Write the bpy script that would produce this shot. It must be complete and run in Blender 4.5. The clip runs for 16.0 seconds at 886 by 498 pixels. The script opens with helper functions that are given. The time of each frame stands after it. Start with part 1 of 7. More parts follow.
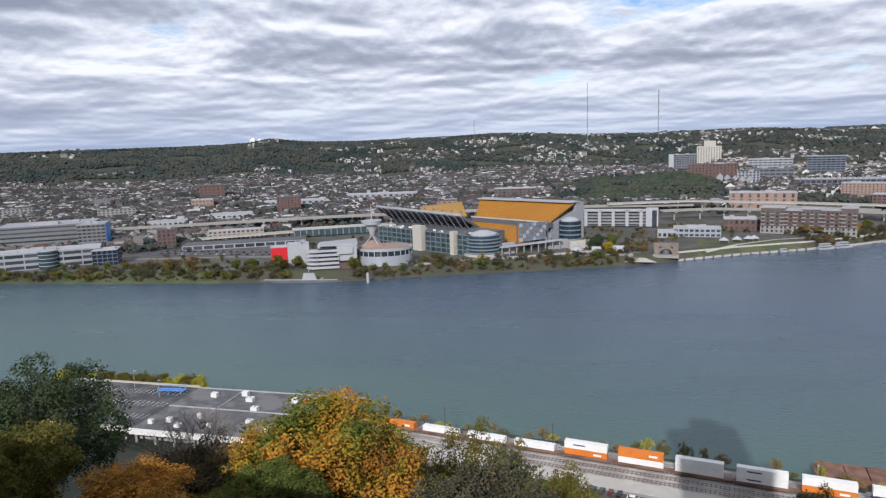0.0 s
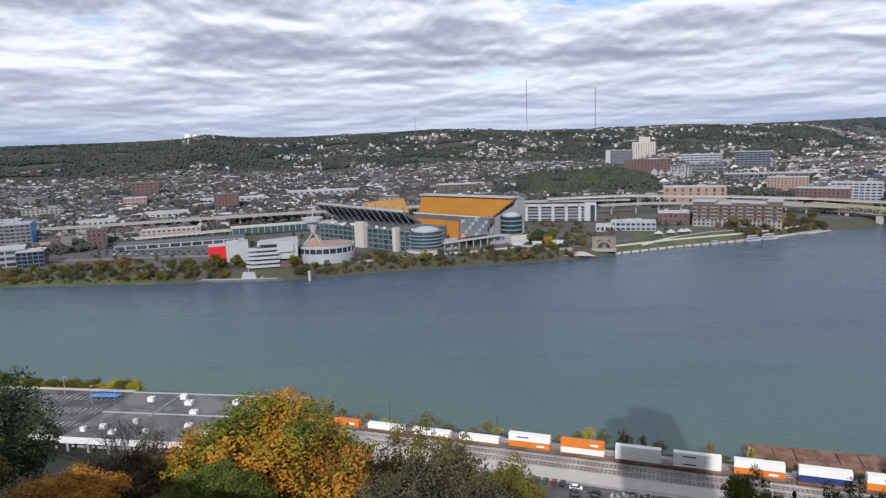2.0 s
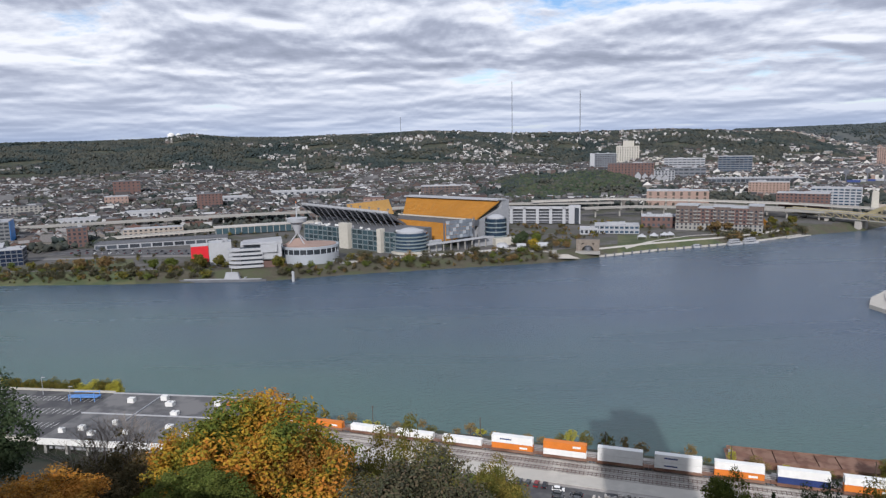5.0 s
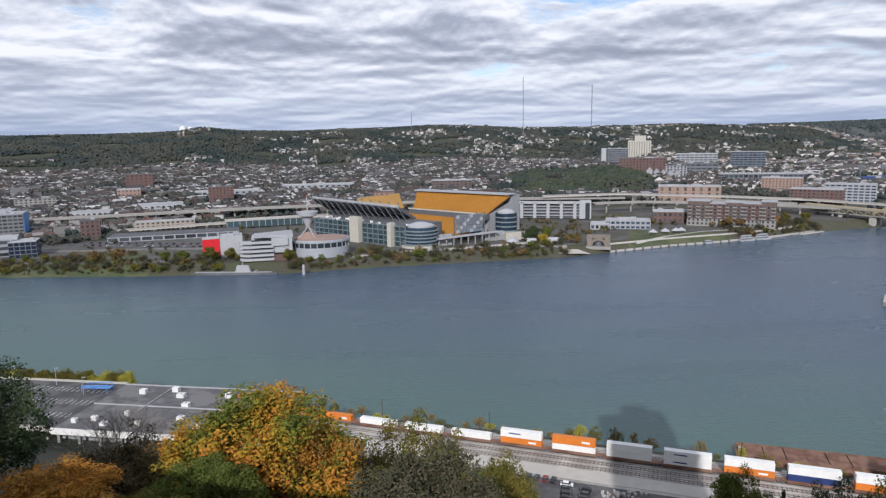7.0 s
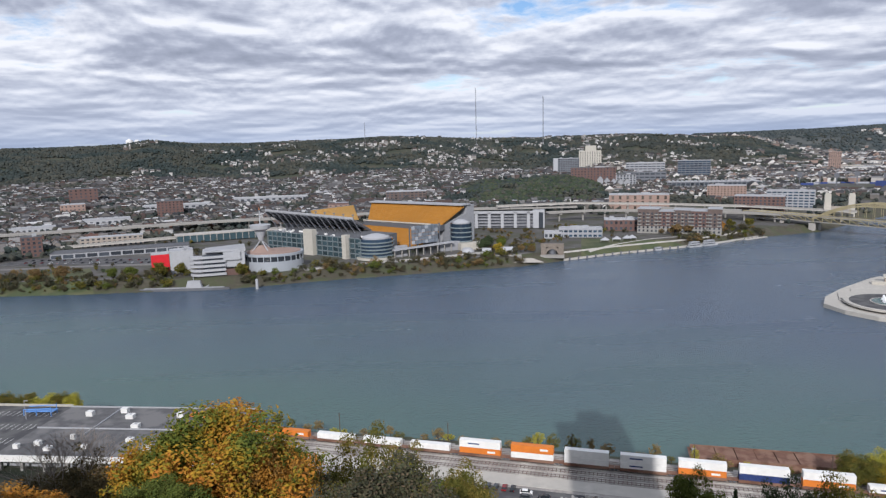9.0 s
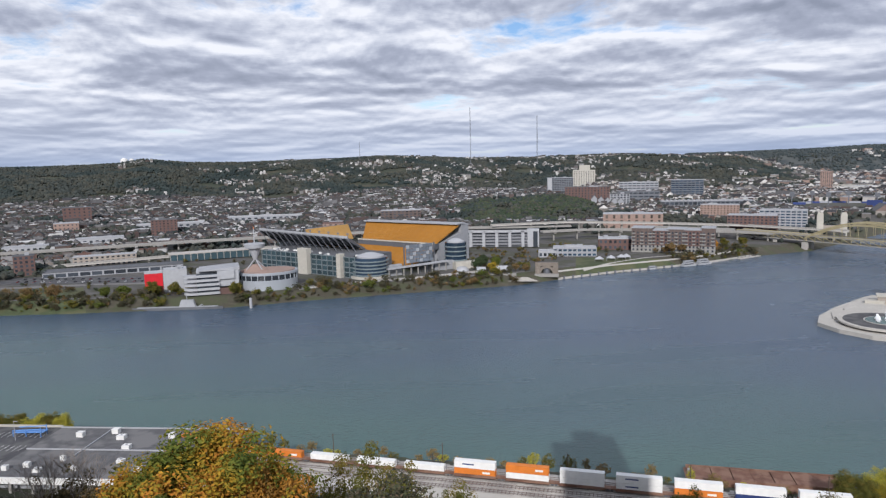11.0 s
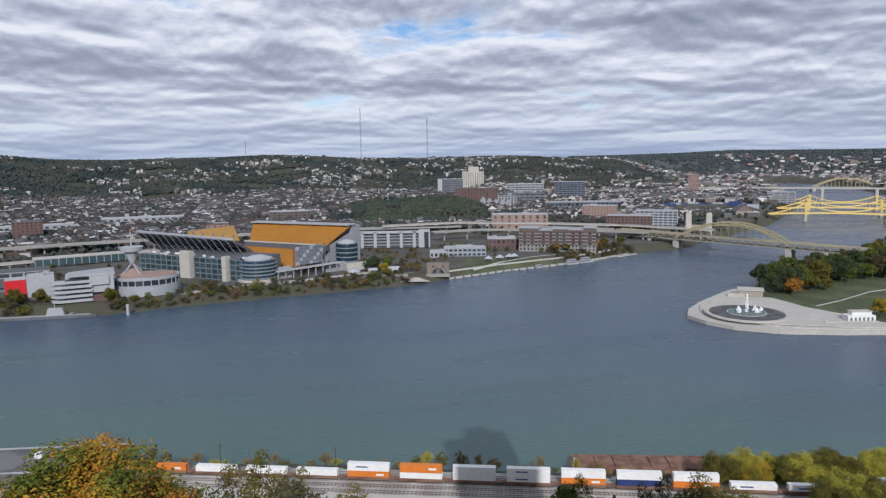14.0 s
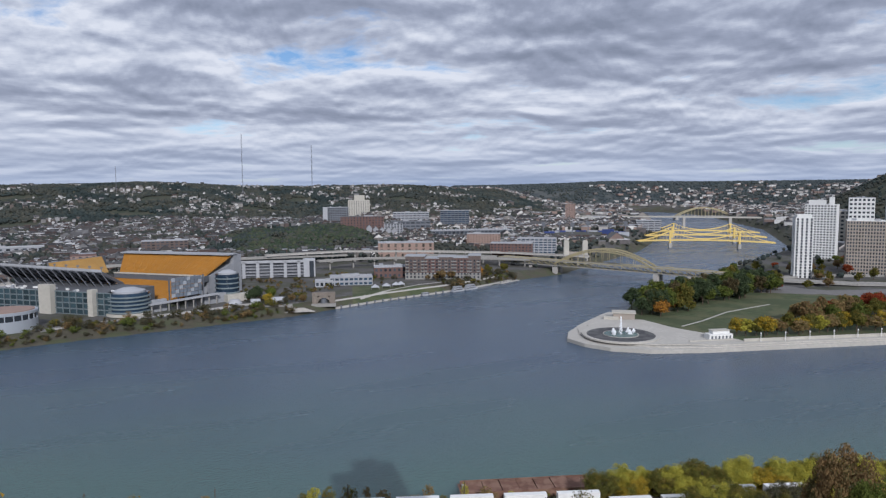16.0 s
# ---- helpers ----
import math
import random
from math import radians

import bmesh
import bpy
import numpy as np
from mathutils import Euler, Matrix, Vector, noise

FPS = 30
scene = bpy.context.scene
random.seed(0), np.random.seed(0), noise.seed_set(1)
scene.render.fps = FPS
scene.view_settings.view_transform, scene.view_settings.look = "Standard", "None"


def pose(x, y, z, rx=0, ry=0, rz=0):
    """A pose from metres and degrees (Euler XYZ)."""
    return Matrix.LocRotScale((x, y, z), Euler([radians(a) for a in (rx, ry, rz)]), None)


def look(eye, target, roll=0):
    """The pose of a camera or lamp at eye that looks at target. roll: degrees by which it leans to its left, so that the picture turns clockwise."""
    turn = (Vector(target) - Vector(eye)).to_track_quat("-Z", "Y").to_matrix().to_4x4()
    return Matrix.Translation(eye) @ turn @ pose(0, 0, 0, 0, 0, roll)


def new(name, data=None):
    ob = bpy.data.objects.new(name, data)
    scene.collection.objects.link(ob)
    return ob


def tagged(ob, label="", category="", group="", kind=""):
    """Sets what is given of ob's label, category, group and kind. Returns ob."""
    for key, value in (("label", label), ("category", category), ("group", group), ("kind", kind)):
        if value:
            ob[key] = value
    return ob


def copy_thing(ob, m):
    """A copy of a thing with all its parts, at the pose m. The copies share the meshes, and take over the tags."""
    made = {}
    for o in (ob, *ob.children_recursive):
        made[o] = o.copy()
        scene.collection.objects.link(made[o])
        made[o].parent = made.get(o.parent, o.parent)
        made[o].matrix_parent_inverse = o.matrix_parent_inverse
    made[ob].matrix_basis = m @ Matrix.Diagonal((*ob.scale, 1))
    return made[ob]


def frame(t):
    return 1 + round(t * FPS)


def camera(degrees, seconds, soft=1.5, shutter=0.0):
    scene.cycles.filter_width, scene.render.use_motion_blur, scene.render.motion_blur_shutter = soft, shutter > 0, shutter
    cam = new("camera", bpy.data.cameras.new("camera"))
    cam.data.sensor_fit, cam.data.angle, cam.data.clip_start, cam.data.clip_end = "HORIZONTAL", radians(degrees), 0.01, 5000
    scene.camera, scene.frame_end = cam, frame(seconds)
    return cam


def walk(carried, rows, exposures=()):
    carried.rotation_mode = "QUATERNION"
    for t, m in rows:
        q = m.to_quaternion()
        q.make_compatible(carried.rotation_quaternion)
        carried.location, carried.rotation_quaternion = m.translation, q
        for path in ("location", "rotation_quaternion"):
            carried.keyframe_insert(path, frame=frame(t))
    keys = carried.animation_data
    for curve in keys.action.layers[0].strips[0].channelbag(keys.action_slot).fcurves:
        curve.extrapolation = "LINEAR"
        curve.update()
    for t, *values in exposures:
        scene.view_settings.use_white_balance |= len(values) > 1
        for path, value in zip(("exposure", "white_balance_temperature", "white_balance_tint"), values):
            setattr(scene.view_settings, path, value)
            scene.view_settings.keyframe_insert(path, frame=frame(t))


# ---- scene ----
EYE = (0.0, 0.0, 130.0)
cam = camera(66.34, 16.0, soft=1.3)
# seconds, turn about x, y and z in degrees, from the overlook on the bluff
PATH = [
    (0.0, 81.09, 1.88, 5.05),
    (0.5, 81.55, 2.10, 3.10),
    (1.0, 81.85, 3.17, 0.68),
    (1.5, 80.97, 2.60, 0.53),
    (2.0, 80.61, 1.88, 0.14),
    (2.5, 80.44, 1.38, -1.13),
    (3.0, 80.90, 0.72, -2.04),
    (3.2, 80.59, 1.37, -1.39),
    (5.3, 80.72, 1.18, -0.93),
    (5.5, 80.45, 1.34, 0.89),
    (6.0, 80.29, 1.23, 0.37),
    (6.5, 80.16, 1.21, -0.21),
    (7.0, 80.25, 1.05, -0.18),
    (7.5, 80.31, 0.90, -0.99),
    (8.0, 80.95, 0.85, -3.09),
    (8.5, 81.48, 0.69, -4.11),
    (9.0, 81.09, 1.43, -4.05),
    (9.5, 81.44, 1.10, -4.42),
    (12.0, 82.95, 1.89, -5.02),
    (12.5, 80.90, 1.54, -9.15),
    (13.0, 77.03, 0.23, -11.93),
    (13.5, 78.53, 3.63, -15.84),
    (14.0, 82.58, 0.75, -13.65),
    (14.5, 84.68, 1.24, -13.09),
    (15.0, 84.14, 4.34, -14.81),
    (15.5, 83.59, 3.83, -23.13),
    (16.0, 84.89, 0.31, -23.23),
]
walk(cam, [(t, pose(*EYE, a, b, c)) for t, a, b, c in PATH],
     [(0.0, 0.02, 6050, 13), (9.5, -0.04, 6050, 13), (12.5, -0.12, 6020, 13), (14.0, -0.23, 5900, 13), (16.0, -0.34, 5810, 13)])

# ---- light ----
SUN_EL, SUN_AZ = 31.0, 189.0
world = bpy.data.worlds.new("world")
scene.world = world
world.use_nodes = True
wn, wl = world.node_tree.nodes, world.node_tree.links
wn.clear()


def wnode(kind, **kw):
    n = wn.new(kind)
    for k, v in kw.items():
        n.inputs[k].default_value = v
    return n


sky = wn.new("ShaderNodeTexSky")
sky.sky_type, sky.sun_disc = "NISHITA", False
sky.ozone_density, sky.dust_density = 4.0, 0.2
sky.sun_elevation, sky.sun_rotation = radians(SUN_EL), radians(SUN_AZ)
bg_sky = wnode("ShaderNodeBackground", Strength=0.11)
wl.new(sky.outputs[0], bg_sky.inputs[0])
# a flat deck of broken cloud: directions are laid on a level sheet overhead
tc = wn.new("ShaderNodeTexCoord")
sep = wn.new("ShaderNodeSeparateXYZ")
wl.new(tc.outputs["Generated"], sep.inputs[0])


def wmath(op, a, b=None, clamp=False):
    n = wn.new("ShaderNodeMath")
    n.operation, n.use_clamp = op, clamp
    for i, v in enumerate((a, b)):
        if v is None:
            continue
        if isinstance(v, (int, float)):
            n.inputs[i].default_value = v
        else:
            wl.new(v, n.inputs[i])
    return n.outputs[0]


up = wmath("ADD", wmath("MAXIMUM", sep.outputs[2], 0.0), 0.12)
flat = wn.new("ShaderNodeCombineXYZ")
wl.new(wmath("DIVIDE", sep.outputs[0], up), flat.inputs[0])
wl.new(wmath("DIVIDE", sep.outputs[1], up), flat.inputs[1])


def wnoise(scale, detail, rough, offset, stretch=(1, 1, 1), warp=0.0):
    mp = wn.new("ShaderNodeMapping")
    mp.inputs["Location"].default_value = offset
    mp.inputs["Scale"].default_value = stretch
    wl.new(flat.outputs[0], mp.inputs[0])
    n = wnode("ShaderNodeTexNoise", Scale=scale, Detail=detail, Roughness=rough, Distortion=warp)
    wl.new(mp.outputs[0], n.inputs["Vector"])
    return n.outputs[0]


def wramp(fac, stops):
    n = wn.new("ShaderNodeValToRGB")
    els = n.color_ramp.elements
    while len(els) < len(stops):
        els.new(0.5)
    for e, (p, c) in zip(els, stops):
        e.position, e.color = p, (*c, 1)
    wl.new(fac, n.inputs[0])
    return n.outputs[0]


STRETCH = (0.8, 1.0, 1)
billow = wnoise(1.25, 10, 0.5, (3.1, 1.7, 0), STRETCH, 0.1)
shade = wnoise(0.55, 4, 0.5, (7.3, 4.2, 2), STRETCH, 0.2)


# rounded heads in rows that close up towards the horizon
near_up = wmath("ADD", wmath("MAXIMUM", sep.outputs[2], 0.0), 0.07)
rows_ = wn.new("ShaderNodeCombineXYZ")
wl.new(wmath("MULTIPLY", wmath("ARCTAN2", sep.outputs[0], sep.outputs[1]), 6.0), rows_.inputs[0])
wl.new(wmath("MULTIPLY", wmath("LOGARITHM", near_up, 2.718), 4.2), rows_.inputs[1])


def wpuff(lift, detail, rough):
    mp = wn.new("ShaderNodeMapping")
    mp.inputs["Location"].default_value = (4.3, 7.1 - lift, 1.0)
    wl.new(rows_.outputs[0], mp.inputs[0])
    n = wnode("ShaderNodeTexNoise", Scale=0.78, Detail=detail, Roughness=rough, Distortion=0.2)
    wl.new(mp.outputs[0], n.inputs["Vector"])
    return n.outputs[0]


puff = wpuff(0.0, 12, 0.6)
relief = wmath("MULTIPLY", wmath("SUBTRACT", wpuff(-0.04, 10, 0.54), wpuff(0.14, 10, 0.54)), 1.15)
body = wmath("ADD", wmath("MULTIPLY", billow, 0.3), wmath("MULTIPLY", puff, 0.7))
cover = wmath("MAXIMUM", wramp(body, [(0.355, (0, 0, 0)), (0.43, (1, 1, 1))]), wmath("SUBTRACT", 1.0, wmath("MULTIPLY", sep.outputs[2], 14.0, True), True))
lit = wmath("ADD", wmath("ADD", wmath("MULTIPLY", body, 0.55), wmath("MULTIPLY", shade, 0.45)), relief)
tone = wramp(lit, [(0.385, (1.0, 1.0, 1.0)), (0.445, (0.81, 0.83, 0.87)), (0.51, (0.61, 0.64, 0.71)), (0.58, (0.45, 0.48, 0.56)), (0.70, (0.32, 0.35, 0.42))])
haze = wramp(sep.outputs[2], [(0.0, (0.40, 0.49, 0.66)), (0.06, (0.54, 0.61, 0.74))])
low = wn.new("ShaderNodeMix")
low.data_type = "RGBA"
wl.new(wramp(sep.outputs[2], [(0.0, (0.85, 0.85, 0.85)), (0.025, (0.45, 0.45, 0.45)), (0.10, (0, 0, 0))]), low.inputs[0])
wl.new(tone, low.inputs[6])
wl.new(haze, low.inputs[7])
bg_cloud = wnode("ShaderNodeBackground", Strength=0.97)
wl.new(low.outputs[2], bg_cloud.inputs[0])
mixw = wn.new("ShaderNodeMixShader")
wl.new(cover, mixw.inputs[0])
wl.new(bg_sky.outputs[0], mixw.inputs[1])
wl.new(bg_cloud.outputs[0], mixw.inputs[2])
wout = wn.new("ShaderNodeOutputWorld")
wl.new(mixw.outputs[0], wout.inputs[0])

sun = new("sun", bpy.data.lights.new("sun", "SUN"))
sun.data.energy, sun.data.angle, sun.data.color = 3.9, radians(0.6), (1.0, 0.94, 0.86)
sun_way = Vector((math.sin(radians(SUN_AZ)) * math.cos(radians(SUN_EL)), math.cos(radians(SUN_AZ)) * math.cos(radians(SUN_EL)), math.sin(radians(SUN_EL))))
sun.matrix_world = look(sun_way * 300, (0, 0, 0))

# ---- materials ----


def mat(name, col, rough=0.8, var=0.2, size=4.0, metal=0.0, bump=0.0, island=0.0, each=0.0, second=None, second_size=20.0, spec=0.3):
    """Plain surface: colour with variation at two scales; island and each vary it from piece to piece."""
    m = bpy.data.materials.new(name)
    m.use_nodes = True
    nt = m.node_tree
    b = nt.nodes["Principled BSDF"]
    b.inputs["Roughness"].default_value, b.inputs["Metallic"].default_value = rough, metal
    b.inputs["Specular IOR Level"].default_value = spec
    co = nt.nodes.new("ShaderNodeTexCoord")

    def noise_at(s, d=5):
        n = nt.nodes.new("ShaderNodeTexNoise")
        n.inputs["Scale"].default_value, n.inputs["Detail"].default_value = 1.0 / s, d
        nt.links.new(co.outputs["Object"], n.inputs["Vector"])
        return n.outputs[0]

    def mixc(f, a, c2, kind="MIX"):
        n = nt.nodes.new("ShaderNodeMix")
        n.data_type, n.blend_type = "RGBA", kind
        for slot, v in ((0, f), (6, a), (7, c2)):
            if isinstance(v, bpy.types.NodeSocket):
                nt.links.new(v, n.inputs[slot])
            elif slot == 0:
                n.inputs[0].default_value = v
            else:
                n.inputs[slot].default_value = (*v, 1)
        return n.outputs[2]

    def stretch(sock, lo, hi):
        n = nt.nodes.new("ShaderNodeMapRange")
        n.inputs[1].default_value, n.inputs[2].default_value = lo, hi
        nt.links.new(sock, n.inputs[0])
        return n.outputs[0]

    dark = tuple(c * (1 - var) for c in col)
    light = tuple(min(1, c * (1 + var)) for c in col)
    grain = noise_at(size)
    c = mixc(stretch(grain, 0.3, 0.7), dark, light)
    broad = stretch(noise_at(size * 7, 3), 0.35, 0.65)
    c = mixc(broad, c, tuple(x * (1 - 0.5 * var) for x in col), "MIX") if var else c
    if second:
        c = mixc(stretch(noise_at(second_size, 6), 0.47, 0.58), c, second)
    for amount, node, out in ((island, "ShaderNodeNewGeometry", "Random Per Island"), (each, "ShaderNodeObjectInfo", "Random")):
        if amount:
            r = nt.nodes.new(node).outputs[out]
            hs = nt.nodes.new("ShaderNodeHueSaturation")
            mr = nt.nodes.new("ShaderNodeMapRange")
            mr.inputs[3].default_value, mr.inputs[4].default_value = 1 - amount, 1 + amount
            nt.links.new(r, mr.inputs[0])
            nt.links.new(mr.outputs[0], hs.inputs["Value"])
            nt.links.new(c, hs.inputs["Color"])
            c = hs.outputs[0]
    nt.links.new(c, b.inputs["Base Color"])
    if bump:
        bp = nt.nodes.new("ShaderNodeBump")
        bp.inputs["Distance"].default_value = bump
        bp.inputs["Strength"].default_value = 0.6
        nt.links.new(noise_at(size * 0.5, 8), bp.inputs["Height"])
        nt.links.new(bp.outputs[0], b.inputs["Normal"])
    return m


def palette(name, colours, rough=0.8, var=0.15, size=2.0, spec=0.2, source="island", region=None):
    """Many alike pieces, each taking one of several colours; region: metres over which the choice drifts together."""
    m = mat(name, (0.5, 0.5, 0.5), rough, 0, size, spec=spec)
    nt = m.node_tree
    b = nt.nodes["Principled BSDF"]
    for l in list(b.inputs["Base Color"].links):
        nt.links.remove(l)
    ramp = nt.nodes.new("ShaderNodeValToRGB")
    ramp.color_ramp.interpolation = "CONSTANT" if region is None else "LINEAR"
    els = ramp.color_ramp.elements
    while len(els) < len(colours):
        els.new(0.5)
    for i, (e, c) in enumerate(zip(els, colours)):
        e.position, e.color = i / len(colours), (*c, 1)
    rnd = nt.nodes.new("ShaderNodeNewGeometry").outputs["Random Per Island"] if source == "island" else nt.nodes.new("ShaderNodeObjectInfo").outputs["Random"]
    pick = rnd
    co = nt.nodes.new("ShaderNodeTexCoord")
    if region:
        n = nt.nodes.new("ShaderNodeTexNoise")
        n.inputs["Scale"].default_value, n.inputs["Detail"].default_value = 1 / region, 3
        nt.links.new(co.outputs["Object"], n.inputs["Vector"])
        mr = nt.nodes.new("ShaderNodeMapRange")
        mr.inputs[1].default_value, mr.inputs[2].default_value = 0.32, 0.68
        nt.links.new(n.outputs[0], mr.inputs[0])
        a = nt.nodes.new("ShaderNodeMath")
        a.operation = "MULTIPLY_ADD"
        a.inputs[1].default_value, a.inputs[2].default_value = 0.36, -0.18
        nt.links.new(rnd, a.inputs[0])
        s = nt.nodes.new("ShaderNodeMath")
        s.operation = "ADD"
        nt.links.new(mr.outputs[0], s.inputs[0])
        nt.links.new(a.outputs[0], s.inputs[1])
        pick = s.outputs[0]
    nt.links.new(pick, ramp.inputs[0])
    n2 = nt.nodes.new("ShaderNodeTexNoise")
    n2.inputs["Scale"].default_value, n2.inputs["Detail"].default_value = 1 / size, 5
    nt.links.new(co.outputs["Object"], n2.inputs["Vector"])
    mr2 = nt.nodes.new("ShaderNodeMapRange")
    mr2.inputs[1].default_value, mr2.inputs[2].default_value = 0.25, 0.75
    mr2.inputs[3].default_value, mr2.inputs[4].default_value = 1 - 2 * var, 1 + 2 * var
    nt.links.new(n2.outputs[0], mr2.inputs[0])
    hs = nt.nodes.new("ShaderNodeHueSaturation")
    nt.links.new(mr2.outputs[0], hs.inputs["Value"])
    nt.links.new(ramp.outputs[0], hs.inputs["Color"])
    nt.links.new(hs.outputs[0], b.inputs["Base Color"])
    return m


M_CONC = mat("concrete", (0.42, 0.40, 0.37), 0.85, 0.18, 3, bump=0.02)
M_PALE = mat("pale_concrete", (0.28, 0.272, 0.255), 0.85, 0.15, 3)
# white at full strength, first split off for the sunlit towers
M_BRIGHT = mat("clean_white_cladding", (0.70, 0.70, 0.68), 0.6, 0.08, 3)
# the same white darkened to stand for cloud shade on the far shore
M_WHITE = mat("white_cladding", (0.37, 0.38, 0.40), 0.6, 0.08, 3)
M_GREY = mat("grey_cladding", (0.30, 0.31, 0.33), 0.6, 0.12, 4)
M_LGREY = mat("light_grey_roofing", (0.34, 0.35, 0.37), 0.8, 0.15, 6)
M_DGREY = mat("dark_roofing", (0.11, 0.115, 0.125), 0.85, 0.25, 6)
M_FELT = mat("roof_felt", (0.115, 0.115, 0.12), 0.95, 0.3, 3, second=(0.165, 0.163, 0.163), second_size=11)
M_STEEL = mat("steel_grey", (0.16, 0.17, 0.19), 0.5, 0.15, 2, metal=0.4)
M_BRICK = mat("red_brick", (0.14, 0.088, 0.078), 0.9, 0.2, 2)
M_BROWN = mat("brown_brick", (0.13, 0.10, 0.09), 0.9, 0.2, 2)
M_TAN = mat("tan_stone", (0.33, 0.29, 0.25), 0.85, 0.15, 3)
M_CREAM = mat("cream_stone", (0.44, 0.42, 0.37), 0.85, 0.12, 3)
M_SALMON = mat("salmon_brick", (0.30, 0.215, 0.18), 0.9, 0.15, 3)
M_SEAT = mat("gold_seats", (0.38, 0.18, 0.03), 0.6, 0.15, 5)
M_RED = mat("red_panel", (0.55, 0.02, 0.03), 0.5, 0.1, 3)
M_ORANGE = mat("orange_paint", (0.62, 0.19, 0.03), 0.55, 0.15, 3)
M_WHITEBOX = mat("white_container", (0.75, 0.75, 0.73), 0.55, 0.1, 2)
M_BLUEBOX = mat("navy_container", (0.03, 0.05, 0.16), 0.5, 0.2, 2)
M_GREYBOX = mat("grey_container", (0.36, 0.38, 0.39), 0.5, 0.15, 2)
M_SILVER = mat("silver_panels", (0.40, 0.43, 0.47), 0.45, 0.1, 4, metal=0.3)
M_BOARD = mat("scoreboard_steel", (0.20, 0.23, 0.27), 0.4, 0.25, 3, metal=0.3)
# seat gold muted to stand for shade on the corner; aisles share it
M_MUTED = mat("faded_gold_seats", (0.36, 0.22, 0.07), 0.7, 0.2, 5)
M_GLASS = mat("window_glass", (0.055, 0.065, 0.08), 0.12, 0.3, 9, spec=0.6, each=0.5)
M_BLUE = mat("blue_glass", (0.035, 0.062, 0.10), 0.12, 0.3, 9, spec=0.6, each=0.4)
M_TEAL = mat("teal_glass", (0.04, 0.07, 0.085), 0.15, 0.25, 6, spec=0.6, each=0.4)
M_YELLOW = mat("gold_bridge_paint", (0.74, 0.55, 0.18), 0.5, 0.12, 4)
M_DULLGOLD = mat("dull_gold_bridge_paint", (0.37, 0.32, 0.19), 0.6, 0.15, 4)
M_ASPHALT = mat("asphalt", (0.075, 0.075, 0.08), 0.9, 0.25, 2, second=(0.11, 0.11, 0.11), second_size=9)
M_ROAD = mat("worn_road", (0.17, 0.165, 0.16), 0.9, 0.2, 3)
M_PAVE = mat("pale_paving", (0.44, 0.42, 0.38), 0.85, 0.15, 3)
M_GRASS = mat("lawn", (0.068, 0.086, 0.042), 0.95, 0.3, 6, second=(0.095, 0.10, 0.052), second_size=25)
M_BALLAST = mat("railway_ballast", (0.30, 0.28, 0.26), 0.95, 0.3, 0.8, second=(0.40, 0.38, 0.35), second_size=12)
M_RUST = mat("rusty_steel", (0.16, 0.085, 0.06), 0.85, 0.3, 3, second=(0.21, 0.125, 0.09), second_size=5)
M_RAIL = mat("rail_steel", (0.22, 0.18, 0.16), 0.4, 0.2, 1, metal=0.7)
M_BARK = mat("bark", (0.10, 0.075, 0.055), 0.95, 0.3, 0.4, bump=0.03)
M_TYRE = mat("rubber", (0.02, 0.02, 0.02), 0.8, 0.1, 1)
M_CARGLASS = mat("car_glass", (0.02, 0.025, 0.03), 0.1, 0.1, 1, spec=0.6)
M_URBAN = mat("town_ground", (0.10, 0.096, 0.092), 0.95, 0.3, 9, second=(0.068, 0.070, 0.050), second_size=30)
M_WOODFLOOR = mat("wooded_ground", (0.045, 0.054, 0.036), 0.95, 0.3, 6, second=(0.065, 0.062, 0.042), second_size=30)
M_SCRUB = mat("scrub_ground", (0.078, 0.072, 0.053), 0.95, 0.3, 3, second=(0.065, 0.072, 0.04), second_size=14)
# woods and fields, with the blue of distance haze mixed into the colour
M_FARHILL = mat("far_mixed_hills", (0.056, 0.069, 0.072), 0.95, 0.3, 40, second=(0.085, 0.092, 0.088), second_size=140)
M_DECKLINE = mat("white_paint", (0.75, 0.75, 0.73), 0.7, 0.1, 1)

WATER = bpy.data.materials.new("river_water")
WATER.use_nodes = True
nt = WATER.node_tree
wb = nt.nodes["Principled BSDF"]
wb.inputs["Roughness"].default_value, wb.inputs["IOR"].default_value = 0.24, 1.33
co = nt.nodes.new("ShaderNodeTexCoord")
silt = nt.nodes.new("ShaderNodeTexNoise")
silt.inputs["Scale"].default_value, silt.inputs["Detail"].default_value = 0.004, 4
mp = nt.nodes.new("ShaderNodeMapping")
mp.inputs["Scale"].default_value = (1, 2.2, 1)
nt.links.new(co.outputs["Object"], mp.inputs[0])
nt.links.new(mp.outputs[0], silt.inputs["Vector"])
# the clear dark river along the far bank and the silty green one along the near bank run side by side
flow = nt.nodes.new("ShaderNodeVectorMath")
flow.operation = "DOT_PRODUCT"
flow.inputs[1].default_value = (0.35, 0.937, 0)
nt.links.new(co.outputs["Object"], flow.inputs[0])
fm = nt.nodes.new("ShaderNodeMapRange")
fm.inputs[1].default_value, fm.inputs[2].default_value = 255, 500
nt.links.new(flow.outputs["Value"], fm.inputs[0])
fa = nt.nodes.new("ShaderNodeMath")
fa.operation = "MULTIPLY_ADD"
fa.inputs[1].default_value, fa.inputs[2].default_value = 0.9, -0.45
nt.links.new(silt.outputs[0], fa.inputs[0])
fs = nt.nodes.new("ShaderNodeMath")
fs.operation = "ADD"
nt.links.new(fm.outputs[0], fs.inputs[0])
nt.links.new(fa.outputs[0], fs.inputs[1])
sr = nt.nodes.new("ShaderNodeValToRGB")
sr.color_ramp.elements[0].position, sr.color_ramp.elements[1].position = 0.1, 0.95
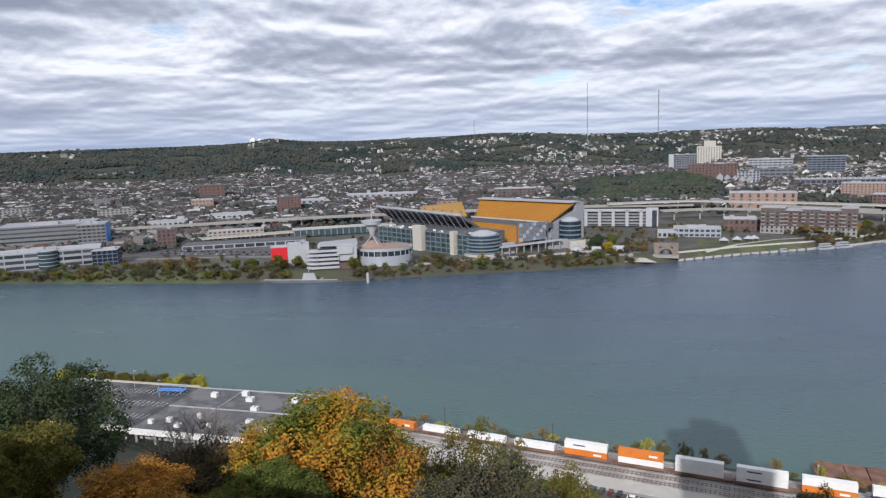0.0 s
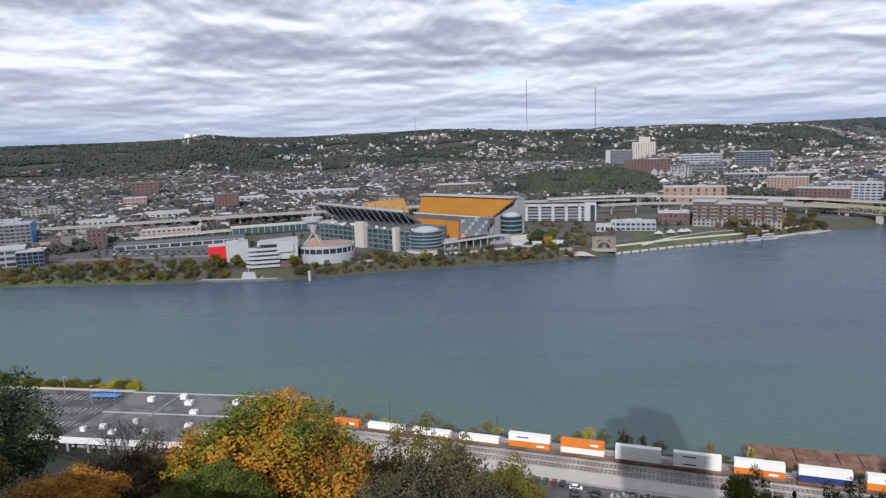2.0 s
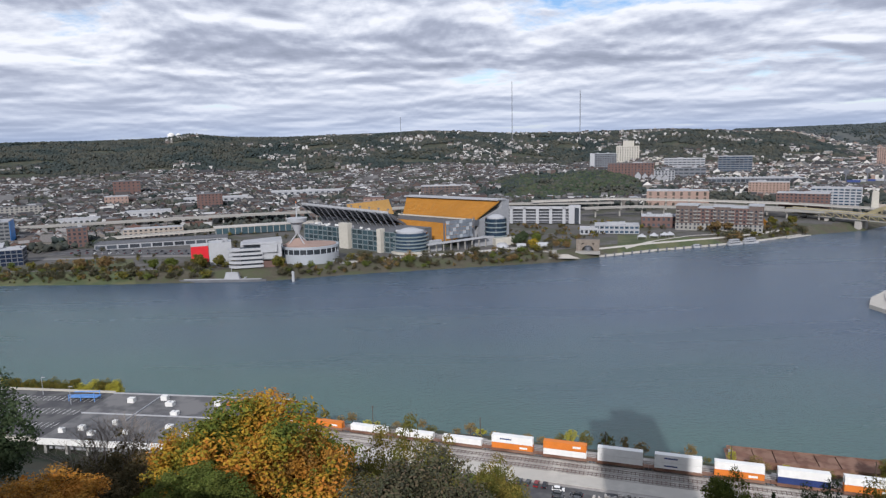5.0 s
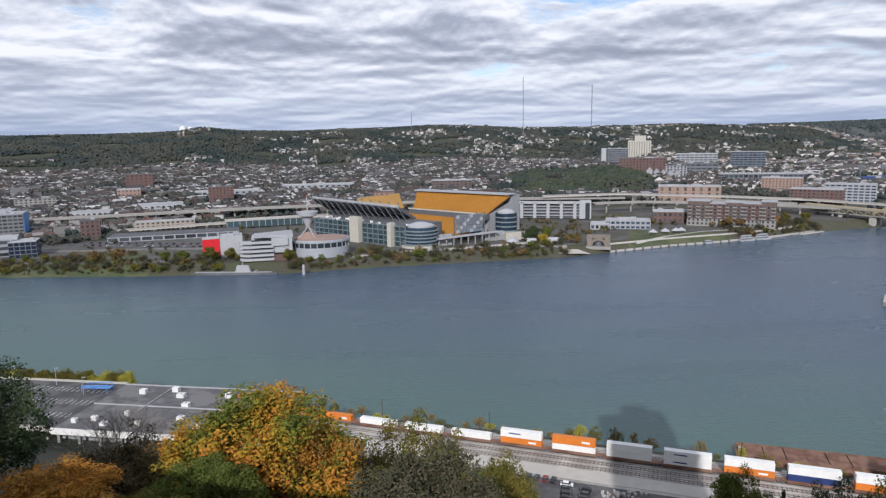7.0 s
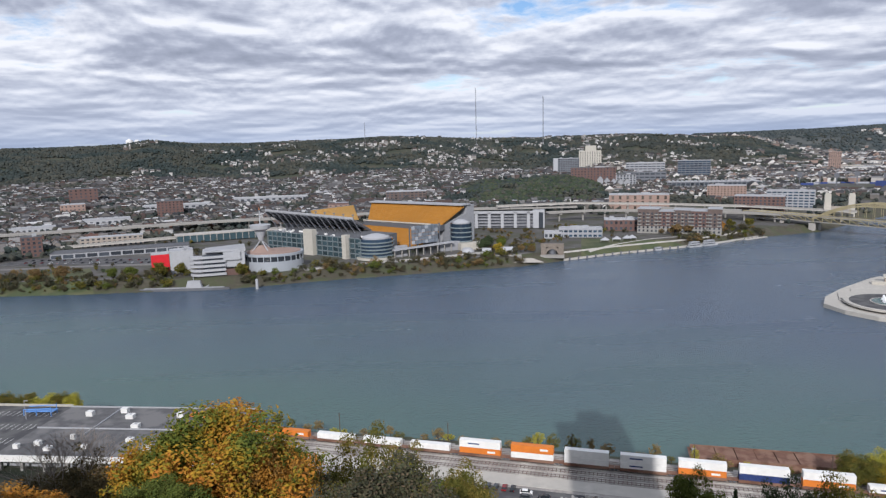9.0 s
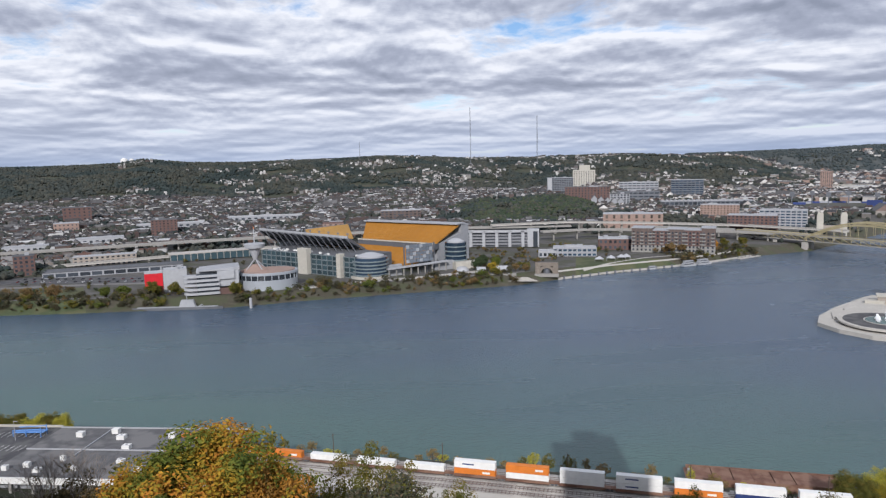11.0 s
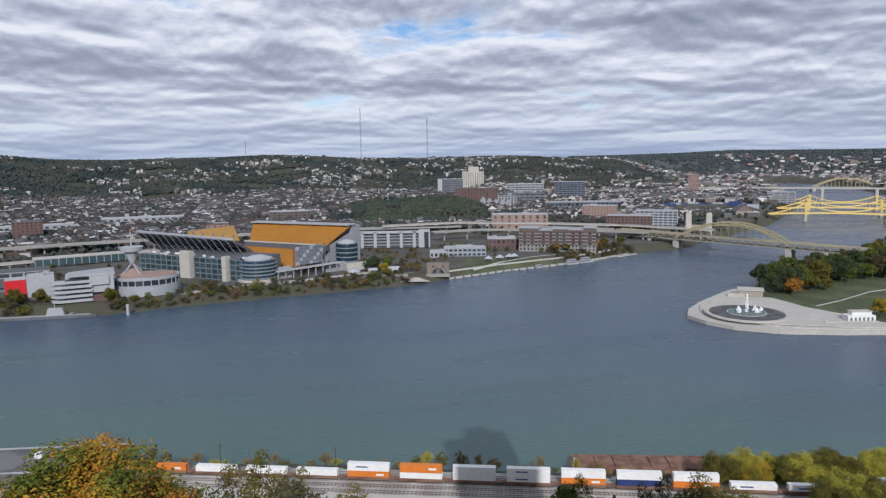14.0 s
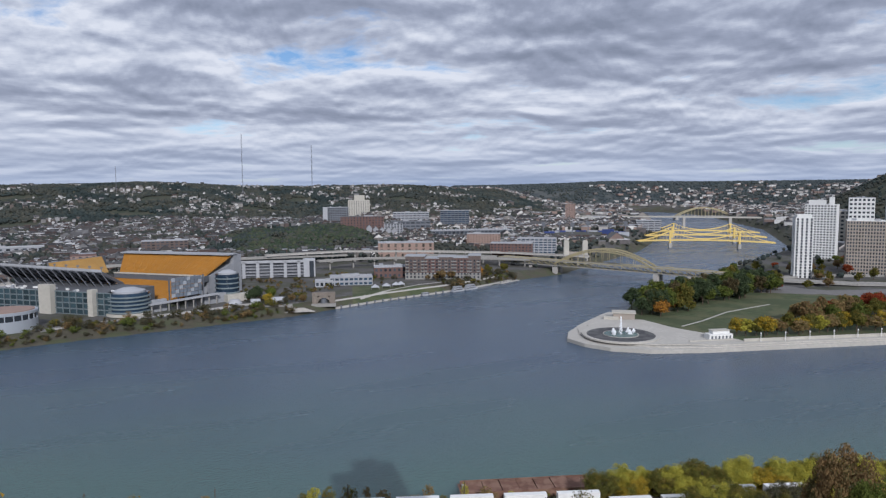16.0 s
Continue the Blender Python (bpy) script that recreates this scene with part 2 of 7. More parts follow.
sr.color_ramp.elements[0].color, sr.color_ramp.elements[1].color = (0.066, 0.118, 0.112, 1), (0.050, 0.080, 0.122, 1)
nt.links.new(fs.outputs[0], sr.inputs[0])
nt.links.new(sr.outputs[0], wb.inputs["Base Color"])
rip = nt.nodes.new("ShaderNodeTexNoise")
rip.inputs["Scale"].default_value, rip.inputs["Detail"].default_value, rip.inputs["Roughness"].default_value = 0.28, 6, 0.6
nt.links.new(mp.outputs[0], rip.inputs["Vector"])
# wind roughens the surface in long patches
wind = nt.nodes.new("ShaderNodeTexNoise")
wind.inputs["Scale"].default_value, wind.inputs["Detail"].default_value = 0.009, 5
wmp = nt.nodes.new("ShaderNodeMapping")
wmp.inputs["Scale"].default_value, wmp.inputs["Rotation"].default_value = (0.45, 2.6, 1), (0, 0, radians(14))
nt.links.new(co.outputs["Object"], wmp.inputs[0])
nt.links.new(wmp.outputs[0], wind.inputs["Vector"])
wrr = nt.nodes.new("ShaderNodeMapRange")
wrr.inputs[1].default_value, wrr.inputs[2].default_value = 0.35, 0.65
wrr.inputs[3].default_value, wrr.inputs[4].default_value = 0.19, 0.30
nt.links.new(wind.outputs[0], wrr.inputs[0])
nt.links.new(wrr.outputs[0], wb.inputs["Roughness"])
wbp = nt.nodes.new("ShaderNodeBump")
wbp.inputs["Strength"].default_value, wbp.inputs["Distance"].default_value = 0.7, 0.7
nt.links.new(rip.outputs[0], wbp.inputs["Height"])
nt.links.new(wbp.outputs[0], wb.inputs["Normal"])

# leaf colours
LEAF = {
    "green": palette("green_leaves", [(0.064, 0.092, 0.022), (0.092, 0.122, 0.026), (0.130, 0.150, 0.034), (0.078, 0.098, 0.024)], 0.7, 0.15, 1.5, region=2.2),
    "olive": palette("olive_leaves", [(0.098, 0.100, 0.024), (0.140, 0.130, 0.030), (0.078, 0.088, 0.022), (0.185, 0.145, 0.034)], 0.7, 0.15, 1.5, region=2.2),
    "yellow": palette("yellow_leaves", [(0.375, 0.275, 0.031), (0.250, 0.213, 0.037), (0.450, 0.288, 0.025), (0.163, 0.163, 0.037)], 0.7, 0.15, 1.5, region=2.5),
    "orange": palette("orange_leaves", [(0.413, 0.163, 0.025), (0.325, 0.150, 0.031), (0.450, 0.225, 0.037), (0.225, 0.125, 0.037)], 0.7, 0.15, 1.5, region=2.5),
    "red": palette("red_leaves", [(0.25, 0.045, 0.02), (0.18, 0.04, 0.02), (0.28, 0.08, 0.03)], 0.7, 0.15, 1.5),
    "brown": palette("brown_leaves", [(0.202, 0.132, 0.062), (0.155, 0.109, 0.054), (0.248, 0.155, 0.070), (0.124, 0.109, 0.047)], 0.7, 0.15, 1.5, region=2.2),
    "scrub": palette("dull_scrub_leaves", [(0.095, 0.085, 0.052), (0.070, 0.074, 0.044), (0.120, 0.095, 0.062), (0.058, 0.060, 0.042), (0.082, 0.088, 0.050)], 0.8, 0.15, 1.5),
    "lime": palette("yellow_green_leaves", [(0.40, 0.37, 0.055), (0.28, 0.29, 0.05), (0.50, 0.41, 0.055), (0.19, 0.22, 0.045), (0.41, 0.37, 0.06)], 0.7, 0.15, 1.5, region=2.5),
    "umber": palette("dark_brown_leaves", [(0.075, 0.062, 0.032), (0.10, 0.08, 0.04), (0.06, 0.056, 0.03), (0.12, 0.09, 0.045)], 0.8, 0.15, 1.5, region=2.2),
    "dark": palette("dark_needles", [(0.036, 0.056, 0.030), (0.050, 0.072, 0.034), (0.060, 0.080, 0.040)], 0.7, 0.15, 1.5, region=2.0),
    "tan": palette("tan_leaves", [(0.27, 0.19, 0.08), (0.21, 0.16, 0.07), (0.30, 0.20, 0.09), (0.17, 0.15, 0.06)], 0.7, 0.15, 1.5, region=2.5),
    "turning": palette("turning_leaves", [(0.06, 0.085, 0.02), (0.085, 0.115, 0.024), (0.12, 0.14, 0.026), (0.17, 0.165, 0.028), (0.32, 0.215, 0.025), (0.40, 0.22, 0.03), (0.40, 0.165, 0.03)], 0.7, 0.15, 1.5, region=4.6),
}
for m_ in LEAF.values():
    # thin leaves pass part of the light on to their shaded side
    nt = m_.node_tree
    b_ = nt.nodes["Principled BSDF"]
    b_.inputs["Specular IOR Level"].default_value = 0.06
    tl, mx = nt.nodes.new("ShaderNodeBsdfTranslucent"), nt.nodes.new("ShaderNodeMixShader")
    mx.inputs[0].default_value = 0.1
    nt.links.new(b_.inputs["Base Color"].links[0].from_socket, tl.inputs[0])
    nt.links.new(b_.outputs[0], mx.inputs[1])
    nt.links.new(tl.outputs[0], mx.inputs[2])
    nt.links.new(mx.outputs[0], nt.nodes["Material Output"].inputs[0])
# leaf colours greyed and blued to stand for distance haze
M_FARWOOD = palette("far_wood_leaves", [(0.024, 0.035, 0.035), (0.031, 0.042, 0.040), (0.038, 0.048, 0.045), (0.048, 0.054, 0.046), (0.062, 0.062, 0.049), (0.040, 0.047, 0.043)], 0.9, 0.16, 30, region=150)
# bluer again: the haze at the valley end is in the leaf colour
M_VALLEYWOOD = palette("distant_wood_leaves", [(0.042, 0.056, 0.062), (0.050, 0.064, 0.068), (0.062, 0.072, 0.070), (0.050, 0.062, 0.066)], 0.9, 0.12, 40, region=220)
M_PARKWOOD = palette("park_wood_leaves", [(0.034, 0.050, 0.030), (0.046, 0.064, 0.036), (0.028, 0.042, 0.028), (0.064, 0.072, 0.042), (0.040, 0.055, 0.034)], 0.9, 0.15, 12, region=40)
M_HWALL = palette("house_walls", [(0.085, 0.058, 0.052), (0.160, 0.160, 0.162), (0.098, 0.076, 0.070), (0.125, 0.120, 0.112), (0.34, 0.34, 0.345), (0.066, 0.050, 0.048), (0.085, 0.087, 0.092), (0.150, 0.138, 0.128), (0.070, 0.066, 0.064), (0.46, 0.46, 0.455)], 0.9, 0.08, 6)
M_HROOF = palette("house_roofs", [(0.045, 0.046, 0.050), (0.062, 0.056, 0.056), (0.085, 0.084, 0.086), (0.036, 0.037, 0.040), (0.125, 0.124, 0.126), (0.066, 0.048, 0.044), (0.054, 0.054, 0.058)], 0.9, 0.08, 6)
M_FLATROOF = palette("flat_roofs", [(0.30, 0.31, 0.33), (0.135, 0.14, 0.148), (0.46, 0.46, 0.465), (0.075, 0.075, 0.08), (0.21, 0.208, 0.208), (0.10, 0.10, 0.105), (0.58, 0.58, 0.58)], 0.85, 0.08, 8)
M_HILLWALL = palette("hill_house_walls", [(0.30, 0.30, 0.30), (0.19, 0.185, 0.18), (0.48, 0.47, 0.46), (0.13, 0.11, 0.10), (0.24, 0.23, 0.215)], 0.9, 0.08, 6)
# pale sheds and brick up the valley; also puts sunlight into some town walls
M_VALLEY = palette("valley_block_walls", [(0.40, 0.38, 0.36), (0.55, 0.54, 0.52), (0.18, 0.135, 0.12), (0.28, 0.26, 0.235), (0.60, 0.59, 0.57), (0.15, 0.14, 0.13), (0.27, 0.20, 0.17), (0.12, 0.11, 0.11)], 0.9, 0.08, 6)

# ---- mesh tools ----


class MB:
    """Collects vertices and faces of one mesh."""

    def __init__(self):
        self.v, self.f = [], []

    def add(self, verts, faces):
        n = len(self.v)
        self.v.extend(tuple(p) for p in verts)
        self.f.extend(tuple(i + n for i in f) for f in faces)
        return self

    def box(self, cx, cy, z0, w, d, h, yaw=0.0):
        c, s = math.cos(radians(yaw)), math.sin(radians(yaw))
        pts = []
        for z in (z0, z0 + h):
            for x, y in ((-w / 2, -d / 2), (w / 2, -d / 2), (w / 2, d / 2), (-w / 2, d / 2)):
                pts.append((cx + x * c - y * s, cy + x * s + y * c, z))
        return self.add(pts, [(3, 2, 1, 0), (4, 5, 6, 7), (0, 1, 5, 4), (1, 2, 6, 5), (2, 3, 7, 6), (3, 0, 4, 7)])

    def prism(self, poly, z0, z1):
        n = len(poly)
        pts = [(x, y, z0) for x, y in poly] + [(x, y, z1) for x, y in poly]
        return self.add(pts, [tuple(range(n - 1, -1, -1)), tuple(range(n, 2 * n))] + [(i, (i + 1) % n, n + (i + 1) % n, n + i) for i in range(n)])

    def tube(self, cx, cy, z0, z1, r0, r1=None, n=16):
        r1 = r0 if r1 is None else r1
        a = [2 * math.pi * i / n for i in range(n)]
        pts = [(cx + r0 * math.cos(t), cy + r0 * math.sin(t), z0) for t in a] + [(cx + r1 * math.cos(t), cy + r1 * math.sin(t), z1) for t in a]
        return self.add(pts, [tuple(range(n - 1, -1, -1)), tuple(range(n, 2 * n))] + [(i, (i + 1) % n, n + (i + 1) % n, n + i) for i in range(n)])

    def beam(self, a, b, w, h=None):
        """A square bar from a to b."""
        h = w if h is None else h
        a, b = Vector(a), Vector(b)
        d = (b - a).normalized()
        s = d.cross(Vector((0, 0, 1)))
        s = s.normalized() if s.length > 1e-4 else Vector((1, 0, 0))
        u = s.cross(d)
        pts = []
        for p in (a, b):
            for i, j in ((-1, -1), (1, -1), (1, 1), (-1, 1)):
                pts.append(p + s * (i * w / 2) + u * (j * h / 2))
        return self.add(pts, [(3, 2, 1, 0), (4, 5, 6, 7), (0, 1, 5, 4), (1, 2, 6, 5), (2, 3, 7, 6), (3, 0, 4, 7)])

    def ribbon(self, pts, w, h):
        """One unbroken bar through all the points."""
        pts = [Vector(p) for p in pts]
        rings = []
        for i, p in enumerate(pts):
            d = (pts[min(i + 1, len(pts) - 1)] - pts[max(i - 1, 0)]).normalized()
            s = d.cross(Vector((0, 0, 1)))
            s = s.normalized() if s.length > 1e-4 else Vector((1, 0, 0))
            u = s.cross(d)
            rings.append([p + s * (a * w / 2) + u * (b * h / 2) for a, b in ((-1, -1), (1, -1), (1, 1), (-1, 1))])
        n = len(rings)
        faces = [(3, 2, 1, 0), tuple(4 * (n - 1) + k for k in range(4))]
        for i in range(n - 1):
            faces += [(4 * i + k, 4 * i + (k + 1) % 4, 4 * i + 4 + (k + 1) % 4, 4 * i + 4 + k) for k in range(4)]
        return self.add([v for r in rings for v in r], faces)

    def hexa(self, lower, upper):
        """A slab between two four-cornered outlines."""
        return self.add(list(lower) + list(upper), [(3, 2, 1, 0), (4, 5, 6, 7), (0, 1, 5, 4), (1, 2, 6, 5), (2, 3, 7, 6), (3, 0, 4, 7)])

    def mesh(self, name, *mats):
        me = bpy.data.meshes.new(name)
        me.from_pydata(self.v, [], self.f)
        for m in mats:
            me.materials.append(m)
        me.update()
        return me


def part(name, shape, material, parent, label=""):
    """One mesh under a thing or a part; shape is an MB or ready mesh data."""
    me = shape.mesh(name, material) if isinstance(shape, MB) else shape
    ob = new(name, me)
    ob.parent = parent
    return tagged(ob, label)


def thing(name, x, y, z, yaw, label, category, group=""):
    ob = new(name)
    ob.empty_display_size = 0.5
    ob.matrix_basis = pose(x, y, z, 0, 0, yaw)
    return tagged(ob, label, category, group)


# ---- the lie of the land ----
NORTH_BANK = [(-5000, 1900), (-1500, 900), (-900, 705), (-524, 647), (-293, 634), (-153, 634), (-80, 654), (55, 679), (126, 691), (179, 715), (249, 744), (330, 770), (394, 796),
              (460, 830), (560, 860), (700, 960), (909, 1108), (1029, 1220), (1400, 1580), (2022, 2450), (2250, 2850), (2330, 2960)]
POINT_BANK = [(2400, 2940), (2440, 2800), (2400, 2550), (2230, 2250), (1700, 1500), (1234, 1017), (944, 856), (769, 769), (600, 690), (500, 615), (459, 577), (398, 545), (364, 522), (335, 498),
              (320, 478), (322, 458), (331, 438), (355, 418), (397, 402), (470, 384), (553, 362), (900, 270), (1600, 60), (5000, -1200)]
SOUTH_BANK = [(5000, -1500), (1500, -235), (600, 80), (300, 183), (158, 233), (15, 283), (-55, 303), (-114, 314), (-170, 330), (-230, 336), (-330, 350), (-600, 400), (-1200, 500), (-5000, 1500)]
RIVER = NORTH_BANK + POINT_BANK + SOUTH_BANK


def bank_distance(px, py):
    """Metres from the waterline; positive on land."""
    best = np.full(px.shape, 1e9)
    inside = np.zeros(px.shape, bool)
    n = len(RIVER)
    for i in range(n):
        (ax, ay), (bx, by) = RIVER[i], RIVER[(i + 1) % n]
        dx, dy = bx - ax, by - ay
        t = np.clip(((px - ax) * dx + (py - ay) * dy) / (dx * dx + dy * dy), 0, 1)
        best = np.minimum(best, np.hypot(px - ax - t * dx, py - ay - t * dy))
        if ay != by:
            inside ^= ((ay > py) != (by > py)) & (px < dx * (py - ay) / (by - ay) + ax)
    return np.where(inside, -best, best)


def ss(a, b, x):
    t = np.clip((x - a) / (b - a), 0, 1)
    return t * t * (3 - 2 * t)


SKYLINE = [(-180, 0.4), (-60, 0.3), (-38, 0.33), (-25.6, 0.40), (-20.9, 0.50), (-19.1, 0.74), (-16.4, 0.48), (-11.8, 0.42), (-6.6, 0.52), (-1, 0.6), (2.3, 0.58), (6.9, 0.34), (13.8, 0.30),
           (17.6, 0.40), (19.1, 0.42), (21.4, 0.26), (24, 0.08), (27.7, 0.0), (30, -0.6), (33, -1.6), (36, -2.3), (60, -2.3), (180, 0.4)]
FARLINE = [(-180, 0.3), (20, 0.2), (27, 0.25), (33.4, 0.38), (36.3, 0.52), (43.8, 0.44), (50, 0.45), (60, 0.5), (180, 0.3)]


def wave(x, y, s, k=0.0):
    return np.sin(x / s + 1.3 * np.sin(y / s * 0.8 + k)) * np.sin(y / s * 1.1 + 0.9 * np.sin(x / s * 0.7 + 2 * k))


def land(px, py):
    """Height of the ground, in metres above the river."""
    px, py = np.asarray(px, float), np.asarray(py, float)
    r, az = np.hypot(px, py), np.degrees(np.arctan2(px, py))
    d = bank_distance(px, py)
    s = 0.331 * px + 0.944 * py
    base = np.where(d > 0, 1.0 + 7.0 * ss(0, 22, d), np.maximum(-6, d * 0.35))
    tip = ss(31, 33, az) * (1 - ss(590, 860, r)) * (s > 330)
    base = np.where(d > 0, base - 3.7 * tip * ss(0, 22, d), base)
    south = s < 290
    bluff = np.interp(s, [-400, -30, 0.9, 1.6, 8, 60, 120, 170, 186, 200], [150, 130, 128.4, 121.5, 117, 84.5, 47, 15.5, 9, 8.0])
    near = np.where(d > 0, np.minimum(base, 8.0) + np.maximum(bluff - 8.0, 0), base)
    top = 121 + 2900 * np.tan(np.radians(np.interp(az, [a for a, _ in SKYLINE], [e for _, e in SKYLINE])))
    far_top = 122 + 4700 * np.tan(np.radians(np.interp(az, [a for a, _ in FARLINE], [e for _, e in FARLINE])))
    plain = base + 22 * ss(950, 1900, r) * ss(5, 60, d)
    hill_start = 1850 + 180 * wave(az * 30, r * 0 + 5, 160)
    rise = ss(hill_start, 2900, r)
    hill = plain + np.maximum(top - 31, 0) * rise * ss(10, 260, d)
    hill += rise * (1 - ss(2750, 2900, r)) * 9 * wave(px, py, 130) * ss(10, 200, d)
    park = np.exp(-(((az - 11.5) / 5.5) ** 4)) * ss(1280, 1450, r) * (1 - ss(1600, 1900, r)) * (17 + 7 * wave(px, py, 60, 0.7))
    hill += park
    right_hill = ss(50, 58, az) * ss(1900, 2700, r) * 150
    far = far_top * ss(3500, 4650, r) * ss(60, 500, d)
    north = np.maximum(np.maximum(hill, plain + right_hill), far * np.where(d > 0, 1, 0) + np.where(d > 0, 0, base))
    north = np.where(d > 0, north, base)
    return np.where(south, near, north)


def land1(x, y):
    return float(land(np.array([x]), np.array([y]))[0])


# one sheet, finer where the overlook sees it
azs = np.concatenate([np.arange(-180, -46, 4.0), np.arange(-46, 64, 0.5), np.arange(64, 180, 4.0)])
rads = np.concatenate([[0.4, 0.9, 1.6, 2.4, 3.5, 5, 7, 10, 13], np.arange(16, 340, 6.0), np.arange(340, 640, 15.0), np.arange(640, 900, 5.0), np.arange(900, 1500, 14.0), np.arange(1500, 4000, 35.0), np.arange(4000, 4960, 80.0)])
A, RR = np.meshgrid(np.radians(azs), rads)
GX, GY = RR * np.sin(A), RR * np.cos(A)
GZ = land(GX, GY)
na, nr = len(azs), len(rads)
idx = np.arange(na * nr).reshape(nr, na)
quads = np.stack([idx[:-1, :], np.roll(idx, -1, 1)[:-1, :], np.roll(idx, -1, 1)[1:, :], idx[1:, :]], -1).reshape(-1, 4)
gm = bpy.data.meshes.new("ground")
gm.from_pydata(np.stack([GX, GY, GZ], -1).reshape(-1, 3).tolist(), [], [tuple(q[::-1]) for q in quads.tolist()] + [tuple(idx[0, :].tolist())])
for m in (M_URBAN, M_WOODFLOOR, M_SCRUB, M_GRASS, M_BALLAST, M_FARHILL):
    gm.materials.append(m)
cx, cy, cz = GX.reshape(-1)[quads].mean(1), GY.reshape(-1)[quads].mean(1), GZ.reshape(-1)[quads].mean(1)
cd, cs, cr, ca = bank_distance(cx, cy), 0.331 * cx + 0.944 * cy, np.hypot(cx, cy), np.degrees(np.arctan2(cx, cy))
kind = np.zeros(len(quads), int)
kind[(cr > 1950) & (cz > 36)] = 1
# beyond 3250 m the ground takes the haze-tinted hill colour
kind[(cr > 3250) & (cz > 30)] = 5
kind[(np.abs(ca - 11.5) < 6) & (cr > 1290) & (cr < 1560)] = 1
kind[(cd < 26) & (cr > 500)] = 2
kind[(cs < 203)] = 1
kind[(cs >= 203) & (cs < 290)] = 4
kind[(cs >= 256) & (cs < 290)] = 2
kind[(cx > 340) & (cx < 760) & (cy > 375) & (cs > 400) & (cr < 900) & (ca > 36)] = 3
kind[(ca > -37) & (ca < -24) & (cr > 690) & (cr < 800)] = 3
kind[(ca > 15.5) & (ca < 24.5) & (cr > 730) & (cr < 850)] = 3
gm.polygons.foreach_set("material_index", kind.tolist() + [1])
gm.update()
tagged(new("ground", gm), "town and wooded ground rising from the river to hills", "ground", kind="structure")

wm = MB()
wm.add([(-5000, 60, 0), (5000, -1600, 0), (5000, 5000, 0), (-5000, 5000, 0)], [(0, 1, 2, 3)])
tagged(new("water", wm.mesh("water", WATER)), "wide rippled grey-green river between the banks", "river", kind="structure")

# ---- buildings ----
PANES = {}
FOOT = []


def pane_mesh(w, h, m):
    key = (round(w, 2), round(h, 2), m.name)
    if key not in PANES:
        PANES[key] = MB().box(0, 0, 0, w, 0.16, h).mesh("window_pane", m)
    return PANES[key]


def building(name, label, category, x, y, w, d, h, yaw, wall, roof, floors, bays, side=3, fill=(0.6, 0.55), glass=M_GLASS, group="", units=2, z0=None, base=0.0, faces="flr"):
    """A block with piers and floor bands standing proud of recessed panes, a parapet roof and roof units."""
    z = (land1(x, y) if z0 is None else z0) - 0.5
    FOOT.append((x, y, max(w, d) / 2 + 5))
    t = thing(name, x, y, z, yaw, label, category, group)
    fh = (h - base) / floors
    bh = fh * (1 - fill[1])
    seen, verts, quads_ = {}, [], []

    def vid(p):
        key = tuple(round(c, 3) for c in p)
        if key not in seen:
            seen[key] = len(verts)
            verts.append(key)
        return seen[key]

    spots = []
    corners = {"f": ((-w / 2, -d / 2), (1, 0), (0, 1), w, bays), "r": ((w / 2, -d / 2), (0, 1), (-1, 0), d, side), "b": ((w / 2, d / 2), (-1, 0), (0, -1), w, bays), "l": ((-w / 2, d / 2), (0, -1), (1, 0), d, side)}
    zcuts = [0.0]
    for k in range(floors):
        zcuts += [base + k * fh + bh / 2, base + (k + 1) * fh - bh / 2]
    zcuts.append(h)
    for f, ((ox, oy), (ux, uy), (ix, iy), span, n) in corners.items():
        glazed = f in faces
        step = span / n
        pw = step * (1 - fill[0])
        xc = [0.0]
        for i in range(n):
            xc += [i * step + pw / 2, (i + 1) * step - pw / 2]
        xc.append(span)
        if not glazed:
            xc = [0.0, span]

        def at(a, z_, inset=0.0):
            return vid((ox + ux * a + ix * inset, oy + uy * a + iy * inset, z_))

        for i in range(len(xc) - 1):
            for k in range(len(zcuts) - 1):
                q = [(xc[i], zcuts[k]), (xc[i + 1], zcuts[k]), (xc[i + 1], zcuts[k + 1]), (xc[i], zcuts[k + 1])]
                if glazed and i % 2 and k % 2:
                    for (a0, z0_), (a1, z1_) in zip(q, q[1:] + q[:1]):
                        quads_.append((at(a0, z0_), at(a1, z1_), at(a1, z1_, 0.45), at(a0, z0_, 0.45)))
                    spots.append((ox + ux * (q[0][0] + q[1][0]) / 2 + ix * 0.42, oy + uy * (q[0][0] + q[1][0]) / 2 + iy * 0.42, q[0][1], q[1][0] - q[0][0], q[2][1] - q[0][1], 0 if f in "fb" else 90))
                else:
                    quads_.append(tuple(at(a, z_) for a, z_ in q))
    ww = MB()
    ww.add(verts, quads_)
    part("wall", ww, wall, t)
    rf = MB()
    o4 = [(-w / 2 - 0.1, -d / 2 - 0.1), (w / 2 + 0.1, -d / 2 - 0.1), (w / 2 + 0.1, d / 2 + 0.1), (-w / 2 - 0.1, d / 2 + 0.1)]
    i4 = [(x_ * (1 - 1.2 / w), y_ * (1 - 1.2 / d)) for x_, y_ in o4]
    rf.add([(*p, h - 0.2) for p in o4] + [(*p, h + 0.7) for p in o4] + [(*p, h + 0.7) for p in i4] + [(*p, h + 0.05) for p in i4],
           [(0 + a, (a + 1) % 4, 4 + (a + 1) % 4, 4 + a) for a in range(4)] + [(4 + a, 4 + (a + 1) % 4, 8 + (a + 1) % 4, 8 + a) for a in range(4)] + [(8 + a, 8 + (a + 1) % 4, 12 + (a + 1) % 4, 12 + a) for a in range(4)] + [(12, 13, 14, 15), (3, 2, 1, 0)])
    part("roof", rf, roof, t)
